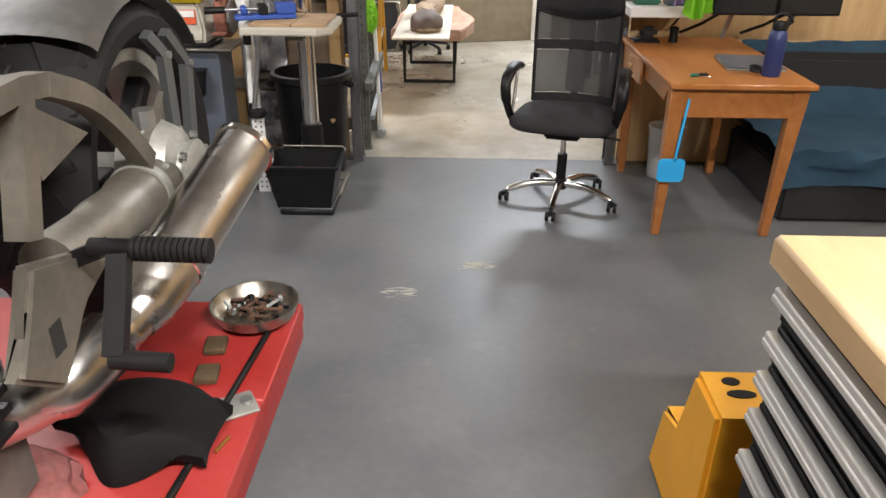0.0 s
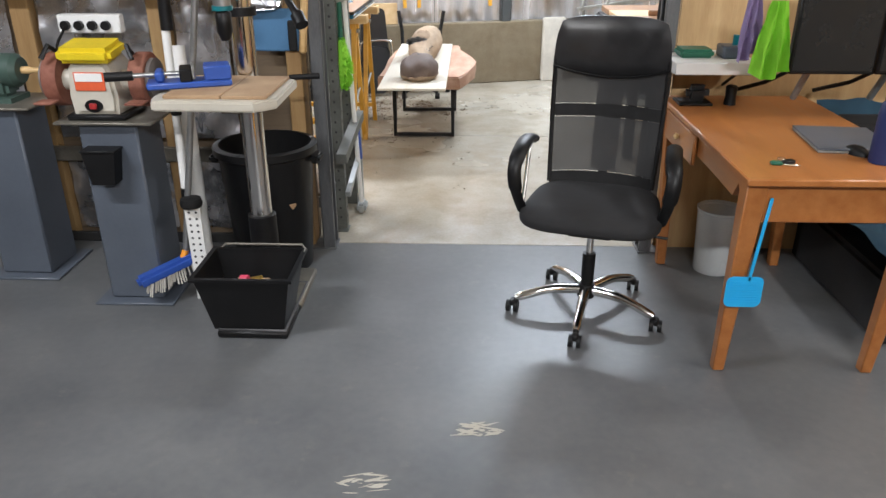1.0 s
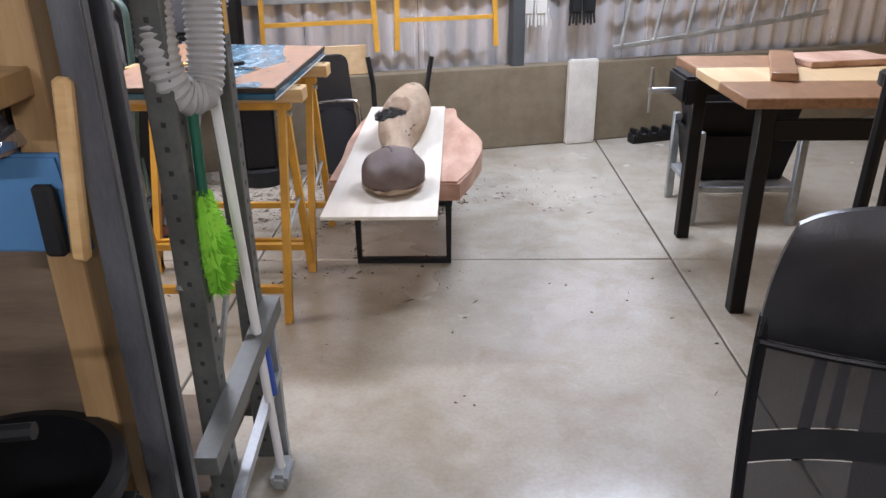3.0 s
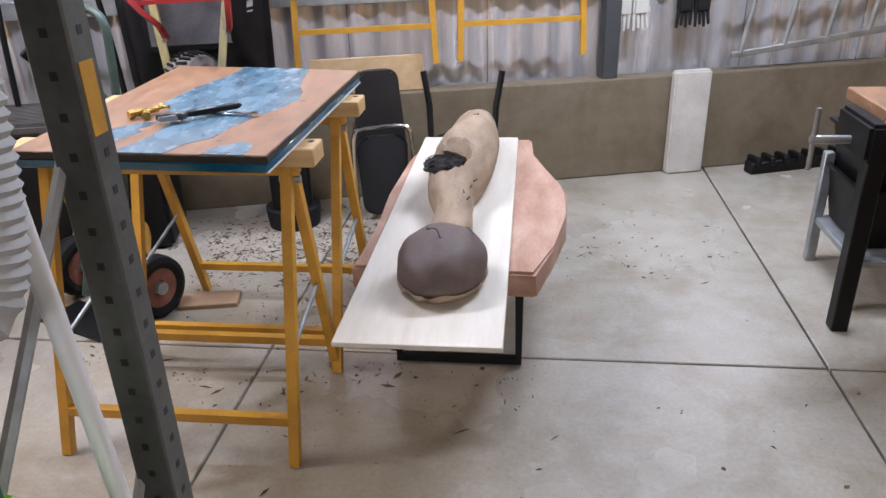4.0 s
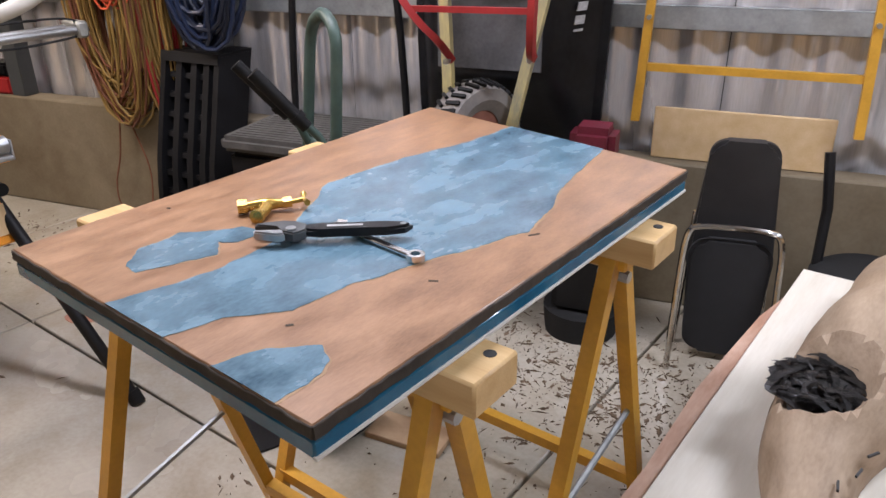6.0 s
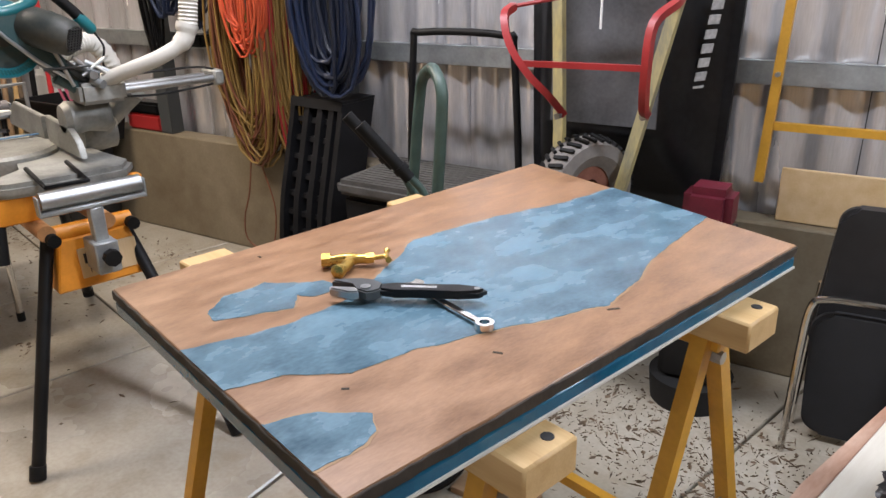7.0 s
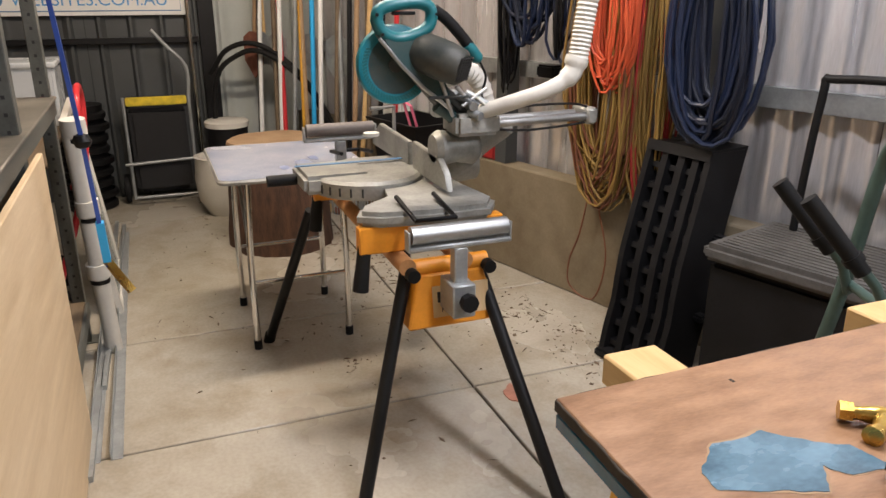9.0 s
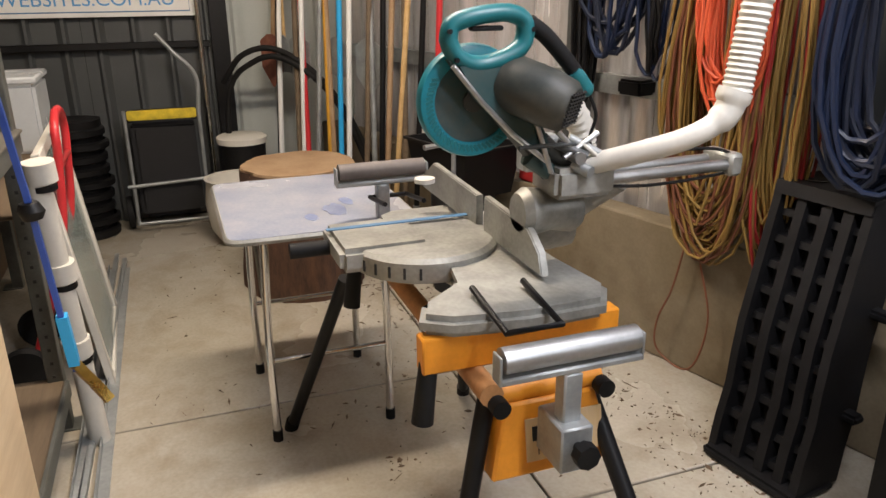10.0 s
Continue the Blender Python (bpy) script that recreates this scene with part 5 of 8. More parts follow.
# ---- the shed behind ----
def trestle(y, x0, x1, splay):
    t = thing("trestle", ((x0 + x1) / 2, y, 0), "yellow painted steel trestle with grey stays", "trestle", group="trestles under the table")
    h = (x1 - x0) / 2
    part("top_bar", B((-h - 0.03, h + 0.03, -0.02, 0.02, 0.815, 0.85)), M["yellow"], t)
    for sx in (-1, 1):
        for sy in (-1, 1):
            part("leg", T([(sx * h, sy * splay, 0.0), (sx * h, sy * 0.02, 0.84)], 0.021, square=True), M["yellow"], t)
        part("stay", T([(sx * h, -splay * 0.62, 0.33), (sx * h, 0.0, 0.37), (sx * h, splay * 0.62, 0.41)], 0.007, 6), M["galv"], t)
        part("pivot_bolt", C((sx * (h + 0.03), 0, 0.8), (sx * (h - 0.03), 0, 0.8), 0.012, seg=8), M["steel"], t)
    for sy in (-1, 1):
        part("rail", T([(-h, sy * splay * 0.85, 0.135), (h, sy * splay * 0.85, 0.135)], 0.02, square=True), M["yellow"], t)
    part("beam", B((-h - 0.1, h + 0.09, -0.05, 0.05, 0.85, 0.903), bev=0.004), M["pine"], t, "raw pine bearer")
    for x in (h + 0.065, h + 0.02):
        part("bolt_hole", C((x, 0.02 - (h + 0.065 - x), 0.9025), (x, 0.02 - (h + 0.065 - x), 0.904), 0.009, seg=12), M["dark"], t)


trestle(7.235, -1.58, -0.87, 0.255)
trestle(7.755, -1.58, -0.86, 0.29)


def river_table():
    ox, oy = -1.185, 7.51
    t = thing("river_tabletop", (ox, oy, 0.905), "timber tabletop with a pale blue resin river, resting on trestles", "tabletop")
    x0, x1, y0, y1 = -0.35, 0.35, -0.525, 0.53
    near, far = (Vector((-1.517, 7.006)), Vector((-0.834, 6.978))), (Vector((-1.545, 8.083)), Vector((-0.822, 7.972)))

    def true(bm):  # the top was sawn out of square
        for v in bm.verts:
            a, b = (v.co.x - x0) / (x1 - x0), (v.co.y - y0) / (y1 - y0)
            p = near[0].lerp(near[1], a).lerp(far[0].lerp(far[1], a), b)
            v.co.x, v.co.y = p.x - ox, p.y - oy
        return bm

    part("resin_body", true(B((x0, x1, y0, y1, 0.0, 0.024), bev=0.003)), M["resin_edge"], t, "deep blue cast resin edge")
    part("seam", true(B((x0 + 0.003, x1 - 0.003, y0 + 0.003, y1 - 0.003, 0.024, 0.031), bev=0)), M["dark"], t)
    part("timber", true(B((x0, x1, y0, y1, 0.031, 0.0455), bev=0.002)), M["slab_wood"], t, "reddish brown sanded timber")

    def edge(bx):
        bm = B((*bx, 0.027, 0.0435), bev=0.001)
        bmesh.ops.subdivide_edges(bm, edges=[e for e in bm.edges if e.calc_length() > 0.3], cuts=60)
        for v in bm.verts:
            v.co += noise.noise_vector(v.co * 45) * 0.0022
        return true(bm)

    for bx in ((x0 - 0.0025, x0 + 0.004, y0, y1), (x1 - 0.004, x1 + 0.0025, y0, y1), (x0, x1, y0 - 0.0025, y0 + 0.004), (x0, x1, y1 - 0.004, y1 + 0.0025)):
        part("live_edge", edge(bx), M["edge_dark"], t, "dark ragged bark edge")
    part("resin_lip", true(B((x1 - 0.006, x1 + 0.003, y0, y1, 0.0, 0.005), bev=0.001)), M["off_white"], t, "pale lower arris")

    def inlay(pts, wob):
        n = len(pts)
        fine = []
        for i in range(n):
            a, b = Vector(pts[i]), Vector(pts[(i + 1) % n])
            for k in range(14):
                p = a.lerp(b, k / 14)
                if y0 + 0.004 < p.y < y1 - 0.004 and x0 + 0.004 < p.x < x1 - 0.004:
                    q = Vector((p.x, p.y, 1))
                    nv = noise.noise_vector(q * 20) * wob + noise.noise_vector(q * 75) * wob * 0.45
                    p = p + Vector((nv.x, nv.y))
                fine.append((min(max(p.x, x0), x1), min(max(p.y, y0), y1)))
        return fine

    up = [(-1.25, 6.985), (-1.21, 7.14), (-1.22, 7.27), (-1.28, 7.38), (-1.34, 7.49), (-1.335, 7.6), (-1.32, 7.7), (-1.28, 7.87), (-1.27, 8.04)]
    lo = [(-1.11, 6.985), (-1.09, 7.06), (-1.03, 7.13), (-1.02, 7.23), (-0.98, 7.36), (-0.95, 7.46), (-0.92, 7.56), (-0.94, 7.67), (-0.97, 7.75), (-1.01, 7.96), (-1.02, 8.04)]
    isl = [(-1.33, 7.06), (-1.37, 7.11), (-1.37, 7.18), (-1.33, 7.22), (-1.31, 7.26), (-1.255, 7.27), (-1.265, 7.22), (-1.29, 7.2), (-1.255, 7.17), (-1.28, 7.1), (-1.3, 7.06)]
    lake = [(-1.01, 6.985), (-0.985, 7.05), (-0.935, 7.1), (-0.905, 7.08), (-0.89, 7.03), (-0.895, 6.985)]
    for nm, pts in (("resin_river", up + lo[::-1]), ("resin_pool", isl), ("resin_pool", lake)):
        o = inlay([(x - ox, y - oy) for x, y in pts], 0.006)
        cx, cy = sum(q[0] for q in o) / len(o), sum(q[1] for q in o) / len(o)
        rim = []
        for px, py in o:
            d = Vector((px - cx, py - cy))
            d = d.normalized() * (0.004 + 0.004 * noise.noise(Vector((px * 30, py * 30, 5))))
            rim.append((min(max(px + d.x, x0), x1), min(max(py + d.y * 0.3, y0), y1)))
        part("sapwood_edge", true(X(rim, 0.0452, 0.0459)), M["cut_wood"], t, "pale sapwood line")
        part(nm, true(X(o, 0.045, 0.0466)), M["resin"], t, "translucent pale blue resin")
    for x, y, a, l in ((-0.93, 7.3, 30, 0.007), (-0.9, 7.52, 60, 0.01), (-1.47, 7.25, 10, 0.004), (-1.0, 7.1, 50, 0.005)):
        part("knot_mark", B((-l, l, -0.0022, 0.0022, 0.0455, 0.0461, pose(x - ox, y - oy, 0, 0, 0, a)), bev=0), M["edge_dark"], t)


river_table()
t = thing("brass_tap", pose(-1.32, 7.335, 0.9515, 0, 0, 57) @ Matrix.Scale(0.85, 4), "old brass garden tap lying on the tabletop", "tap")
part("barrel", T(smooth_path([(-0.045, 0.004, 0.014), (-0.02, 0, 0.015), (0.015, 0, 0.014), (0.04, -0.002, 0.014)], 4), [0.0125, 0.0125, 0.011, 0.0105, 0.011, 0.0125, 0.014, 0.014, 0.012, 0.0105, 0.01, 0.01, 0.01], 14), M["brass"], t)
part("inlet_collar", C((-0.05, 0.005, 0.015), (-0.032, 0.003, 0.015), 0.0155, seg=6), M["brass"], t)
part("spout", T(smooth_path([(0.004, 0.0, 0.014), (0.0, -0.022, 0.013), (-0.012, -0.042, 0.012), (-0.018, -0.05, 0.012)]), [0.012] * 6 + [0.011] * 6 + [0.012] * 7, 12), M["brass"], t)
part("spout_lip", C((-0.0165, -0.048, 0.012), (-0.022, -0.056, 0.012), 0.0145, seg=14), M["brass"], t)
part("bonnet", C((0.038, -0.002, 0.014), (0.055, -0.003, 0.015), 0.012, seg=6), M["brass"], t)
part("stem", C((0.055, -0.003, 0.015), (0.08, -0.004, 0.017), 0.005), M["brass"], t)
part("tee_handle", T(smooth_path([(0.082, -0.03, 0.019), (0.08, -0.004, 0.016), (0.084, 0.022, 0.019)]), [0.0065, 0.005, 0.0045, 0.004, 0.0045, 0.005, 0.006, 0.005, 0.0045, 0.004, 0.0045, 0.005, 0.0065], 10), M["brass"], t)
t = thing("adjustable_wrench", pose(-1.13, 7.325, 0.9515, 0, 0, 41), "black-handled adjustable wrench on the tabletop", "wrench")
hw = X([(-0.055, -0.011), (-0.03, -0.013), (0.02, -0.0115), (0.07, -0.0125), (0.1, -0.011), (0.112, 0.0), (0.1, 0.011), (0.07, 0.0125), (0.02, 0.0115), (-0.03, 0.013), (-0.055, 0.011)], 0.011, 0.025, bev=0.004)
part("handle", hw, M["black"], t, "black moulded grip")
part("hang_hole", C((0.097, 0, 0.0245), (0.097, 0, 0.0256), 0.0048, seg=14), M["steel"], t)
part("head", X([(-0.05, -0.01), (-0.05, 0.012), (-0.07, 0.026), (-0.088, 0.03), (-0.13, 0.022), (-0.132, 0.014), (-0.095, 0.008), (-0.09, -0.006), (-0.088, -0.014), (-0.07, -0.024), (-0.06, -0.02)], 0.009, 0.025, bev=0.0025), M["char_sheet"], t, "dark steel jaw")
part("moving_jaw", X([(-0.086, -0.012), (-0.09, -0.004), (-0.132, -0.003), (-0.13, -0.012), (-0.095, -0.024), (-0.082, -0.022)], 0.01, 0.024, bev=0.0025), M["steel"], t, "worn steel jaw")
part("label_bar", B((-0.02, 0.035, -0.0035, 0.0035, 0.0248, 0.0256), bev=0), M["print_grey"], t)
part("thumb_wheel", C((-0.074, -0.008, 0.008), (-0.074, -0.008, 0.0275), 0.008, seg=20), M["steel"], t)
t = thing("spanner", pose(-1.08, 7.346, 0.9515, 0, 0, -6), "chrome combination spanner under the wrench", "spanner")
part("shaft", B((-0.07, 0.08, -0.0065, 0.0065, 0.002, 0.008), bev=0.0025), M["chrome"], t)
part("open_end", X([(-0.07, -0.008), (-0.07, 0.008), (-0.086, 0.02), (-0.104, 0.014), (-0.092, 0.006), (-0.092, -0.006), (-0.104, -0.014), (-0.086, -0.02)], 0.001, 0.01, bev=0.002), M["chrome"], t)
part("ring_end", L([(0.0075, 0.001), (0.014, 0.001), (0.0145, 0.006), (0.014, 0.011), (0.0075, 0.011), (0.0075, 0.001)], 24, at=(0.09, 0, 0)), M["chrome"], t)


def slab_bench():
    t = thing("slab_bench", (-0.44, 7.95, 0), "live-edge timber slab bench on black steel frames", "bench")
    out = [(-0.3, -0.62), (0.26, -0.64), (0.31, -0.45), (0.36, -0.2), (0.38, 0.02), (0.36, 0.15), (0.29, 0.3), (0.25, 0.5), (0.24, 0.72), (-0.23, 0.74), (-0.27, 0.4), (-0.29, 0.0), (-0.28, -0.3)]
    bm = X(out, 0.4, 0.487, bev=0.01)
    rough_up(bm, 0.012, 0.12, True)
    part("slab", bm, M["raw_slab"], t, "reddish live-edge slab")
    for y in (-0.4, 0.38):
        part("leg_frame", T([(-0.21, y, 0.4), (-0.21, y, 0.022), (0.21, y, 0.022), (0.21, y, 0.4)], 0.022, square=True), M["black"], t, "black square steel leg frame")


slab_bench()
bm = B((-0.215, 0.215, -0.895, 0.895, 0, 0.014), bev=0.002)
solo("melamine_board", bm, M["board"], (-0.475, 7.765, 0.487), "pale white-faced board lying on the slab bench", "board")
def burl_at(n_):
    return Vector((n_.x * 0.128, n_.y * 0.165, 0.165 * max(0.0, n_.z * 0.62 + 0.36))) * (1 + 0.05 * noise.noise(n_ * 2.2))


t = thing("burl", (-0.447, 7.215, 0.501), "dark brown cracked burl end lying on the board", "burl")
bm = bmesh.new()
bmesh.ops.create_icosphere(bm, subdivisions=4, radius=1)
for v in bm.verts:
    v.co = burl_at(v.co.copy())
part("body", bm, M["burl"], t)
bm = bmesh.new()
bmesh.ops.create_icosphere(bm, subdivisions=4, radius=1)
for v in bm.verts:
    p = burl_at(v.co.copy())
    v.co = Vector((p.x * 1.012, p.y * 1.012, min(p.z, 0.028 + 0.02 * noise.noise(v.co * 3))))
part("rim", bm, M["drift"], t, "pale worn bark rim")
for pts in (((-0.35, 0.25), (-0.3, 0.05), (-0.12, 0.0), (-0.05, -0.12), (0.02, -0.3)), ((0.5, 0.55), (0.62, 0.35), (0.66, 0.2)), ((-0.2, 0.8), (0.0, 0.84), (0.15, 0.8))):
    P = [burl_at(Vector((x, y, math.sqrt(max(0.05, 1 - x * x - y * y))))) for x, y in pts]
    part("crack", T(smooth_path(P, 4), 0.0028, 6), M["ink"], t, "dark drying crack")


def drift_log():
    t = thing("driftwood", (-0.46, 7.9, 0.501), "smooth pale driftwood log with a waisted middle and charred hollow", "driftwood")
    pts = [(0.0, -0.7, -0.03), (0.0, -0.6, -0.005), (0.01, -0.45, 0.04), (0.01, -0.3, 0.05), (-0.01, -0.17, 0.06), (0.0, 0.0, 0.08), (0.01, 0.2, 0.09), (0.02, 0.4, 0.085), (0.02, 0.62, 0.075)]
    r = [0.112, 0.108, 0.07, 0.06, 0.08, 0.112, 0.118, 0.108, 0.092]
    P = smooth_path(pts, 5)
    rr = [r[min(i // 5, 8)] * (1 - (i % 5) / 5) + r[min(i // 5 + 1, 8)] * ((i % 5) / 5) for i in range(len(P))]
    bm = T(P, rr, 48)
    bmesh.ops.subdivide_edges(bm, edges=[e for e in bm.edges if e.calc_length() > 0.018], cuts=1)
    hc = Vector((-0.035, -0.04, 0.17))
    for v in bm.verts:
        v.co += noise.noise_vector(v.co * 7) * 0.008 + noise.noise_vector(Vector((v.co.x * 60, v.co.y * 12, v.co.z * 60))) * 0.003
        d = v.co - hc
        k = max(0.0, 1 - math.sqrt((d.x / 0.085) ** 2 + (d.y / 0.1) ** 2))
        if v.co.z > 0.08 and k > 0:  # the rotted hollow and its raised lip
            v.co.z -= 0.075 * min(1, 2.2 * k)
        elif v.co.z > 0.08:
            e = math.sqrt((d.x / 0.085) ** 2 + (d.y / 0.1) ** 2) - 1
            v.co.z += 0.014 * math.exp(-(e / 0.16) ** 2)
        v.co.z = max(0.0, v.co.z)
    part("log", bm, M["drift"], t)
    bm = bmesh.new()
    bmesh.ops.create_icosphere(bm, subdivisions=4, radius=1)
    for v in bm.verts:
        n_ = v.co.copy()
        k = 1 + 0.4 * noise.noise(n_ * 2.3) + 0.3 * noise.noise(n_ * 7)
        v.co = hc + Vector((0.078 * n_.x * k, 0.092 * n_.y * k, -0.036 + 0.02 * n_.z * k))
    part("char", bm, M["char"], t, "black charred hollow")
    bm = bmesh.new()
    for k in range(70):  # curled black flakes standing in the hollow
        a, b = random.uniform(0, 6.28), random.uniform(0.0, 1.0) ** 0.6
        p = hc + Vector((0.072 * b * math.cos(a), 0.088 * b * math.sin(a), -0.022 + random.uniform(-0.01, 0.01)))
        d = Vector((random.uniform(-1, 1), random.uniform(-0.5, 0.5), 0)).normalized()
        s = Vector((-d.y, d.x, 0)) * random.uniform(0.003, 0.009)
        l, hgt = random.uniform(0.014, 0.04), random.uniform(0.004, 0.014)
        ring = []
        for q in range(5):
            c = p + d * l * (q / 2 - 1) + Vector((0, 0, hgt * math.sin(math.pi * q / 4)))
            ring.append((bm.verts.new(c + s), bm.verts.new(c - s)))
        for (a0, a1), (b0, b1) in zip(ring, ring[1:]):
            bm.faces.new((a0, b0, b1, a1))
    bmesh.ops.solidify(bm, geom=bm.faces[:], thickness=0.002)
    part("flaked_bark", bm, M["char"], t, "curled black bark flakes", "stuff")
    for x, y, a in ((0.06, -0.22, 80), (0.07, -0.16, 60), (0.04, -0.27, 100), (0.03, 0.45, 20), (0.06, -0.33, 75)):
        part("check_mark", B((-0.012, 0.012, -0.0018, 0.0018, 0.0, 0.004, pose(x, y, 0.118 if y < 0 else 0.188, 0, 0, a)), bev=0), M["ink"], t)


drift_log()


def hand_truck():
    t = thing("hand_truck", pose(-1.895, 7.9, 0, 0, 0, -22), "dark green steel hand truck with worn loop handle and pneumatic tyres", "hand truck")
    for s in (-1, 1):
        w = part("wheel", L([(0.03, -0.03), (0.085, -0.035), (0.085, -0.02), (0.045, -0.012), (0.045, 0.012), (0.085, 0.02), (0.085, 0.035), (0.03, 0.03), (0.03, -0.03)], 24, axis="X", at=(s * 0.225, 0, 0.13)), M["rust"], t, "rusty steel wheel rim")
        part("tyre", L([(0.08, -0.036), (0.105, -0.046), (0.125, -0.036), (0.131, -0.012), (0.128, -0.01), (0.128, 0.01), (0.131, 0.012), (0.125, 0.036), (0.105, 0.046), (0.08, 0.036)], 32, axis="X", at=(s * 0.225, 0, 0.13)), M["rubber"], w)
        part("hub", C((s * 0.225 - 0.05, 0, 0.13), (s * 0.225 + 0.05, 0, 0.13), 0.026), M["galv"], w)
        part("upright", T(smooth_path([(s * 0.11, -0.08, 0.05), (s * 0.11, 0.0, 0.3), (s * 0.1 + 0.03, 0.07, 0.75), (s * 0.09 + 0.04, 0.1, 1.06), (s * 0.07 + 0.045, 0.105, 1.14), (s * 0.02 + 0.045, 0.108, 1.172), (0.045, 0.108, 1.175)]), 0.016, 10), M["dark_green"], t)
        part("strut", T([(s * 0.19, 0, 0.13), (s * 0.11, 0.06, 0.42)], 0.012, 8), M["dark_green"], t)
        part("brace", T([(s * 0.16, 0.0, 0.13), (s * 0.03, -0.02, 0.24)], 0.009, 8), M["galv"], t)
        part("grip_arm", T([(0.04 + s * 0.09, 0.08, 0.8), (0.05 + s * 0.07, 0.04, 0.88), (0.01 + s * 0.07, -0.06, 1.0)], 0.011, 10), M["dark_green"], t)
        g = part("grip", C((0.04 + s * 0.07, 0.015, 0.905), (-0.005 + s * 0.07, -0.1, 1.05), 0.017, 0.018, seg=14), M["rubber"], t, "black rubber grip")
        part("collar", C((0.032 + s * 0.07, 0.0, 0.925), (0.028 + s * 0.07, -0.01, 0.938), 0.022, seg=14), M["rubber"], g)
    for y, z in ((0.0, 0.3), (0.055, 0.62), (0.08, 0.82)):
        part("cross_bar", C((-0.11 + 0.03 * z, y, z), (0.11 + 0.03 * z, y, z), 0.011, seg=10), M["dark_green"], t)
    part("axle", C((-0.225, 0, 0.13), (0.225, 0, 0.13), 0.012), M["steel"], t)
    part("toe_plate", B((-0.18, 0.18, -0.26, -0.07, 0.0, 0.008), bev=0.003), M["black"], t)


hand_truck()


def plastic_ramp():
    t = thing("plastic_ramp", pose(-3.02, 8.225, 0, 0, 0, 10), "black moulded plastic ramp block leaning on end", "ramp")
    w, d, h = 0.15, 0.2, 0.9

    def lean(bm):  # the block leans back and its foot curls forward
        for v in bm.verts:
            z = v.co.z
            v.co.y += 0.36 * max(0, z - 0.1) + 0.03 * math.sin(min(1, z / 0.4) * math.pi)
            v.co.x -= 0.1 * z
            v.co.z *= 0.96
        return bm

    def tall(x0, x1, y0, y1, z0, z1, n=8, bev=0.004):
        bm = bmesh.new()
        prev = None
        for k in range(n + 1):
            z = z0 + (z1 - z0) * k / n
            ring = [bm.verts.new(p) for p in ((x0, y0, z), (x1, y0, z), (x1, y1, z), (x0, y1, z))]
            if prev:
                for i in range(4):
                    bm.faces.new((prev[i], prev[(i + 1) % 4], ring[(i + 1) % 4], ring[i]))
            else:
                bm.faces.new(ring[::-1])
            prev = ring
        bm.faces.new(prev)
        return lean(bm)

    for s in (-1, 1):
        part("side", tall(s * w - 0.014, s * w + 0.014, 0.0, d, 0.02, h), M["ramp_black"], t)
    part("back", tall(-w, w, 0.07, d, 0.02, h - 0.01), M["ramp_black"], t)
    for x in (-0.065, 0.02, 0.09):
        part("rib", tall(x - 0.016, x + 0.016, 0.006, 0.09, 0.03, h - 0.02), M["ramp_black"], t)
    for k in range(10):
        z = 0.05 + 0.083 * k
        part("tread", tall(-w + 0.01, w - 0.01, 0.03, 0.075, z, z + 0.022, 1), M["ramp_black"], t)
    part("top", tall(-w - 0.012, w + 0.012, -0.006, d + 0.004, h - 0.03, h + 0.012, 1), M["ramp_black"], t)
    part("socket", lean(L([(0.0, h + 0.013), (0.045, h + 0.013), (0.05, h + 0.017), (0.0, h + 0.0165)], 18, at=(0.05, 0.1, 0))), M["ink"], t)
    part("socket", lean(L([(0.0, h + 0.013), (0.03, h + 0.013), (0.034, h + 0.017), (0.0, h + 0.0165)], 18, at=(-0.08, 0.08, 0))), M["ink"], t)
    part("foot", B((-w - 0.02, w + 0.02, -0.02, d - 0.02, 0.0, 0.035), bev=0.01), M["ramp_black"], t)
    for y, z in ((0.2, 0.22), (0.3, 0.52)):
        part("side_lug", B((w - 0.06, w + 0.035, y, y + 0.05, z, z + 0.03), bev=0.01), M["ramp_black"], t)


plastic_ramp()
t = thing("tool_chest", pose(-2.31, 8.54, 0, 0, 0, 15.64), "large dark grey plastic chest, light on the lid put into its grey", "chest")
part("body", B((-0.4, 0.36, -0.2, 0.2, 0.0, 0.6), bev=0.02), M["ramp_black"], t)
part("lid", B((-0.42, 0.38, -0.22, 0.21, 0.6, 0.66), bev=0.02), M["lit_lid"], t, "ribbed lid in a grey lightened for its lit top")
for k in range(14):
    part("lid_rib", B((-0.38, 0.34, -0.19 + 0.028 * k, -0.182 + 0.028 * k, 0.66, 0.664), bev=0.001), M["lit_lid"], t)
t = thing("platform_trolley", FAR @ pose(-2.55, -0.16, 0), "platform trolley stored upright, black tube handle", "trolley")
part("handle", T(smooth_path([(-0.25, -0.02, 0.03), (-0.24, 0.0, 0.6), (-0.22, 0.02, 1.12), (-0.18, 0.02, 1.18), (0.18, 0.02, 1.18), (0.22, 0.02, 1.12), (0.26, 0.0, 0.6), (0.27, -0.02, 0.03)], 5), 0.014, 10), M["black"], t)
part("deck", B((-0.24, 0.26, 0.03, 0.06, 0.04, 0.5)), M["black_matt"], t)


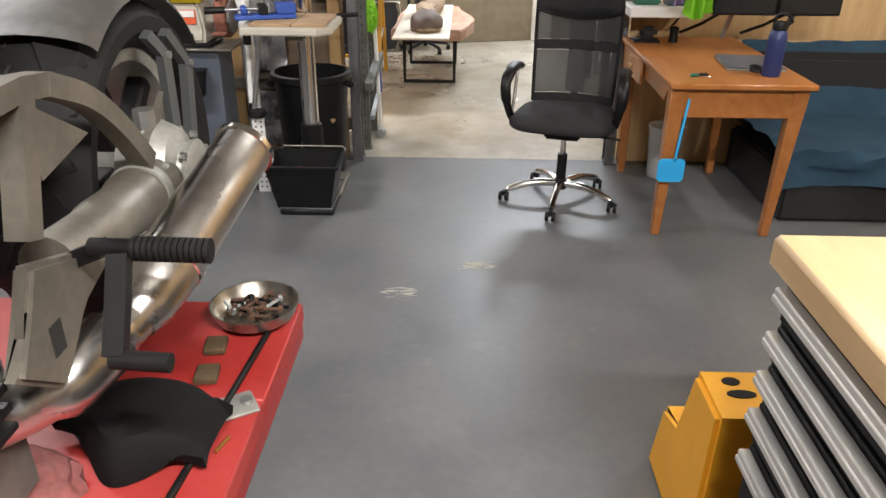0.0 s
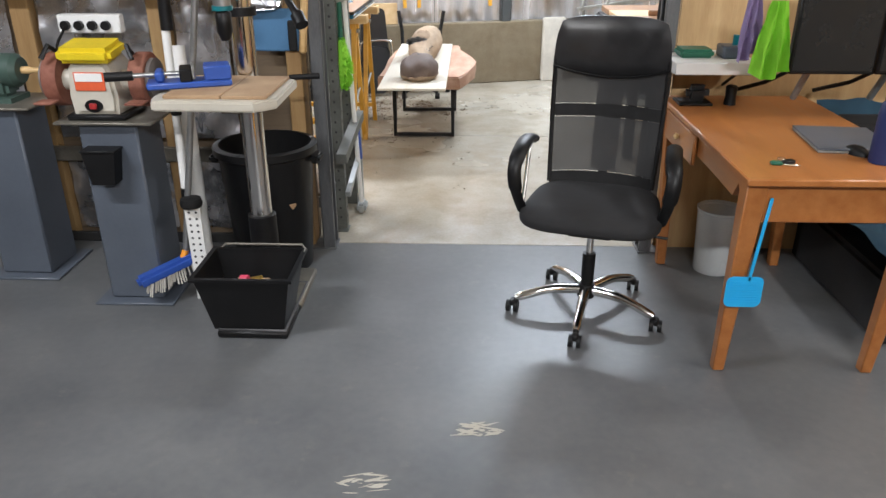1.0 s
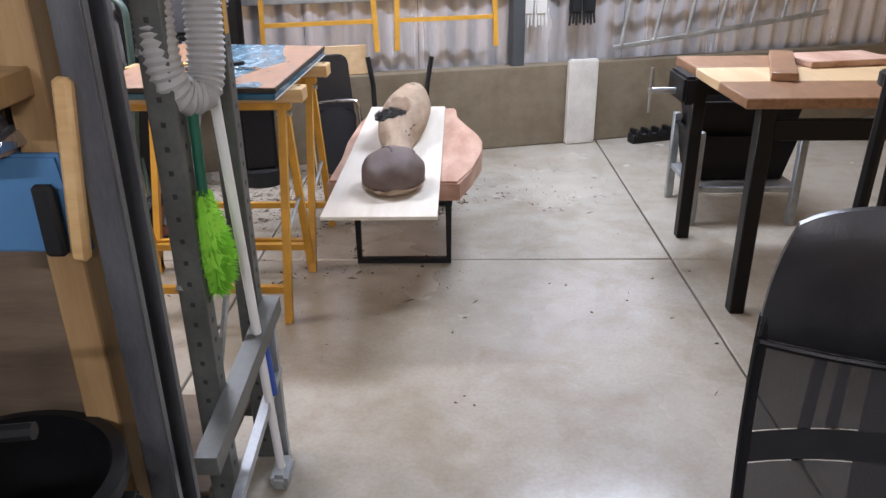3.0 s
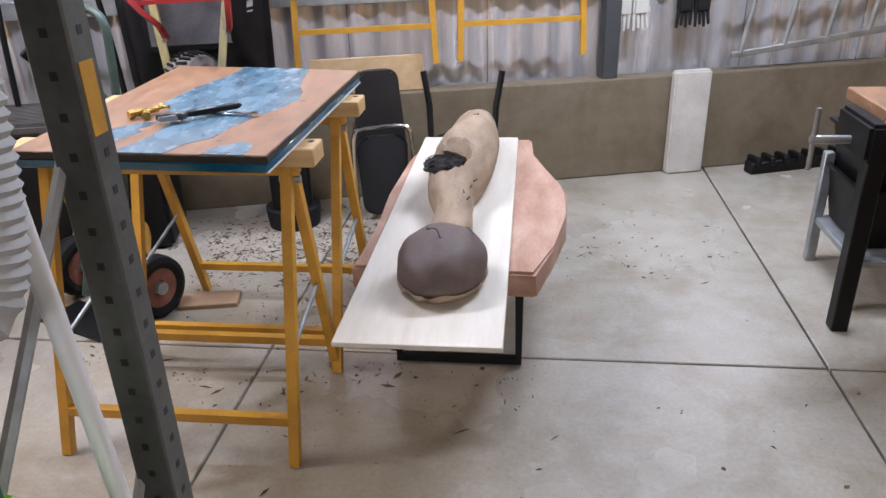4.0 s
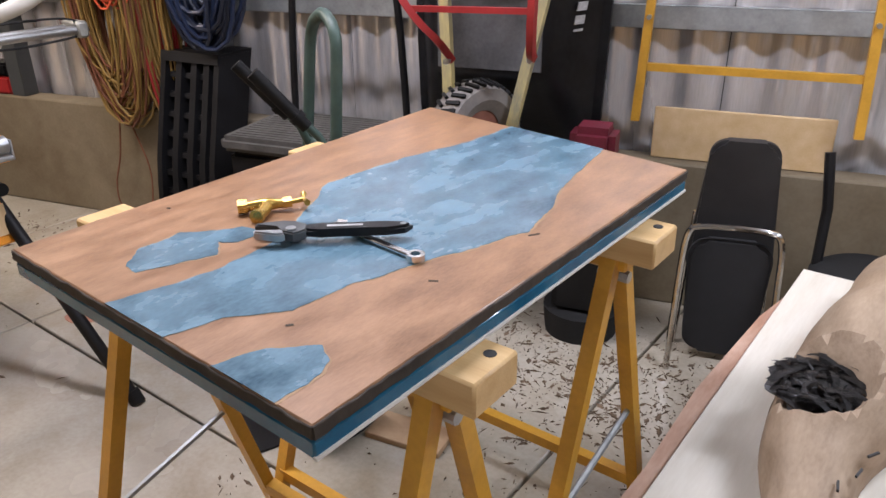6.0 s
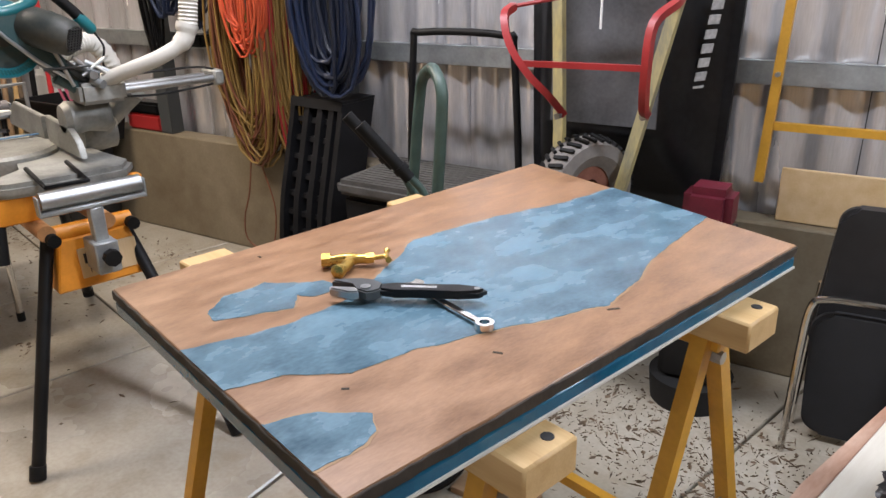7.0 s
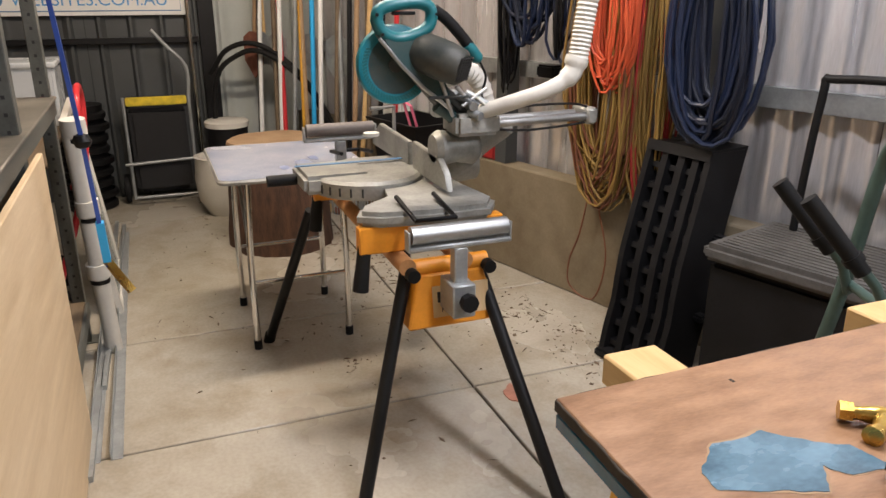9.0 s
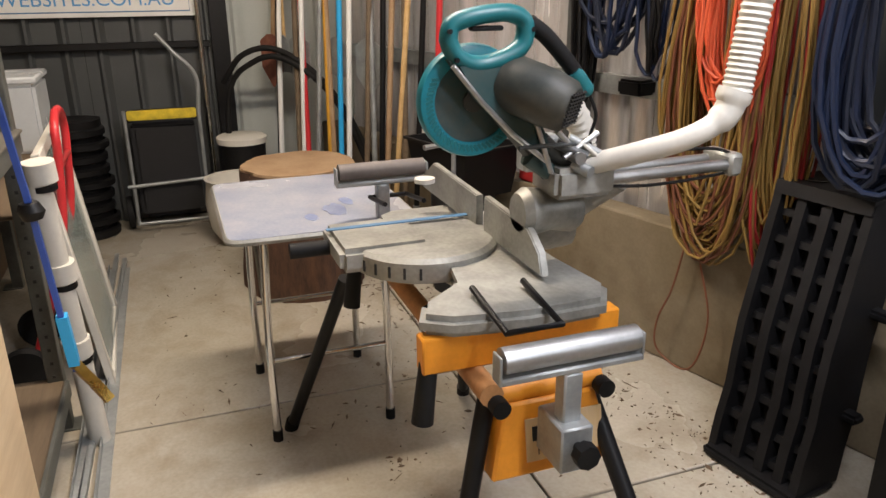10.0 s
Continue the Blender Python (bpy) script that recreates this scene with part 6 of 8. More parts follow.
def wheelbarrow():
    t = thing("wheelbarrow", FAR @ pose(-1.915, 0.0, 0.62), "upended black wheelbarrow with red legs leaning on the wall", "wheelbarrow")
    bm = bmesh.new()

    def ring(w0, w1, z0, z1, y, r):
        pts = []
        for cx, cz, a0, w in ((1, 1, 0, w1), (-1, 1, 90, w1), (-1, -1, 180, w0), (1, -1, 270, w0)):
            for k in range(7):
                a = radians(a0 + 15 * k)
                pts.append(bm.verts.new((cx * (w - r) + r * math.cos(a), y, (z1 if cz > 0 else z0) - cz * r + r * math.sin(a))))
        return pts

    rs = [ring(0.325, 0.34, 0.0, 0.84, -0.06, 0.12), ring(0.345, 0.36, -0.012, 0.852, -0.075, 0.13), ring(0.345, 0.36, -0.012, 0.852, -0.1, 0.13), ring(0.315, 0.33, 0.02, 0.825, -0.105, 0.11), ring(0.3, 0.31, 0.05, 0.81, -0.13, 0.1), ring(0.215, 0.215, 0.27, 0.76, -0.31, 0.06), ring(0.195, 0.195, 0.29, 0.74, -0.325, 0.05)]
    for a, b in zip(rs, rs[1:]):
        for k in range(28):
            bm.faces.new((a[k], a[(k + 1) % 28], b[(k + 1) % 28], b[k]))
    bm.faces.new(rs[-1])
    bmesh.ops.solidify(bm, geom=bm.faces[:], thickness=0.004)
    tub = part("tub", bm, M["tub_black"], t, "scuffed black plastic tub")
    side = Matrix.Translation((0.278, -0.21, 0.53)) @ Matrix.Rotation(radians(62), 4, "Z")
    for k in range(8):  # worn print down the side of the tub
        part("print_bar", B((-0.024, 0.024, -0.0045, -0.001, 0.155 - 0.044 * k - 0.014, 0.155 - 0.044 * k + 0.014, side @ Matrix.Rotation(radians(10), 4, "X")), bev=0), M["print_grey"], tub, "worn white print")
    part("pan_base", B((-0.18, 0.18, -0.331, -0.326, 0.31, 0.73), bev=0.002), M["scuffed_grey"], tub, "scuffed grey pan base")
    part("pan_rib", C((-0.18, -0.325, 0.735), (0.18, -0.325, 0.735), 0.014), M["scuffed_grey"], tub)
    for s in (-1, 1):
        pts = [(-0.09, -0.45, 0.06), (-0.115, -0.4, 0.3), (-0.155, -0.37, 0.9), (-0.17, -0.36, 1.15)] if s < 0 else [(0.1, -0.45, 0.06), (0.16, -0.4, 0.38), (0.27, -0.37, 0.9), (0.32, -0.36, 1.15)]
        hb = part("handle_bar", T(pts, 0.023, square=True), M["worn_timber"], t, "weathered yellowed timber shaft")
        bx = pts[2][0] * 0.95
        lp = [(-0.24, -0.5, 0.685), (-0.235, -0.57, 0.66), (-0.2, -0.6, 0.58), (-0.14, -0.6, 0.5), (-0.085, -0.56, 0.43), (-0.085, -0.45, 0.36)] if s < 0 else [(0.25, -0.42, 0.72), (0.255, -0.5, 0.7), (0.22, -0.58, 0.65), (0.215, -0.6, 0.53), (0.205, -0.56, 0.42), (0.185, -0.46, 0.38)]
        lg = part("leg", T(smooth_path(lp, 5), 0.0155, square=True), M["red"], t, "chipped red steel leg")
        part("bolt", C((lp[-1][0], -0.48, lp[-1][2]), (lp[-1][0], -0.5, lp[-1][2]), 0.011, seg=6), M["steel"], lg)
        part("tray_bolt", C((bx, -0.39, 0.78), (bx, -0.42, 0.78), 0.013, seg=6), M["rust"], hb)
    part("leg_brace", T([(-0.16, -0.6, 0.53), (0.215, -0.6, 0.535)], 0.012, square=True), M["red"], t)
    part("tray_brace", T([(-0.24, -0.5, 0.685), (-0.1, -0.44, 0.71), (0.25, -0.42, 0.72)], 0.006, 8), M["red"], t)
    w = part("wheel", L([(0.03, -0.035), (0.075, -0.03), (0.08, 0.0), (0.075, 0.03), (0.03, 0.035), (0.03, -0.035)], 20, axis="X"), M["rust"], t)
    w.matrix_basis = pose(0.005, -0.47, 0.14, 0, 0, -32)
    part("tyre", L([(0.072, -0.035), (0.11, -0.06), (0.145, -0.055), (0.16, -0.02), (0.162, 0), (0.16, 0.02), (0.145, 0.055), (0.11, 0.06), (0.072, 0.035)], 32, axis="X"), M["dusty_tyre"], w, "dusty grey tyre")
    bm = bmesh.new()
    for k in range(34):
        for s in (-1, 1):
            B((-0.024, 0.024, -0.0055, 0.0055, -0.004, 0.005, Matrix.Rotation(2 * math.pi * (k + 0.25 * s) / 34, 4, "X") @ Matrix.Translation((s * 0.027, 0, 0.159)) @ Matrix.Rotation(s * 0.25, 4, "Y") @ Matrix.Rotation(s * 0.35, 4, "Z")), bev=0, bm=bm)
    part("tread", bm, M["rubber"], w, kind="stuff")
    part("axle", C((-0.1, 0, 0), (0.1, 0, 0), 0.01), M["steel"], w)
    part("tie_cord", T([(0.11, -0.36, 1.15), (0.06, -0.4, 0.9), (0.02, -0.44, 0.7), (0.02, -0.44, 0.62)], 0.004, 6), M["white"], t, "pale cord tied to the brace")


wheelbarrow()


def wall_trestle(u0, u1):
    t = thing("wall_trestle", FAR @ pose((u0 + u1) / 2, 0.02, 0.72), "spare yellow trestle frame hung flat on the wall", "trestle", group="spare trestles on the wall")
    h = (u1 - u0) / 2
    for s in (-1, 1):
        part("leg", T([(s * (h + 0.01), -0.03, 0.0), (s * (h - 0.02), -0.01, 0.85)], 0.021, square=True), M["yellow"], t)
    for z in (0.19, 0.82):
        part("rail", T([(-h, -0.02, z), (h, -0.02, z)], 0.018, square=True), M["yellow"], t)
    for s in (-1, 1):
        part("bolt", C((s * (h - 0.005), -0.06, 0.36), (s * (h - 0.005), 0.0, 0.36), 0.008, seg=8), M["steel"], t)
    part("wall_hook", T([(0, 0.1, 0.86), (0, -0.04, 0.86), (0, -0.05, 0.83)], 0.007, 6), M["steel"], t)


wall_trestle(-1.45, -0.75)
wall_trestle(-0.6, 0.06)
solo("plywood_sheet", B((-1.4, -0.8, -0.01, 0.006, 0.572, 0.76, pose(0, 0.06, 0)), bev=0.003), M["bench_top"], FAR, "offcut of pale plywood standing on the low wall", "plywood")


def folding_chair(u, v, rot, label):
    t = thing("folding_chair", FAR @ pose(u, v, 0, 0, 0, rot), label, "chair", group="chairs by the wall")
    for s in (-1, 1):
        part("frame", T(smooth_path([(s * 0.155, -0.16, 0.0), (s * 0.15, -0.1, 0.3), (s * 0.14, -0.08, 0.46), (s * 0.1, -0.07, 0.49), (0, -0.068, 0.495)]), 0.011, 8), M["chrome"], t, "chromed tube frame")
        part("rear_leg", C((s * 0.14, 0.02, 0.0), (s * 0.12, 0.04, 0.5), 0.01), M["chrome"], t)
    def pad(w0, w1, z0, z1, y0, y1, r):
        o = []
        for cx, cz, a0 in ((1, 1, 0), (-1, 1, 90), (-1, -1, 180), (1, -1, 270)):
            w, z = (w1, z1) if cz > 0 else (w0, z0)
            o += [(cx * (w - r) + r * math.cos(radians(a0 + 15 * k)), z - cz * r + r * math.sin(radians(a0 + 15 * k))) for k in range(7)]
        bm = X(o, -y1, -y0, bev=0.012)
        bmesh.ops.transform(bm, matrix=Matrix.Rotation(radians(90), 4, "X"), verts=bm.verts)
        return bm

    part("back_pad", pad(0.135, 0.105, 0.3, 0.76, -0.02, 0.025, 0.05), M["leather"], t, "padded black back")
    part("seat_pad", pad(0.115, 0.13, 0.03, 0.44, -0.065, -0.022, 0.06), M["fabric"], t, "folded black seat")


folding_chair(-1.08, -0.3, 4, "folded black padded chair against the low wall")
t = thing("swivel_stool", (-0.55, 9.0, 0), "upturned black swivel base on castors by the wall", "stool")
for k in range(5):
    a = radians(20 + 72 * k)
    part("base_leg", T([(0, 0, 0.1), (0.24 * math.cos(a), 0.24 * math.sin(a), 0.06)], 0.016, 8), M["black"], t)
    part("castor", C((0.25 * math.cos(a) - 0.02, 0.25 * math.sin(a), 0.027), (0.25 * math.cos(a) + 0.02, 0.25 * math.sin(a), 0.027), 0.027), M["black"], t)
part("stem", C((0, 0, 0.08), (0, 0, 0.34), 0.022), M["black"], t)
part("seat", L([(0, 0.34), (0.17, 0.34), (0.18, 0.37), (0.15, 0.39), (0, 0.39)], 24), M["black_matt"], t)
for s in (-1, 1):
    part("arm", T([(s * 0.16, 0, 0.36), (s * 0.17, 0.05, 0.55), (s * 0.2, 0.08, 0.72)], 0.016, 8), M["black"], t)
t = thing("petrol_engine", FAR @ pose(-1.55, -0.3, 0), "small dirty engine with a red tank on the floor", "engine")
part("block", rough_up(B((-0.1, 0.1, -0.09, 0.09, 0.1, 0.63), bev=0.02), 0.01, 0.05), M["black"], t)
part("tank", B((-0.075, 0.075, -0.07, 0.07, 0.63, 0.77), bev=0.025), M["dull_red"], t, "dull red fuel tank")
part("deck", L([(0, 0.0), (0.13, 0.0), (0.14, 0.1), (0, 0.12)], 24), M["black_matt"], t)
t = thing("air_compressor", pose(-2.08, 8.22, 0, 0, 0, 15), "small yellow air compressor behind the trestles", "compressor")
part("tank", L([(0, -0.16), (0.07, -0.15), (0.1, -0.11), (0.1, 0.11), (0.07, 0.15), (0, 0.16)], 24, axis="X", at=(0, 0, 0.14)), M["yellow"], t)
part("pump", B((-0.08, 0.08, -0.07, 0.07, 0.24, 0.38), bev=0.015), M["orange"], t)
for s in (-1, 1):
    part("foot", B((s * 0.1 - 0.015, s * 0.1 + 0.015, -0.08, 0.08, 0, 0.05)), M["black"], t)

# workbench, tubs and stacked things on the other side
t = thing("workbench", (1.45, 7.48, 0), "timber workbench with steel legs and a dark front vise", "workbench")
for k in range(3):
    part("plank", B((-0.6, 0.7, -0.46 + 0.315 * k, -0.15 + 0.315 * k, 0.85, 0.89), bev=0.004), M["slab_wood"] if k != 1 else M["bench_top"], t)
for x in (-0.5, 0.6):
    for y in (-0.4, 0.4):
        part("leg", B((x - 0.03, x + 0.03, y - 0.03, y + 0.03, 0.0, 0.85)), M["black"], t)
for y in (-0.4, 0.4):
    part("rail", B((-0.5, 0.6, y - 0.015, y + 0.015, 0.72, 0.8)), M["black"], t)
v_ = part("vise", B((-0.66, -0.6, 0.1, 0.36, 0.74, 0.86), bev=0.012), M["black"], t, "black cast vise jaw")
part("vise_screw", C((-0.78, 0.23, 0.78), (-0.6, 0.23, 0.78), 0.014), M["steel"], v_)
part("vise_handle", C((-0.77, 0.23, 0.68), (-0.77, 0.23, 0.88), 0.008), M["steel"], v_)
solo("timber_offcut", B((-0.3, 0.3, -0.05, 0.05, 0, 0.035)), M["slab_wood"], pose(1.2, 7.6, 0.89, 0, 0, 70), "reddish timber offcut on the workbench", "timber")
solo("timber_offcut", B((-0.2, 0.2, -0.12, 0.12, 0, 0.03)), M["raw_slab"], pose(1.5, 7.75, 0.89, 0, 0, 10), "reddish brown board offcut on the workbench", "board")
t = thing("storage_tub", (1.3, 8.3, 0), "stacked black plastic tubs on a low steel frame", "tub")
part("tub", crate(0.22, 0.16, 0.26, 0.2, 0.24, 0.22), M["black"], t)
part("tub", crate(0.22, 0.16, 0.26, 0.2, 0.24, 0.4), M["black"], t)
for x in (-0.26, 0.26):
    for y in (-0.26, 0.18):
        part("leg", B((x - 0.02, x + 0.02, y - 0.02, y + 0.02, 0.0, 0.5)), M["galv"], t)
part("shelf", B((-0.27, 0.27, -0.27, 0.19, 0.18, 0.21)), M["galv"], t)
t = thing("drain_grate", FAR @ pose(1.46, -0.12, 0, 0, 0, 4), "black plastic drain channel lying by the wall", "drain")
part("channel", B((-0.4, 0.4, -0.04, 0.04, 0.0, 0.07), bev=0.006), M["black"], t)
for k in range(9):
    part("lug", B((-0.38 + 0.09 * k, -0.35 + 0.09 * k, -0.06, 0.05, 0.05, 0.1), bev=0.004), M["black"], t)
t = thing("aluminium_ladder", FAR @ pose(1.5, 0.02, 0.7, 0, -6, 0), "aluminium ladder hung lengthwise on the wall", "ladder")
for z in (0.0, 0.36):
    part("rail", B((-0.55, 1.2, -0.03, 0.0, z, z + 0.035)), M["alu"], t)
for k in range(7):
    part("rung", C((-0.5 + 0.26 * k, -0.02, 0.02), (-0.4 + 0.26 * k, -0.02, 0.38), 0.014, seg=10), M["alu"], t)
part("hook", T([(0.2, 0.1, 0.42), (0.2, -0.04, 0.42), (0.2, -0.05, 0.38)], 0.008, 6), M["black"], t)
for u, c, lab in ((0.36, "off_white", "grey and white gloves hung on the wall"), (0.72, "black_matt", "black gloves hung on the wall")):
    t = thing("work_gloves", FAR @ pose(u, 0.06, 0.8), lab, "gloves", group="gloves on the wall")
    for s in (-1, 1):
        bm = B((s * 0.05 - 0.045, s * 0.05 + 0.045, -0.02, 0.02, 0.1, 0.3), bev=0.012)
        for k in range(4):
            C((s * 0.05 - 0.034 + 0.023 * k, 0, 0.11), (s * 0.055 - 0.04 + 0.026 * k, -0.01, 0.02 + 0.012 * (k % 2)), 0.011, 0.008, seg=8, bm=bm)
        part("glove", bm, M[c], t)
    part("peg", T([(0, 0.1, 0.32), (0, -0.03, 0.31)], 0.006, 6), M["steel"], t)
t = thing("tripod_stand", (0.9, 6.15, 0), "tall folded black steel stand beside the opening", "stand")
for dx, dy in ((-0.05, 0.0), (0.06, 0.1), (0.14, -0.02)):
    part("leg", T([(dx * 1.6, dy * 1.6, 0.0), (dx * 0.6, dy * 0.6, 1.9)], 0.018, 8), M["black"], t)
for z in (0.5, 1.1, 1.6):
    part("collar", L([(0.0, z), (0.1, z), (0.1, z + 0.03), (0.0, z + 0.03)], 14, at=(0.04, 0.02, 0)), M["black"], t)

# the slotted steel rack along the back of the partition
def rack():
    t = thing("steel_rack", (0, 0, 0), "slotted grey steel shelving rack along the partition", "rack")
    for x in (-0.77, -2.0, -3.24, -4.1, -5.62):
        for y in (5.78, 6.2) if x > -5 else (5.78,):
            sy = -1 if y > 6 else 1
            bm = B((x - 0.0235, x + 0.0345, min(y, y + sy * 0.05), max(y, y + sy * 0.05), 0, 2.3), bev=0.003)
            p = part("post", bm, M["shelf_grey"], t)
            if x > -1 or (x > -4.5 and y > 6):
                for k in range(44):
                    z = 0.06 + 0.05 * k
                    part("slot", B((x + 0.0344, x + 0.0352, y + sy * 0.025 - 0.005, y + sy * 0.025 + 0.005, z, z + 0.011), bev=0), M["ink"], p)
                    yf = y - 0.0507 if sy < 0 else y - 0.0007
                    part("slot", B((x + 0.0, x + 0.01, yf, yf + 0.0012, z, z + 0.011), bev=0), M["ink"], p)
            part("foot", B((x - 0.045, x + 0.045, y - 0.045, y + 0.045, 0, 0.006)), M["shelf_grey"], t)
    for z in (0.12, 1.6, 2.1):
        xl = -4.1
        for y in (5.78, 6.2):
            part("beam", B((xl, -0.8, y - 0.012, y + 0.012, z, z + 0.06)), M["shelf_grey"], t)
        part("shelf", B((xl, -0.8, 5.78, 6.2, z + 0.06, z + 0.075)), M["old_ply"], t)
    for y in (5.78, 6.2):
        part("beam", B((-4.1, -2.0, y - 0.012, y + 0.012, 0.985, 1.045)), M["shelf_grey"], t)
    part("shelf", B((-5.66, -4.13, 5.74, 6.14, 0.76, 0.775)), M["old_ply"], t)
    part("shelf", B((-4.1, -2.0, 5.78, 6.22, 1.046, 1.058)), M["silver_paint"], t)
    for a, b in ((0.25, 0.75), (0.75, 1.25), (1.25, 1.75)):
        part("brace", T([(-0.79, 5.78, a), (-0.79, 6.2, b)], 0.009, 6), M["galv"], t)


rack()
solo("ply_panel", B((-3.27, -1.5, 6.224, 6.242, 0.0, 0.99), bev=0.003), M["pale_ply"], (0, 0, 0), "pale plywood panel leaning on the rack", "plywood")
t = thing("paint_sticker", (-0.7355, 6.175, 1.24), "yellow paint mark on the rack post", "mark")
part("mark", B((0.0, 0.0012, -0.018, 0.012, 0, 0.09), bev=0), M["yellow"], t)
for x, y, z, w, d, h, c, lab in ((-1.2, 6.0, 0.195, 0.3, 0.3, 0.35, "off_white", "white carton with black print in the rack"), (-1.6, 5.98, 0.195, 0.36, 0.34, 0.5, "black_matt", "dark fabric bag in the rack"), (-1.15, 6.0, 0.55, 0.26, 0.28, 0.2, "beige", "beige box in the rack"), (-2.0, 5.98, 0.195, 0.34, 0.32, 0.4, "bench_top", "brown carton in the rack")):
    t = thing("carton", (x, y, z), lab, "box")
    part("box", B((-w / 2, w / 2, -d / 2, d / 2, 0, h), bev=0.01), M[c], t)
    part("tape", B((-0.025, 0.025, -d / 2 - 0.001, d / 2 + 0.001, h, h + 0.001), bev=0), M["silver_paint"], t)
t = thing("flip_bar", (-0.71, 5.9, 0), "grey steel bar bolted across the end of the rack", "bar")
part("bar", T([(0.0, -0.32, 0.44), (0.0, 0.3, 0.5)], 0.034, square=True), M["shelf_grey"], t)
part("post", T([(0.0, 0.26, 0.0), (0.0, 0.26, 0.48)], 0.016, square=True), M["galv"], t)
part("lower_bar", T([(0.0, -0.2, 0.22), (0.0, 0.28, 0.3)], 0.018, square=True), M["galv"], t)
t = thing("duster", (-0.725, 5.83, 0.72), "lime green fluffy duster hanging on the rack", "duster")
bm = bmesh.new()
for k in range(1100):
    z = random.random()
    a = random.uniform(0, 6.28)
    r = 0.042 * (0.35 + math.sin(math.pi * (0.1 + 0.85 * z)))
    p = Vector((0.005 * math.sin(6 * z), 0, 0.24 * z))
    d = Vector((math.cos(a), math.sin(a), random.uniform(-0.7, 0.2))) * r
    n1, n2 = bm.verts.new(p + Vector((0.004, 0, 0))), bm.verts.new(p + Vector((-0.004, 0.003, 0)))
    m1 = bm.verts.new(p + d * 0.6 + Vector((0, 0, 0.007)))
    e = bm.verts.new(p + d)
    bm.faces.new((n1, m1, n2)), bm.faces.new((n2, m1, e))
part("fluff", bm, M["lime"], t)
part("core", rough_up(L([(0, 0.0), (0.02, 0.01), (0.036, 0.08), (0.034, 0.17), (0.015, 0.23), (0, 0.24)], 18), 0.006, 0.02), M["lime"], t)
part("handle", C((0, 0, 0.23), (0, 0.01, 0.42), 0.011), M["green"], t)
t = thing("mop", (-0.7, 6.02, 0), "white-handled mop with a blue sleeve leaning on the rack", "mop")
part("pole", C((0.004, 0.03, 0.05), (-0.03, -0.05, 1.35), 0.012), M["white"], t)
part("sleeve", C((0.004, 0.03, 0.3), (-0.002, 0.02, 0.46), 0.016), M["blue"], t)
part("head", B((-0.02, 0.03, -0.02, 0.09, 0.0, 0.05), bev=0.012), M["galv"], t)


def ribbed_hose(name, pts, r, material, label, pitch=0.012):
    P = smooth_path(pts, 10)
    Q = []
    for a, b in zip(P, P[1:]):
        n = max(1, int((b - a).length / (pitch / 2)))
        Q += [a.lerp(b, k / n) for k in range(n)]
    return solo(name, T(Q, [r * (1.0 if i % 2 else 0.88) for i in range(len(Q))], 14), material, (0, 0, 0), label, "hose")


ribbed_hose("duct_hose", [(-0.76, 5.9, 1.9), (-0.77, 5.84, 1.45), (-0.76, 5.81, 1.23), (-0.73, 5.84, 1.16), (-0.7, 5.9, 1.25), (-0.71, 5.96, 1.9)], 0.04, M["duct"], "grey ribbed dust extraction hose hanging by the opening")
for y in (6.242, 6.31):
    solo("steel_angle", B((-5.7, -3.1, -0.018, -0.014, 0.0, 0.036), (-5.7, -3.1, -0.014, 0.02, 0.0, 0.004), bev=0.001), M["galv"], pose(0, y + 0.01, 0.0, 0, 0, 0), "long grey steel angle lying on the floor", "steel angle", group="steel lengths on the floor")


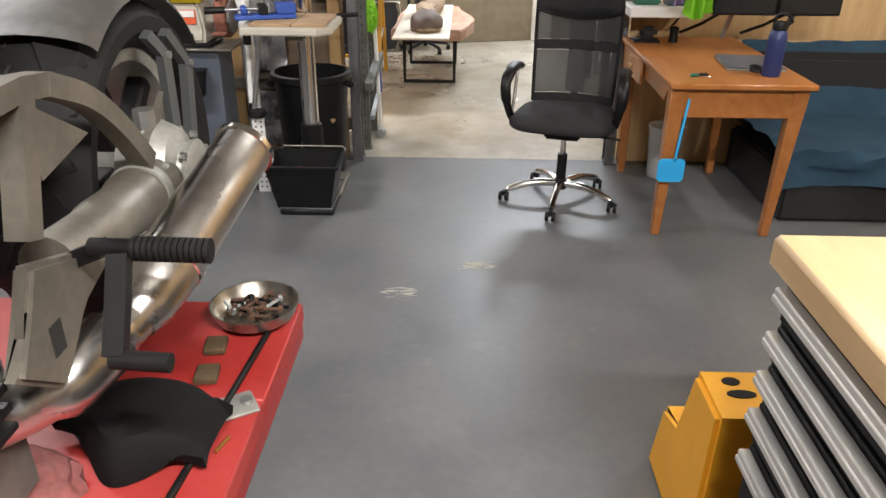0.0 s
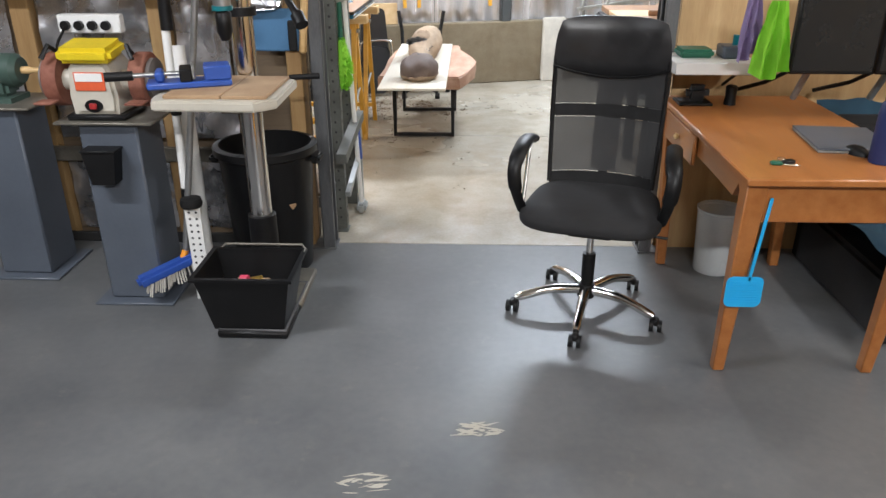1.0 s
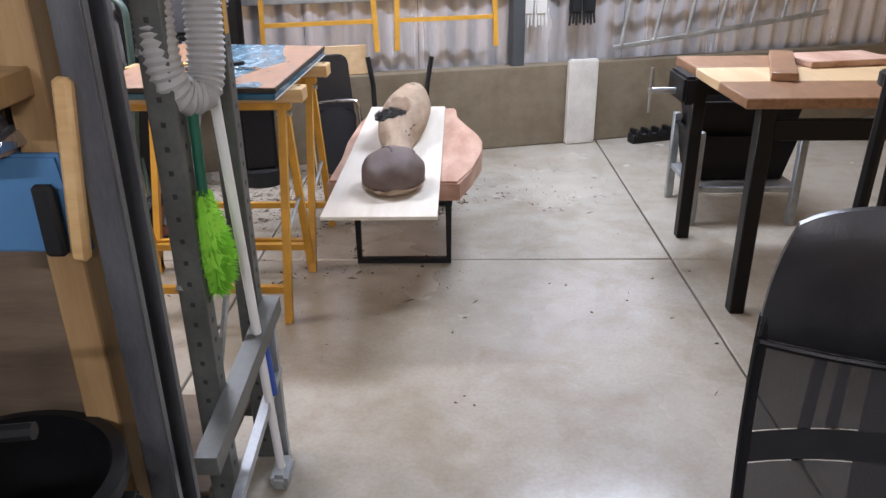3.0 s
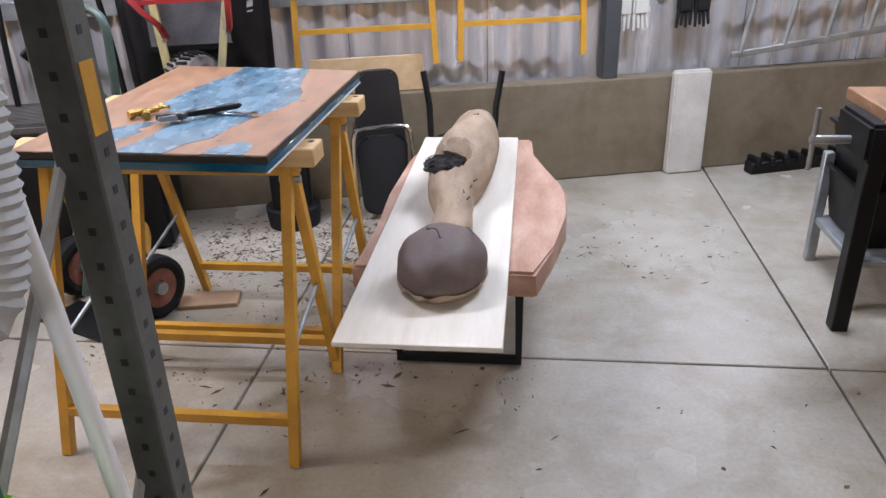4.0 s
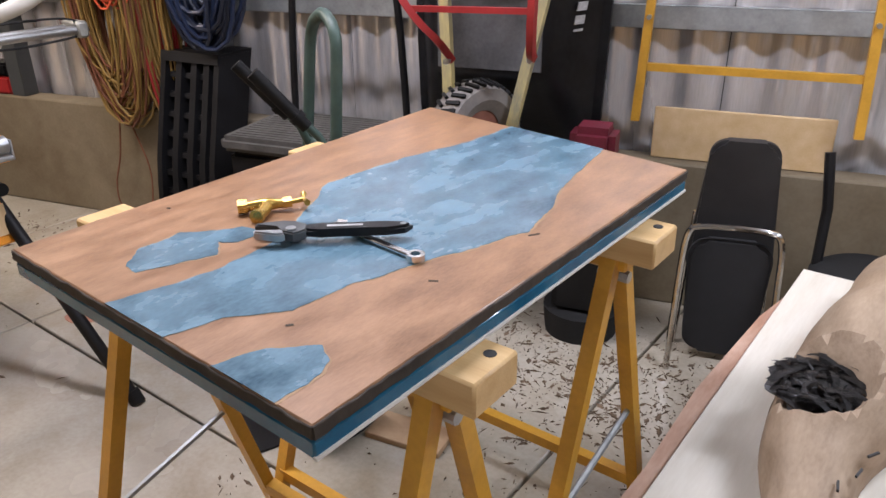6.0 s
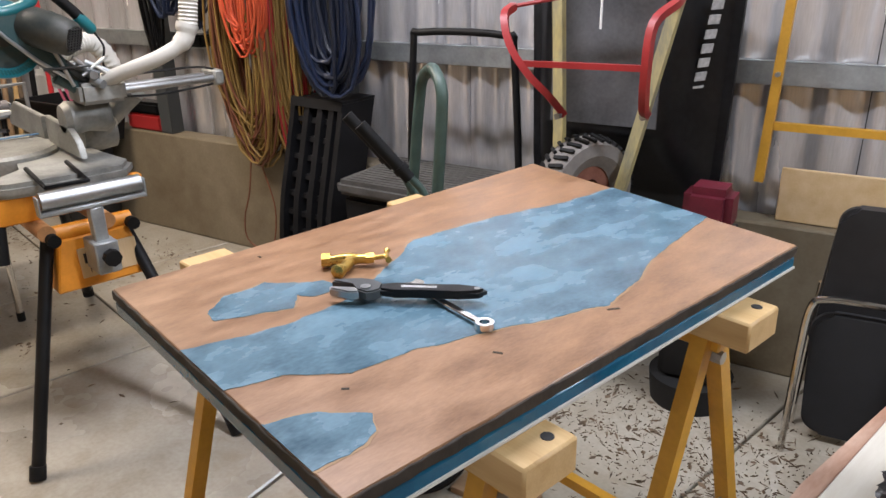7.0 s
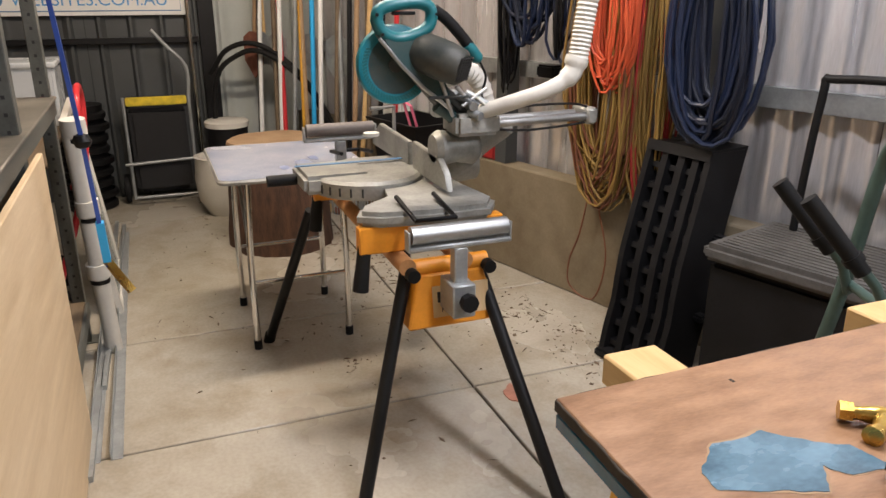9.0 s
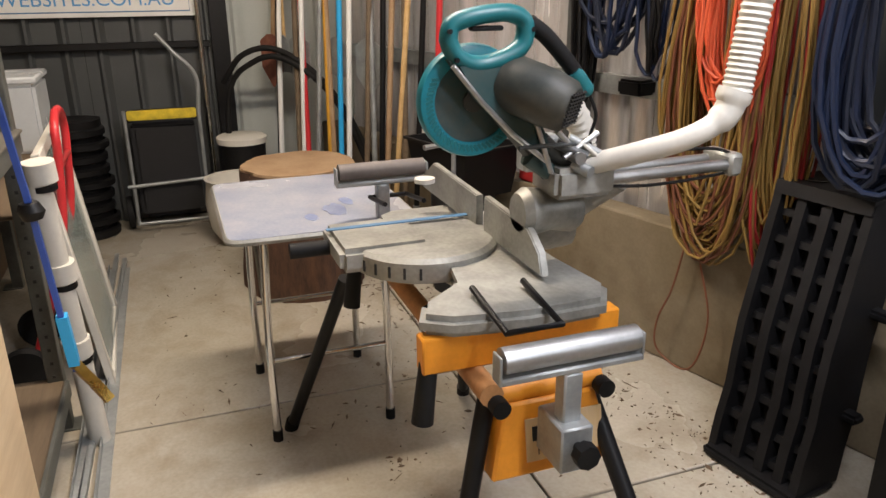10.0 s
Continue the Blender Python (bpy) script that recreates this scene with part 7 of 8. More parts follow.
# mitre saw, stand and folding table
def saw_stand():
    t = thing("saw_stand", (-3.2, 7.28, 0), "orange mitre saw stand with black tube legs and steel rollers", "saw stand")
    for y in (-0.08, 0.1):
        part("rail", C((-0.52, y, 0.69), (0.5, y, 0.69), 0.026), mat("dusty_orange", (0.5, 0.25, 0.1), 0.6, var=0.3, scale=14), t, "dusty orange steel tube")
    for x, hx, hy, fx, fy in ((0.46, 0.45, -0.07, 0.66, -0.28), (0.46, 0.45, 0.16, 0.86, 0.26), (-0.5, -0.3, -0.2, -0.59, -0.35), (-0.5, -0.3, 0.17, -0.6, 0.29)):
        lg = part("leg", C((fx, fy, 0.03), (hx, hy, 0.66), 0.02), M["black"], t, "black tube leg")
        part("foot", C((fx + (fx - hx) * 0.05, fy + (fy - hy) * 0.05, 0.0), (fx, fy, 0.04), 0.024), M["rubber"], lg)
    bm = bmesh.new()
    lo = [bm.verts.new(p) for p in ((0.53, -0.09, 0.5), (0.53, 0.2, 0.5), (0.4, 0.2, 0.5), (0.4, -0.09, 0.5))]
    hi = [bm.verts.new(p) for p in ((0.5, -0.05, 0.66), (0.5, 0.16, 0.66), (0.38, 0.16, 0.66), (0.38, -0.05, 0.66))]
    bm.faces.new(lo), bm.faces.new(hi)
    for i in range(4):
        bm.faces.new((lo[i], lo[(i + 1) % 4], hi[(i + 1) % 4], hi[i]))
    bmesh.ops.bevel(bm, geom=bm.edges[:], offset=0.006, segments=1, affect="EDGES")
    ebox = part("end_box", bm, M["orange"], t, "orange steel end box")
    face = Matrix.Translation((0.5175, 0.05, 0.575)) @ Matrix.Rotation(radians(90), 4, "Z") @ Matrix.Rotation(radians(100.6 - 21.2), 4, "X")
    part("maker_plate", B((-0.06, 0.12, -0.045, 0.05, 0.0, 0.003), bev=0.001), M["bench_top"], ebox, "pale label plate").matrix_basis = face
    part("maker_mark", B((-0.045, -0.005, 0.0, 0.032, 0.003, 0.0042), (0.0, 0.03, 0.0, 0.032, 0.003, 0.0042), bev=0), M["ink"], ebox).matrix_basis = face
    word("MITRE S", 0.02, M["ink"], ebox, face @ Matrix.Translation((0.0, -0.025, 0.004)))
    for y in (-0.07, 0.17):
        part("tube_cap", C((0.5, y, 0.67), (0.53, y, 0.67), 0.02), M["rubber"], t)
    part("cross_tube", C((0.47, -0.08, 0.675), (0.47, 0.18, 0.675), 0.026), M["orange"], t)
    for sx, x, y0, y1, z in ((1, 0.585, -0.1, 0.19, 0.815), (-1, -0.51, -0.16, 0.115, 0.925)):
        r = part("roller", C((x, y0, z), (x, y1, z), 0.026, seg=20), M["steel"] if sx > 0 else M["stone"], t, "worn steel roller")
        part("roller_frame", B((x - 0.02, x + 0.02, y0 - 0.008, y1 + 0.008, z - 0.045, z - 0.03)), M["galv"], r)
        for yy in (y0 - 0.008, y1 + 0.008):
            part("end_plate", B((x - 0.018, x + 0.018, yy - 0.003, yy + 0.003, z - 0.045, z + 0.015)), M["galv"], r)
        ym = (y0 + y1) / 2
        part("post", B((x - 0.02, x + 0.02, ym - 0.02, ym + 0.02, z - (0.24 if sx > 0 else 0.2), z - 0.045)), M["galv"], r)
        if sx > 0:
            part("bracket", B((x - 0.06, x + 0.045, ym - 0.035, ym + 0.035, z - 0.25, z - 0.15)), M["galv"], r)
            k = part("knob", L([(0, 0), (0.01, 0), (0.012, 0.018), (0.026, 0.02), (0.026, 0.045), (0, 0.047)], 8, axis="X", at=(x + 0.045, ym, z - 0.19)), M["rubber"], r)
    for x in (0.4, -0.24):
        part("mount_arm", B((x - 0.022, x + 0.022, -0.2, 0.26, 0.715, 0.797), bev=0.004), M["orange"], t, "orange saw mounting arm")
        part("clamp_grip", C((x, -0.18, 0.74), (x + 0.01, -0.2, 0.6), 0.02, 0.024), M["rubber"], t)


saw_stand()


def mitre_saw():
    t = thing("mitre_saw", (-3.2, 7.28, 0.785), "teal sliding compound mitre saw, dusty aluminium base", "mitre saw")
    bm = X([(-0.3, -0.1), (-0.12, -0.12), (0.17, -0.03), (0.27, -0.05), (0.33, -0.17), (0.4, -0.2), (0.44, -0.14), (0.465, 0.02), (0.46, 0.2), (0.38, 0.25), (0.2, 0.2), (-0.26, 0.22), (-0.34, 0.12), (-0.34, -0.05)], 0.012, 0.058, bev=0.014)
    part("base", bm, M["alu"], t, "dusty grey cast base")
    part("turntable", L([(0, 0.0), (0.185, 0.0), (0.19, 0.01), (0.19, 0.05), (0.178, 0.06), (0, 0.062)], 48, at=(-0.02, -0.05, 0.02)), M["alu"], t)
    bm = bmesh.new()
    for k in range(13):
        a = radians(-160 + 140 * k / 12)
        B((-0.0015, 0.0015, -0.003, 0.003, 0.012, 0.04, Matrix.Translation((-0.02 + 0.191 * math.cos(a), -0.05 + 0.191 * math.sin(a), 0.02)) @ Matrix.Rotation(a, 4, "Z")), bev=0, bm=bm)
    part("scale_mark", bm, M["ink"], t, kind="stuff")
    part("arm", B((-0.18, 0.05, -0.28, -0.05, 0.025, 0.088), bev=0.014), M["alu"], t, "grey table extension")
    part("kerf_insert", B((-0.13, -0.112, -0.28, 0.14, 0.088, 0.0905), bev=0), M["pale_blue"], t, "pale blue kerf plate")
    part("lock_handle", C((-0.1, -0.38, 0.05), (-0.1, -0.28, 0.05), 0.02), M["rubber"], t)
    for x0, x1 in ((-0.5, -0.05), (0.0, 0.33)):
        bm = X([(x0, 0.0), (x1, 0.0), (x1 if x0 < -0.2 else x1 - 0.02, 0.05), (x1 - 0.08 if x1 > 0 else x1, 0.09), (x0 + (0.1 if x0 < -0.2 else 0.0), 0.1), (x0, 0.04)], -0.01, 0.01, bev=0.003)
        bmesh.ops.transform(bm, matrix=Matrix.Translation((0, 0.12, 0.072)) @ Matrix.Rotation(radians(90), 4, "X"), verts=bm.verts)
        part("fence", bm, M["alu"], t, "bare aluminium fence")
    for s in (-1, 1):
        part("side_handle", T([(s * 0.34, -0.06, 0.075), (s * 0.52, -0.06, 0.05), (s * 0.52, 0.06, 0.05), (s * 0.34, 0.06, 0.075)], 0.0075, 8), M["black"], t)
    part("hold_down", T([(-0.3, 0.14, 0.06), (-0.3, 0.14, 0.25), (-0.27, 0.04, 0.25)], 0.008, 8), M["steel"], t)
    part("hold_down_knob", L([(0, 0), (0.03, 0), (0.03, 0.012), (0, 0.012)], 16, at=(-0.27, 0.04, 0.15)), M["off_white"], t)
    # the pivot, slide rails and the tilted head
    part("pivot", L([(0, -0.06), (0.055, -0.055), (0.065, 0.0), (0.06, 0.06), (0, 0.07)], 24, axis="Y", at=(0.07, 0.25, 0.1)), M["alu"], t)
    part("pivot_arm", T(smooth_path([(0.1, 0.24, 0.1), (0.14, 0.3, 0.17), (0.22, 0.36, 0.25)]), 0.035, 12), M["alu"], t)
    for x in (0.21, 0.28):
        part("slide_rail", C((x, 0.16, 0.265), (x, 0.64, 0.272), 0.014), M["steel"], t)
    part("rail_end", B((0.19, 0.3, 0.62, 0.66, 0.245, 0.3), bev=0.008), M["alu"], t)
    part("rail_block", B((0.18, 0.31, 0.15, 0.3, 0.235, 0.305), bev=0.012), M["alu"], t)
    part("linkage", T([(0.24, 0.17, 0.28), (0.25, 0.08, 0.38), (0.25, 0.02, 0.45)], 0.022, 8), M["char_sheet"], t)
    part("depth_bracket", B((0.2, 0.25, 0.1, 0.19, 0.29, 0.37), bev=0.008), M["galv"], t)
    for k, (p, q, r) in enumerate((((0.27, 0.08, 0.4), (0.27, 0.2, 0.31), 0.008), ((0.29, 0.1, 0.42), (0.3, 0.14, 0.3), 0.006), ((0.28, 0.16, 0.36), (0.31, 0.22, 0.33), 0.012), ((0.26, 0.2, 0.33), (0.32, 0.2, 0.33), 0.014), ((0.3, 0.06, 0.36), (0.3, 0.19, 0.36), 0.005))):
        part("lever", C(p, q, r, seg=10), M["steel"] if k % 2 else M["char_sheet"], t)
    def plate(outline, x0, x1, bev=0.0):
        bm = X(outline, x0, x1, bev=bev)
        for v in bm.verts:
            v.co = Vector((v.co.z, v.co.x, v.co.y))
        return bm

    cy, cz = -0.022, 0.455
    part("blade_disc", C((0.236, cy, cz), (0.239, cy, cz), 0.104, seg=48), M["worn_disc"], t, "worn saw blade disc")
    part("blade_hub", C((0.239, cy, cz), (0.25, cy, cz), 0.022, seg=20), M["char_sheet"], t)
    bm = L([(0.086, 0.248), (0.108, 0.249), (0.115, 0.245), (0.118, 0.236), (0.118, 0.222), (0.113, 0.221), (0.113, 0.24), (0.086, 0.243)], 56, axis="X", at=(0, cy, cz))
    gd = part("blade_guard", bm, M["teal_blade"], t, "bright teal blade guard")
    for k in range(40):
        a = radians(60 + 5.6 * k)
        part("guard_slot", B((-0.0008, 0.0008, -0.003, 0.003, -0.008, 0.008, Matrix.Translation((0.2495, cy, cz)) @ Matrix.Rotation(a, 4, "X") @ Matrix.Translation((0, 0, 0.098)) @ Matrix.Rotation(0.5, 4, "X")), bev=0), M["teal"], gd)
    part("upper_guard", plate([(-0.09, 0.545), (-0.02, 0.53), (0.06, 0.545), (0.125, 0.53), (0.17, 0.5), (0.18, 0.455), (0.15, 0.42), (0.1, 0.415), (0.155, 0.35), (0.125, 0.33), (0.04, 0.4), (-0.025, 0.462)], 0.25, 0.288, 0.009), M["teal_dark"], t, "grimy dark teal upper guard")
    part("guard_rail", T([(0.292, -0.085, 0.535), (0.292, -0.02, 0.458), (0.292, 0.05, 0.388), (0.292, 0.135, 0.322)], 0.006, 8), M["steel"], t)
    hp = [(0.268, -0.086, 0.583), (0.268, -0.076, 0.612), (0.27, -0.03, 0.627), (0.27, 0.04, 0.632), (0.27, 0.078, 0.615), (0.27, 0.078, 0.575), (0.27, 0.05, 0.55), (0.268, 0.0, 0.534), (0.268, -0.04, 0.535), (0.268, -0.072, 0.555)]
    P = smooth_path(hp + hp[:1], 5)[:-1]
    bm = T(P, 0.0185, 12, closed=True)
    for v in bm.verts:
        v.co.x = 0.269 + (v.co.x - 0.269) * 1.25
    gr = part("handle", bm, M["teal"], t, "teal D-shaped grip")
    part("trigger", B((0.258, 0.28, -0.04, 0.03, 0.598, 0.608), bev=0.004), M["black"], gr)
    for y, z in ((-0.09, 0.6), (0.09, 0.6), (0.075, 0.535), (-0.075, 0.545)):
        part("screw", C((0.285, y, z), (0.294, y, z), 0.005, seg=8), M["black"], gr)
    part("carry_handle", T(smooth_path([(0.268, 0.09, 0.612), (0.268, 0.13, 0.585), (0.268, 0.175, 0.54), (0.268, 0.205, 0.505)], 4), 0.0175, 12), M["rubber"], t, "dark rubbed carry bar")
    part("handle_end", T(smooth_path([(0.268, 0.195, 0.51), (0.268, 0.215, 0.49), (0.268, 0.24, 0.46)], 4), [0.02] * 5 + [0.019] * 3 + [0.012], 12), M["teal"], t)
    a, b = Vector((0.255, 0.05, 0.495)), Vector((0.375, 0.145, 0.448))
    mm = Matrix.Translation(a) @ (b - a).to_track_quat("Z", "Y").to_matrix().to_4x4()
    mt = part("motor", L([(0, 0.0), (0.056, 0.0), (0.06, 0.02), (0.06, 0.1), (0.054, 0.145), (0.042, 0.158), (0, 0.16)], 32), M["motor_dark"], t, "dusty near-black motor barrel")
    mt.matrix_basis = mm
    for k in range(9):
        part("vent_slat", B((-0.036, 0.036, -0.0014, 0.0014, 0.158, 0.1625, Matrix.Translation((0, -0.032 + 0.008 * k, 0))), bev=0), M["ink"], mt)
    for k in range(5):
        part("vent_bar", B((-0.0012, 0.0012, -0.036, 0.036, 0.158, 0.162, Matrix.Translation((-0.028 + 0.014 * k, 0, 0))), bev=0), M["ink"], mt)
    part("spec_plate", B((0.289, 0.2915, 0.03, 0.07, 0.505, 0.53), bev=0.001), M["yellow"], t, "yellow warning plate")
    for p, q, r, c in (((0.27, 0.13, 0.37), (0.25, 0.24, 0.27), 0.016, "char_sheet"), ((0.3, 0.15, 0.39), (0.29, 0.25, 0.29), 0.007, "steel"), ((0.28, 0.19, 0.37), (0.31, 0.26, 0.33), 0.01, "galv"), ((0.3, 0.17, 0.33), (0.3, 0.25, 0.38), 0.006, "steel"), ((0.29, 0.2, 0.31), (0.33, 0.22, 0.3), 0.014, "galv"), ((0.3, 0.21, 0.36), (0.32, 0.27, 0.31), 0.005, "off_white"), ((0.26, 0.1, 0.33), (0.25, 0.22, 0.25), 0.02, "teal_dark")):
        part("link_rod", C(p, q, r, seg=10), M[c], t)
    part("trunnion", L([(0, -0.08), (0.045, -0.08), (0.058, -0.06), (0.05, 0.0), (0.06, 0.05), (0.05, 0.07), (0, 0.075)], 26, axis="Y", at=(0.2, 0.19, 0.185)), M["alu"], t, "dusty cast trunnion")
    part("cable", T(smooth_path([(0.268, 0.24, 0.46), (0.262, 0.265, 0.41), (0.26, 0.255, 0.35), (0.265, 0.3, 0.31), (0.27, 0.4, 0.315), (0.27, 0.6, 0.31), (0.28, 0.66, 0.26), (0.26, 0.45, 0.235), (0.24, 0.3, 0.24)]), 0.004, 6), M["black"], t)


mitre_saw()
ribbed_hose("vacuum_hose", [(-2.72, 7.87, 2.2), (-2.735, 7.82, 1.7), (-2.75, 7.785, 1.44), (-2.75, 7.757, 1.25)], 0.032, M["off_white"], "off-white ribbed vacuum hose hanging to the saw")
solo("hose_cuff", T(smooth_path([(-2.75, 7.757, 1.262), (-2.752, 7.735, 1.21), (-2.77, 7.67, 1.168), (-2.83, 7.59, 1.13), (-2.95, 7.49, 1.075)]), [0.036] * 3 + [0.03] * 5 + [0.024] * 17, 16), M["off_white"], (0, 0, 0), "off-white plastic hose cuff on the saw", "hose")
ribbed_hose("dust_hose", [(-3.05, 7.42, 1.17), (-3.1, 7.55, 1.2), (-3.12, 7.62, 1.12), (-3.12, 7.62, 1.0), (-3.05, 7.55, 0.93)], 0.034, M["off_white"], "short white dust hose behind the saw")


def folding_table():
    t = thing("folding_table", (-3.99, 7.07, 0), "small folding table with an enamelled top and chrome legs", "table")
    o = []
    for cx, cy, a0 in ((1, 1, 0), (-1, 1, 90), (-1, -1, 180), (1, -1, 270)):
        o += [(cx * 0.31 + 0.04 * math.cos(radians(a0 + 22.5 * k)), cy * 0.26 + 0.04 * math.sin(radians(a0 + 22.5 * k))) for k in range(5)]
    part("top", X(o, 0.748, 0.768), M["enamel"], t, "worn enamel top, bluish reflection in its colour")
    for sx, sy, r_, sd in ((0.14, 0.06, 0.07, 1), (0.2, -0.03, 0.04, 2), (0.05, 0.12, 0.045, 3)):
        part("paint_stain", X([(sx + r_ * (1 + 0.5 * noise.noise(Vector((math.cos(a) * 2, math.sin(a) * 2, sd)))) * math.cos(a), sy + r_ * 0.5 * (1 + 0.7 * noise.noise(Vector((math.cos(a) * 3, math.sin(a) * 3, sd + 5)))) * math.sin(a)) for a in [2 * math.pi * k / 40 for k in range(40)]], 0.768, 0.7686), M["enamel_stain"], t, "dull blue paint stain")
    part("edge_trim", T([(x * 1.0, y * 1.0, 0.757) for x, y in o], 0.011, 6, closed=True), M["alu"], t)
    for x in (-0.26, 0.24):
        for y in (-0.2, 0.2):
            lg = part("leg", T(smooth_path([(x, y, 0.02), (x, y, 0.4), (x, y + (0.012 if y < 0 else -0.012), 0.75)]), 0.014, 10), M["chrome"], t)
            part("foot", C((x, y, 0.0), (x, y, 0.04), 0.017), M["rubber"], lg)
        part("stretcher", C((x, -0.2, 0.3), (x, 0.2, 0.3), 0.009), M["chrome"], t)
    part("brace", T([(0.24, -0.2, 0.42), (0.0, -0.2, 0.74)], 0.008, 6), M["alu"], t)


folding_table()
t = thing("log_stump", (-5.17, 7.22, 0), "sawn log stump with peeling bark", "stump")
bm = bmesh.new()
rings = []
for z in [0.0, 0.03, 0.1, 0.2, 0.3, 0.4, 0.5, 0.58, 0.62]:
    rings.append([bm.verts.new(((0.27 + 0.03 * (1 - z) + 0.025 * noise.noise(Vector((math.cos(a) * 2.2, math.sin(a) * 2.2, z * 2))) + 0.014 * noise.noise(Vector((math.cos(a) * 9, math.sin(a) * 9, z * 5)))) * math.cos(a), (0.27 + 0.03 * (1 - z) + 0.025 * noise.noise(Vector((math.cos(a) * 2.2, math.sin(a) * 2.2, z * 2))) + 0.014 * noise.noise(Vector((math.cos(a) * 9, math.sin(a) * 9, z * 5)))) * math.sin(a), z)) for a in [2 * math.pi * k / 48 for k in range(48)]])
for a, b in zip(rings, rings[1:]):
    for k in range(48):
        bm.faces.new((a[k], a[(k + 1) % 48], b[(k + 1) % 48], b[k]))
cap = [(v.co.x * 0.985, v.co.y * 0.985) for v in rings[-1]]
part("bark", bm, M["bark"], t)
part("cut_face", X(cap, 0.6, 0.632, bev=0.006), M["cut_wood"], t, "weathered sawn face")

# the far corner
t = thing("drum", (-6.28, 7.05, 0), "black drum with a white lid in the corner", "drum")
part("drum", L([(0, 0), (0.13, 0), (0.145, 0.54), (0, 0.54)], 28), M["black"], t)
part("lid", L([(0, 0.54), (0.152, 0.54), (0.155, 0.575), (0.14, 0.585), (0, 0.585)], 28), M["off_white"], t)
t = thing("garden_pot", (-5.95, 6.98, 0), "pale grey round plastic pot on the floor", "pot")
part("pot", L([(0, 0), (0.12, 0), (0.18, 0.1), (0.2, 0.25), (0.185, 0.38), (0.195, 0.4), (0.17, 0.4), (0.16, 0.3), (0, 0.3)], 32), M["off_white"], t)


def shopping_cart():
    t = thing("shopping_trolley", (-6.46, 6.6, 0), "black canvas trolley bag with a yellow flap on a tube frame", "trolley")
    bm = B((-0.12, 0.1, -0.19, 0.19, 0.08, 0.68), bev=0.03)
    part("bag", rough_up(bm, 0.015, 0.12), M["fabric"], t, "black canvas bag")
    part("flap", B((-0.1, 0.11, -0.2, 0.2, 0.66, 0.74), bev=0.025), M["fabric"], t)
    part("flap_trim", B((0.095, 0.118, -0.2, 0.2, 0.7, 0.76), bev=0.01), M["bag_yellow"], t, "yellow flap edge")
    for s in (-1, 1):
        part("frame", T([(0.13, s * 0.215, 0.05), (0.1, s * 0.215, 0.76)], 0.011, 8), M["galv"], t)
        w = part("wheel", L([(0.06, -0.012), (0.1, -0.016), (0.105, 0), (0.1, 0.016), (0.06, 0.012), (0.06, -0.012)], 24, axis="Y", at=(0.0, s * 0.26, 0.105)), M["rubber"], t)
    part("cross_bar", C((0.13, -0.25, 0.3), (0.13, 0.5, 0.33), 0.011), M["galv"], t)
    part("base_bar", C((0.13, -0.215, 0.06), (0.13, 0.215, 0.06), 0.011), M["galv"], t)
    part("handle", T(smooth_path([(0.09, 0.215, 0.72), (0.09, 0.22, 0.95), (0.09, 0.1, 1.1), (0.09, 0.02, 1.2)]), 0.013, 8), M["galv"], t)


shopping_cart()
t = thing("nested_tubs", (-6.42, 6.1, 0), "stack of ribbed black plastic planter tubs", "tubs")
for k in range(9):
    part("tub", L([(0.15, 0.0), (0.17, 0.012), (0.17, 0.045), (0.15, 0.055)], 24, at=(0.003 * k, 0.012 * math.sin(k * 2), 0.078 * k)), M["black"], t)
part("tub", L([(0, 0.0), (0.14, 0.0), (0.15, 0.72), (0, 0.72)], 24), M["black"], t)
t = thing("sign_board", (-6.6, 6.25, 1.29), "white advertising sign with blue lettering on the dark wall", "sign")
part("panel", B((-0.012, 0.0, -0.62, 0.62, 0.0, 0.5), bev=0.003), M["white"], t)
part("border", T([(0.002, -0.59, 0.03), (0.002, 0.59, 0.03), (0.002, 0.59, 0.47), (0.002, -0.59, 0.47)], 0.004, 6, closed=True), M["pale_blue"], t)
word("WEBSITES.COM.AU", 0.115, M["sign_blue"], t, Matrix.Translation((0.002, 0.02, 0.1)) @ Matrix.Rotation(radians(90), 4, "Z") @ Matrix.Rotation(radians(90), 4, "X"))
part("mark", C((0.0, -0.55, 0.1), (0.003, -0.55, 0.1), 0.04, seg=20), M["pale_blue"], t)

# tools that lean on the far wall
TOOLS = [("shovel", 0.02, "cut_wood", 0.3), ("spade", 0.1, "pine", -0.2), ("rake", 0.16, "white", 0.1), ("shovel", 0.23, "cut_wood", 0.2), ("hoe", 0.3, "old_ply", 0.0), ("broom", 0.38, "bright_red", -0.15), ("rake", 0.44, "galv", 0.2), ("spade", 0.5, "black", 0.1), ("fork", 0.54, "yellow", -0.1), ("hoe", 0.6, "sky_blue", 0.05), ("broom", 0.65, "white", 0.1), ("shovel", 0.71, "old_ply", -0.1), ("rake", 0.78, "old_ply", 0.12), ("hoe", 0.84, "galv", -0.12), ("broom", 0.9, "cut_wood", 0.16), ("rake", 0.97, "pine", 0.3), ("hoe", 1.03, "old_ply", -0.06), ("rake", 1.1, "black", 0.1), ("fork", 0.34, "white", 0.06), ("hoe", 0.13, "black", 0.2), ("broom", 1.2, "bright_red", 0.05), ("hoe", 0.57, "cut_wood", -0.2), ("rake", 0.88, "black", 0.05)]
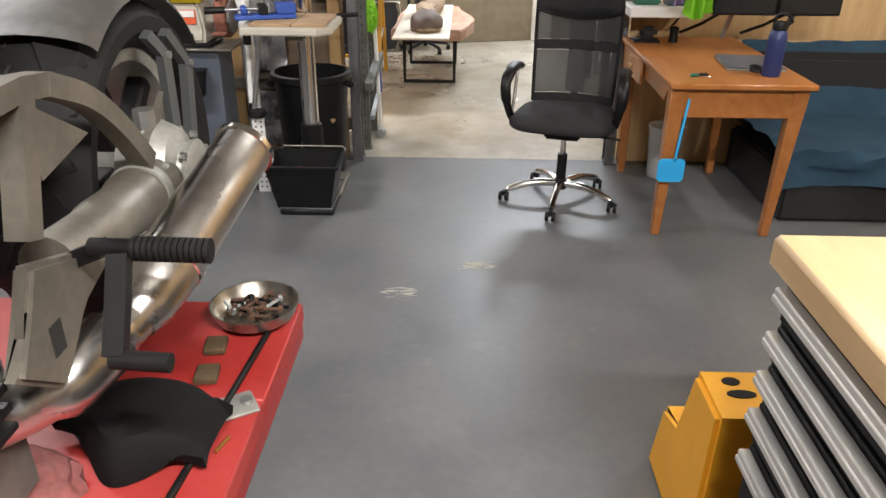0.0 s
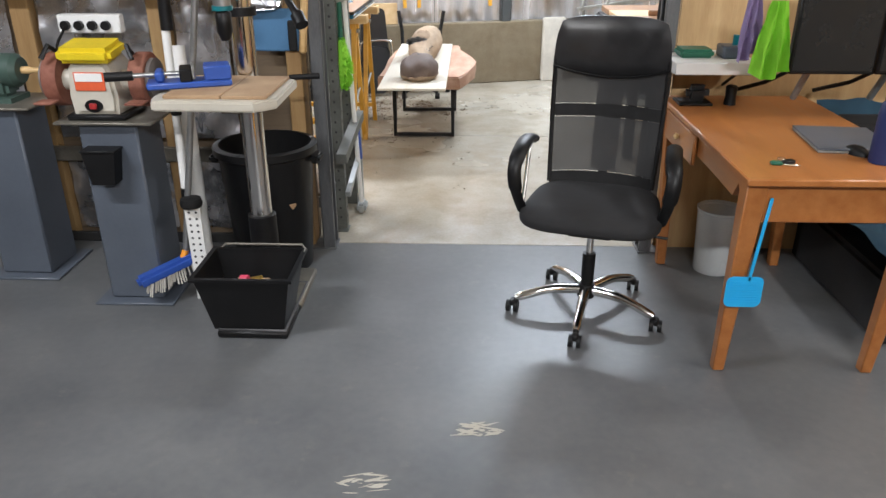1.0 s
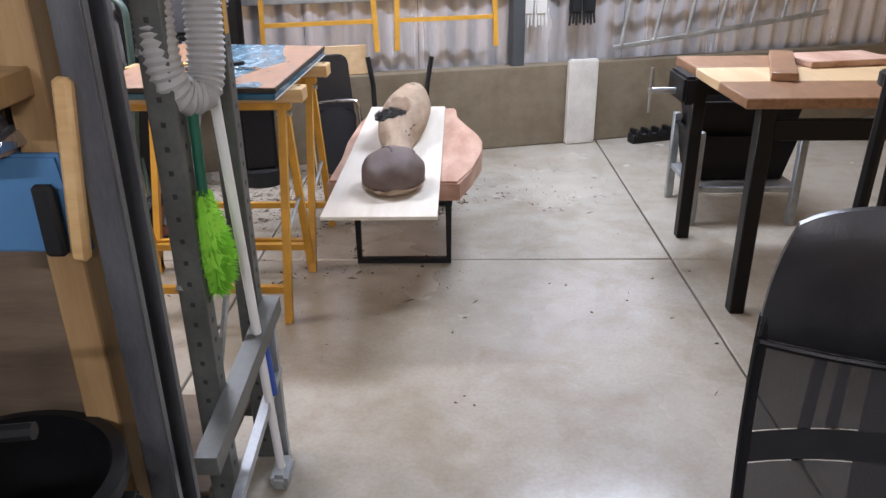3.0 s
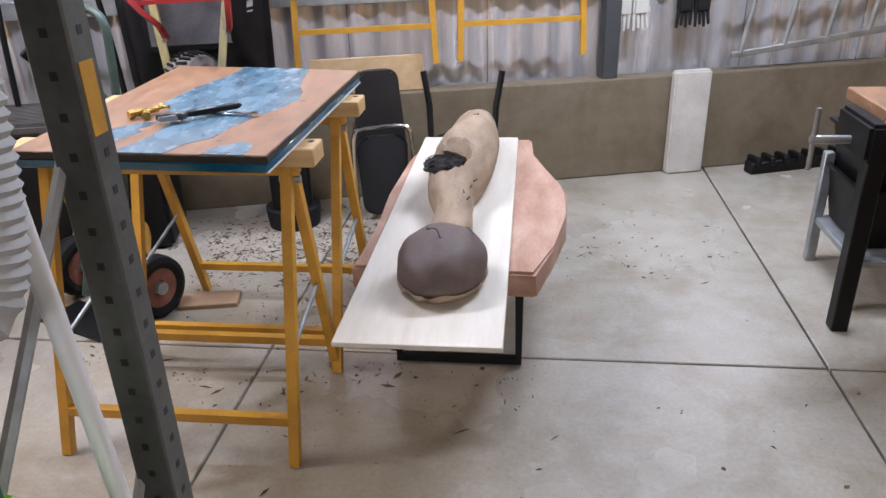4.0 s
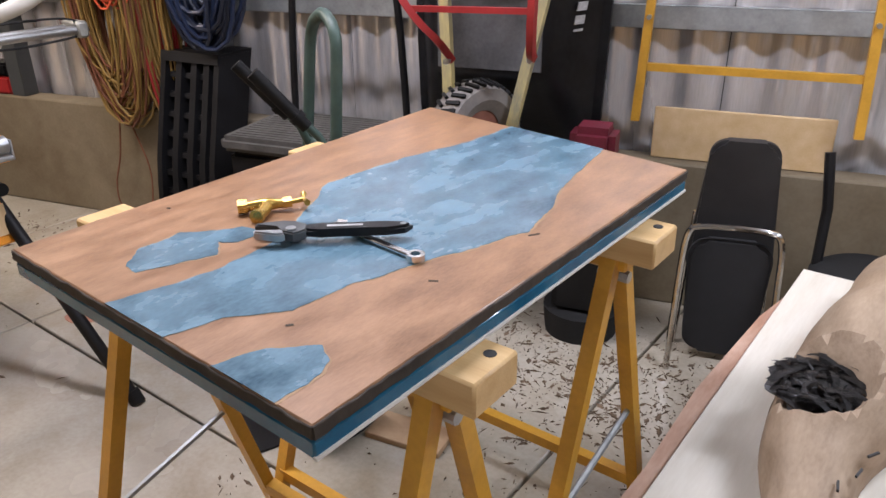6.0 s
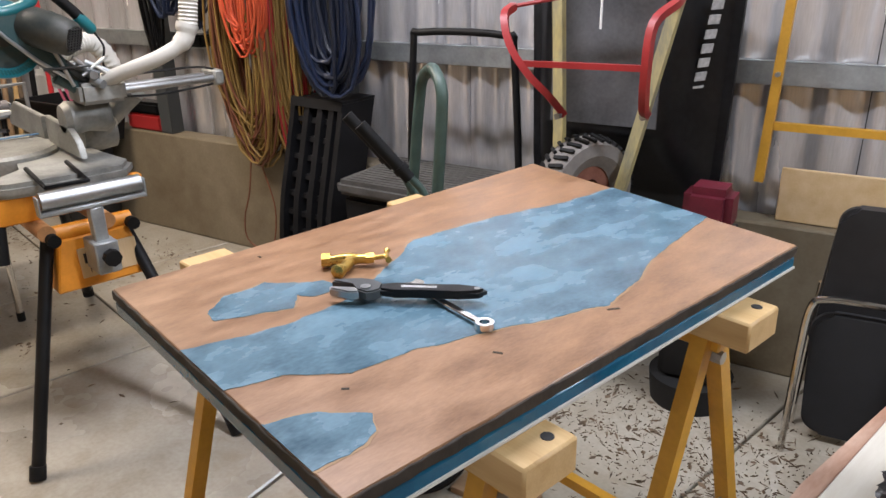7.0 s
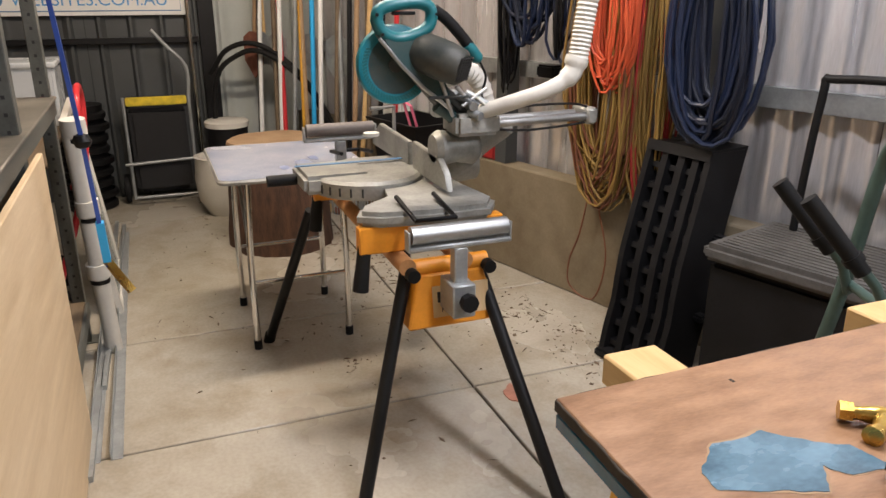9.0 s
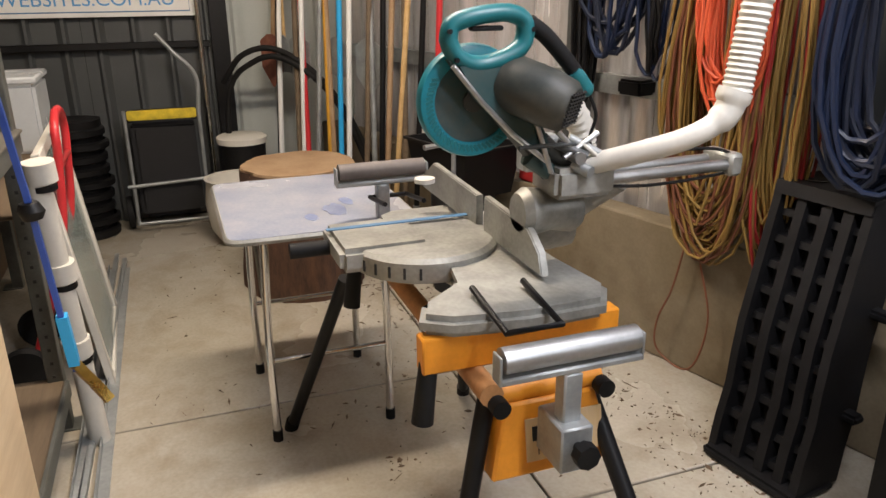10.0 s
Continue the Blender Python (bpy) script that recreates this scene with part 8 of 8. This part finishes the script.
for k, (kind_, s, c, lean) in enumerate(TOOLS):
    hung = kind_ in ("shovel", "spade")  # these hang on the rail, the others stand on the floor
    t = thing("garden_" + kind_, pose(-6.35 + 0.95 * s, 7.2 + 0.65 * s + (0.06 if hung else -0.06), 0.86 if hung else 0.0, 0, 0, 30), "long-handled garden %s %s" % (kind_, "hung on the wall rail" if hung else "leaning on the metal wall"), kind_, group="garden tools by the wall")
    y0, y1 = 0.035, 0.1
    part("handle", C((0, y0, 0.02 if kind_ in ("broom", "hoe") else 0.28), (lean * 0.4, y1, 1.85 - 0.06 * (k % 3)), 0.016, seg=10), M[c], t)
    if kind_ in ("shovel", "spade"):
        w = 0.1 if kind_ == "shovel" else 0.08
        bm = X([(-w, 0.12), (-w, 0.28), (-0.03, 0.32), (0.03, 0.32), (w, 0.28), (w, 0.1), (0.0, 0.0 if kind_ == "shovel" else 0.1)], -0.004, 0.004)
        bmesh.ops.transform(bm, matrix=Matrix.Translation((0, y0 - 0.02, 0)) @ Matrix.Rotation(radians(90), 4, "X"), verts=bm.verts)
        part("blade", bm, M["galv"] if k % 2 else M["rust"], t)
    elif kind_ in ("rake", "fork"):
        part("socket", C((0, y0, 0.05), (0, y0, 0.3), 0.019), M["galv"], t)
        for q in range(6):
            part("tine", T([(-0.06 + 0.024 * q, y0 - 0.01, 0.2), (-0.07 + 0.028 * q, y0 - 0.02, 0.0)], 0.004, 5), M["galv"], t)
        part("head", C((-0.07, y0 - 0.01, 0.2), (0.07, y0 - 0.01, 0.2), 0.008), M["galv"], t)
    else:
        part("head", B((-0.09, 0.09, y0 - 0.025, y0 + 0.025, 0.0, 0.06), bev=0.01), M["rust"] if kind_ == "hoe" else M["pine"], t)
solo("rubber_hose", T(smooth_path([(-6.35, 6.98, 0.9), (-6.25, 7.1, 1.07), (-6.15, 7.3, 1.1), (-6.0, 7.55, 0.9), (-5.85, 7.75, 0.5), (-5.8, 7.8, 0.1)]), 0.018, 10), M["rubber"], (0, 0, 0), "stiff black rubber hose arched over the corner", "hose", group="arched hoses")
solo("rubber_hose", T(smooth_path([(-6.4, 6.98, 0.0), (-6.34, 7.0, 0.8), (-6.22, 7.16, 1.03), (-6.1, 7.35, 1.04), (-5.95, 7.6, 0.8), (-5.8, 7.78, 0.3), (-5.75, 7.82, 0.0)]), 0.018, 10), M["rubber"], (0, 0, 0), "stiff black rubber hose arched over the corner", "hose", group="arched hoses")
t = thing("black_crate", FAR @ pose(-5.05, -0.18, 0), "black plastic crate standing on a low drum by the wall", "crate")
part("crate", crate(0.2, 0.14, 0.24, 0.17, 0.24, 0.52), M["black"], t)
part("stand", L([(0, 0), (0.15, 0), (0.16, 0.52), (0, 0.52)], 20), M["black_matt"], t)
part("strap", T([(0.0, 0.0, 0.6), (-0.05, -0.05, 0.86), (0.04, -0.06, 0.84), (0.06, 0.0, 0.62)], 0.008, 6), mat("pink_strap", (0.55, 0.12, 0.2), 0.6), t)
t = thing("jerry_can", FAR @ pose(-5.62, -0.02 + 0.08, 0.57), "white plastic jerry can on the low wall", "can")
part("can", B((-0.13, 0.13, -0.06, 0.05, 0, 0.28), bev=0.03), M["white"], t)
part("handle", T([(-0.08, 0, 0.27), (-0.07, 0, 0.32), (0.04, 0, 0.32), (0.05, 0, 0.27)], 0.012, 8), M["white"], t)
solo("green_tub", L([(0, 0), (0.09, 0), (0.11, 0.12), (0.1, 0.12), (0.085, 0.01), (0, 0.01)], 24), mat("leaf_green", (0.1, 0.25, 0.03), 0.5), FAR @ pose(-5.42, -0.14, 0.0) @ Matrix.Translation((0, 0.2, 0.57)), "small green plastic tub on the low wall", "tub")
t = thing("red_toolbox", FAR @ pose(-4.72, 0.06, 0.571), "red and black tool case on the low wall", "toolbox")
part("body", B((-0.14, 0.14, -0.05, 0.05, 0, 0.09), bev=0.012), M["red"], t)
part("lid", B((-0.14, 0.14, -0.052, 0.052, 0.092, 0.16), bev=0.015), M["black"], t)


def coil(name, u, z0, z1, w, n, r, material, label, seed, v=-0.02, deep=0.05):
    """Loops of cord hung from a hook on the far wall."""
    rnd = random.Random(seed)
    t = thing(name, FAR @ pose(u, v, 0), label, "cord", group="cords on the wall")
    part("hook", T([(0, 0.14, z1 + 0.0), (0, -0.06, z1), (0, -0.075, z1 + 0.03)], 0.008, 6), M["steel"], t)
    for k in range(n):
        ww, lo = w * rnd.uniform(0.45, 1.05), z0 + (z1 - z0) * rnd.uniform(0, 0.28) ** 1.3
        yo, tw = rnd.uniform(-deep, deep), rnd.uniform(-0.25, 0.25)
        pts = []
        for i in range(22):
            a = 2 * math.pi * i / 22
            zc, hh = (lo + z1) / 2, (z1 - lo) / 2
            s = math.sin(a)
            half = ww * (0.3 + 0.7 * (0.5 - 0.5 * s) ** 0.7) * math.cos(a)
            pts.append((half + tw * (0.5 - 0.5 * s) * w + 0.008 * rnd.uniform(-1, 1), yo * (0.4 + 0.6 * abs(math.cos(a))) + 0.02 * math.cos(a) * (1 if k % 2 else -1) - 0.03, zc + hh * s))
        P = [Vector(p) for p in pts]
        part("loop", T(P, r, 6, closed=True), material[k % len(material)] if isinstance(material, list) else material, t)


coil("extension_cord", -3.66, 1.04, 1.78, 0.14, 34, 0.0055, M["cord_orange"], "bundle of orange extension cord hung on the wall", 1, v=-0.14)
coil("extension_cord", -3.74, 0.5, 1.85, 0.22, 80, 0.0055, [M["cord_yellow"], M["cord_rust"], M["cord_yellow"], M["cord_rust"], M["cord_gold"]], "long bundle of yellow and brown extension cord", 2, v=-0.05, deep=0.07)
coil("extension_cord", -3.5, 0.52, 1.9, 0.1, 26, 0.0055, [M["cord_gold"], M["cord_yellow"], M["red"]], "narrow bundle of yellow and red cord", 8, v=-0.03, deep=0.04)
coil("air_hose", -3.2, 0.88, 1.9, 0.2, 30, 0.0095, [M["cord_blue"], M["cord_navy"]], "thick coils of dark blue air hose on the wall", 3, v=-0.1, deep=0.07)
coil("air_hose", -4.2, 1.2, 1.9, 0.16, 12, 0.009, [M["cord_navy"], M["cord_blue"]], "coil of blue hose behind the saw", 4, v=-0.1)
coil("power_lead", -4.35, 0.95, 1.8, 0.05, 10, 0.006, M["black"], "black power leads hung beside the column", 5, v=-0.08)
coil("power_lead", -4.02, 1.1, 1.85, 0.06, 9, 0.007, [M["black"], M["cord_navy"]], "dark power leads hung behind the saw", 6, v=-0.06)
solo("red_cord_tail", T(smooth_path([(-3.66, 8.42, 0.62), (-3.7, 8.4, 0.36), (-3.75, 8.38, 0.2), (-3.73, 8.38, 0.08), (-3.58, 8.42, 0.06), (-3.53, 8.44, 0.28), (-3.6, 8.43, 0.5)]), 0.004, 6), M["cord_rust"], (0, 0, 0), "loose end of orange cord hanging down", "cord")
solo("clamp_block", B((-0.06, 0.06, -0.05, 0.05, 0, 0.06), bev=0.01), M["black"], FAR @ pose(-4.2, 0.04, 1.05), "black cast clamp hung on the rail", "clamp")

# along the rack at the end
t = thing("storage_box", (-5.3, 5.99, 0.777), "translucent plastic storage box with a lid", "storage box")
part("box", B((-0.2, 0.16, -0.16, 0.13, 0, 0.3), bev=0.015), M["clear_plastic"], t)
part("lid", B((-0.21, 0.17, -0.17, 0.14, 0.3, 0.33), bev=0.008), M["clear_plastic"], t)
t = thing("leaning_window", pose(-4.75, 6.3, 0, 0, 0, 2), "old white-framed window leaning on the rack", "window")
tilt = pose(0, 0.13, 0, 7, 0, 0) @ pose(0, -0.13, 0)
for bx in ((-0.4, -0.36, -0.015, 0.015, 0, 0.95), (0.36, 0.4, -0.015, 0.015, 0, 0.95), (-0.36, 0.36, -0.015, 0.015, 0, 0.04), (-0.36, 0.36, -0.015, 0.015, 0.91, 0.95)):
    part("frame", B((*bx, tilt)), M["off_white"], t)
part("pane", B((-0.36, 0.36, -0.003, 0.003, 0.04, 0.91, tilt), bev=0), mat("old_glass", (0.4, 0.47, 0.44), 0.15, alpha=0.6, bump=0), t, "greenish dusty glass")
t = thing("red_sack_truck", (-4.62, 6.02, 0), "bright red steel sack truck parked by the rack", "hand truck")
for s in (-1, 1):
    part("upright", T(smooth_path([(s * 0.14, 0.03, 0.1), (s * 0.14, 0.19, 0.55), (s * 0.14, 0.23, 0.86), (s * 0.13, 0.235, 0.98), (s * 0.05, 0.235, 1.03), (0, 0.235, 1.03)]), 0.016, 10), M["bright_red"], t)
    part("wheel", L([(0.0, -0.02), (0.08, -0.025), (0.09, 0), (0.08, 0.025), (0, 0.02)], 22, axis="X", at=(s * 0.2, 0.0, 0.09)), M["rubber"], t)
for z in (0.3, 0.6, 0.85):
    part("cross_bar", C((-0.14, 0.03 + 0.36 * (z - 0.1) * (1 if z < 0.5 else 0.75), z), (0.14, 0.03 + 0.36 * (z - 0.1) * (1 if z < 0.5 else 0.75), z), 0.012), M["red"], t)
t = thing("drain_pipe", (-3.9, 6.275, 0), "white plastic drain pipe with couplings by the plywood", "pipe")
part("pipe", C((-0.06, 0.02, 0.0), (0.04, -0.005, 1.0), 0.034, seg=20), M["off_white"], t)
for z in (0.35, 0.62, 0.94):
    part("coupling", C((-0.06 + 0.1 * z, 0.01, z), (-0.054 + 0.1 * z, 0.008, z + 0.06), 0.044, seg=20), M["off_white"], t)
    part("strap", C((-0.0625 + 0.1 * z, 0.01, z - 0.025), (-0.061 + 0.1 * z, 0.01, z - 0.008), 0.038, seg=20), M["black"], t)
t = thing("bar_clamp", (0, 0, 0), "long blue sash clamp hanging from the rack", "clamp")
part("bar", T([(-3.08, 6.33, 1.62), (-3.2, 6.36, 1.03), (-3.3, 6.37, 0.6)], 0.009, square=True), M["blue"], t)
part("ball", rough_up(L([(0, -0.025), (0.02, -0.018), (0.027, 0), (0.02, 0.018), (0, 0.025)], 16, at=(-3.2, 6.36, 1.03)), 0.004, 0.02), M["black"], t)
part("jaw", T([(-3.295, 6.37, 0.62), (-3.32, 6.4, 0.55), (-3.31, 6.43, 0.5)], 0.016, square=True), M["brass"], t)
part("sleeve", T([(-3.265, 6.367, 0.76), (-3.295, 6.37, 0.62)], 0.017, square=True), M["sky_blue"], t)
part("hook", T([(-3.08, 6.22, 1.62), (-3.08, 6.34, 1.62)], 0.01, 6), M["steel"], t)
for p, q, lab in (((-5.82, 6.31), (-3.6, 6.265), "long flat steel bar lying on the slab"), ((-5.92, 6.265), (-3.0, 6.245), "long galvanised angle bar beside the plywood")):
    solo("steel_bar", T([(*p, 0.011), (*q, 0.011)], 0.015, square=True), M["galv"], (0, 0, 0), lab, "bar", group="bars on the floor")
solo("orange_caddy", B((-3.6, -3.45, 5.95, 6.1, 1.06, 1.125), bev=0.012), M["cord_orange"], (0, 0, 0), "orange plastic tray on the rack shelf", "tray")
solo("parts_jar", L([(0, 0), (0.045, 0), (0.045, 0.1), (0.03, 0.12), (0, 0.12)], 20), M["black"], (-3.75, 6.05, 1.06), "dark jar on the rack shelf", "jar")
solo("carton_offcut", B((-0.15, 0.15, -0.1, 0.1, 0, 0.12), bev=0.006), M["pine"], pose(-2.42, 8.1, 0, 0, 0, 25), "brown cardboard carton on the floor", "box")
solo("wood_scrap", B((-0.12, 0.12, -0.06, 0.06, 0, 0.02), bev=0.003), M["cut_wood"], pose(-1.52, 7.93, 0, 0, 0, 12), "scrap of brown board under the trestles", "board")
solo("red_leaf_rag", rough_up(X([(0.07 * math.cos(a) * (1 + 0.3 * math.sin(3 * a)), 0.04 * math.sin(a)) for a in [k * 0.45 for k in range(14)]], 0, 0.004), 0.004, 0.03), mat("faded_red", (0.34, 0.15, 0.1), 0.8, var=0.3, scale=12), (-3.0, 7.72, 0.0), "faded red scrap on the floor", "scrap")

# fallen leaves, bark and sawdust on the slabs
rnd = random.Random(11)
bm = bmesh.new()
SPOTS = [(-1.0, 8.5, 0.9, 0.4, 1600), (-1.4, 8.6, 0.6, 0.25, 500), (-3.6, 8.08, 0.9, 0.1, 260), (-4.9, 7.5, 0.9, 0.3, 350), (-2.6, 8.2, 0.7, 0.2, 160), (-1.2, 8.35, 0.7, 0.4, 800), (-1.1, 7.5, 0.6, 0.6, 260), (0.3, 8.6, 0.5, 0.5, 40), (-4.3, 7.75, 1.1, 0.2, 260), (-3.4, 7.2, 0.9, 0.6, 110), (-2.9, 8.25, 0.8, 0.12, 160), (-5.2, 6.7, 1.2, 0.4, 60), (0.2, 7.0, 0.8, 0.6, 24), (-0.6, 8.9, 0.5, 0.25, 80)]
for x, y, wx, wy, n in SPOTS:
    heaps = [(rnd.gauss(x, wx * 0.5), rnd.gauss(y, wy * 0.5), rnd.uniform(0.02, 0.13)) for _ in range(4 + n // 45)]
    for _ in range(n):
        hx, hy, hr = rnd.choice(heaps) if rnd.random() < 0.62 else (x, y, 0)
        p = Vector((rnd.gauss(hx, hr or wx * 0.55), rnd.gauss(hy, hr or wy * 0.55), 0.0))
        if p.y > 9.4 + 0.28 * p.x or p.y < 5.7 or p.x < -6.5:
            continue
        a, l, w = rnd.uniform(0, 6.28), 0.002 + 0.03 * rnd.random() ** 6, 0.0015 + 0.011 * rnd.random() ** 4
        d, s = Vector((math.cos(a), math.sin(a), 0)) * l, Vector((-math.sin(a), math.cos(a), 0)) * w
        h = Vector((0, 0, rnd.uniform(0.002, 0.008)))
        q = [bm.verts.new(p + v + Vector((0, 0, 0.0012))) for v in (-d, s, d, -s)]
        m_ = bm.verts.new(p + h)
        for i in range(4):
            bm.faces.new((q[i], q[(i + 1) % 4], m_))
solo("leaf_litter", bm, M["leaf"], (0, 0, 0), "scattered dry leaves and bark chips on the slab", "litter", kind="stuff")
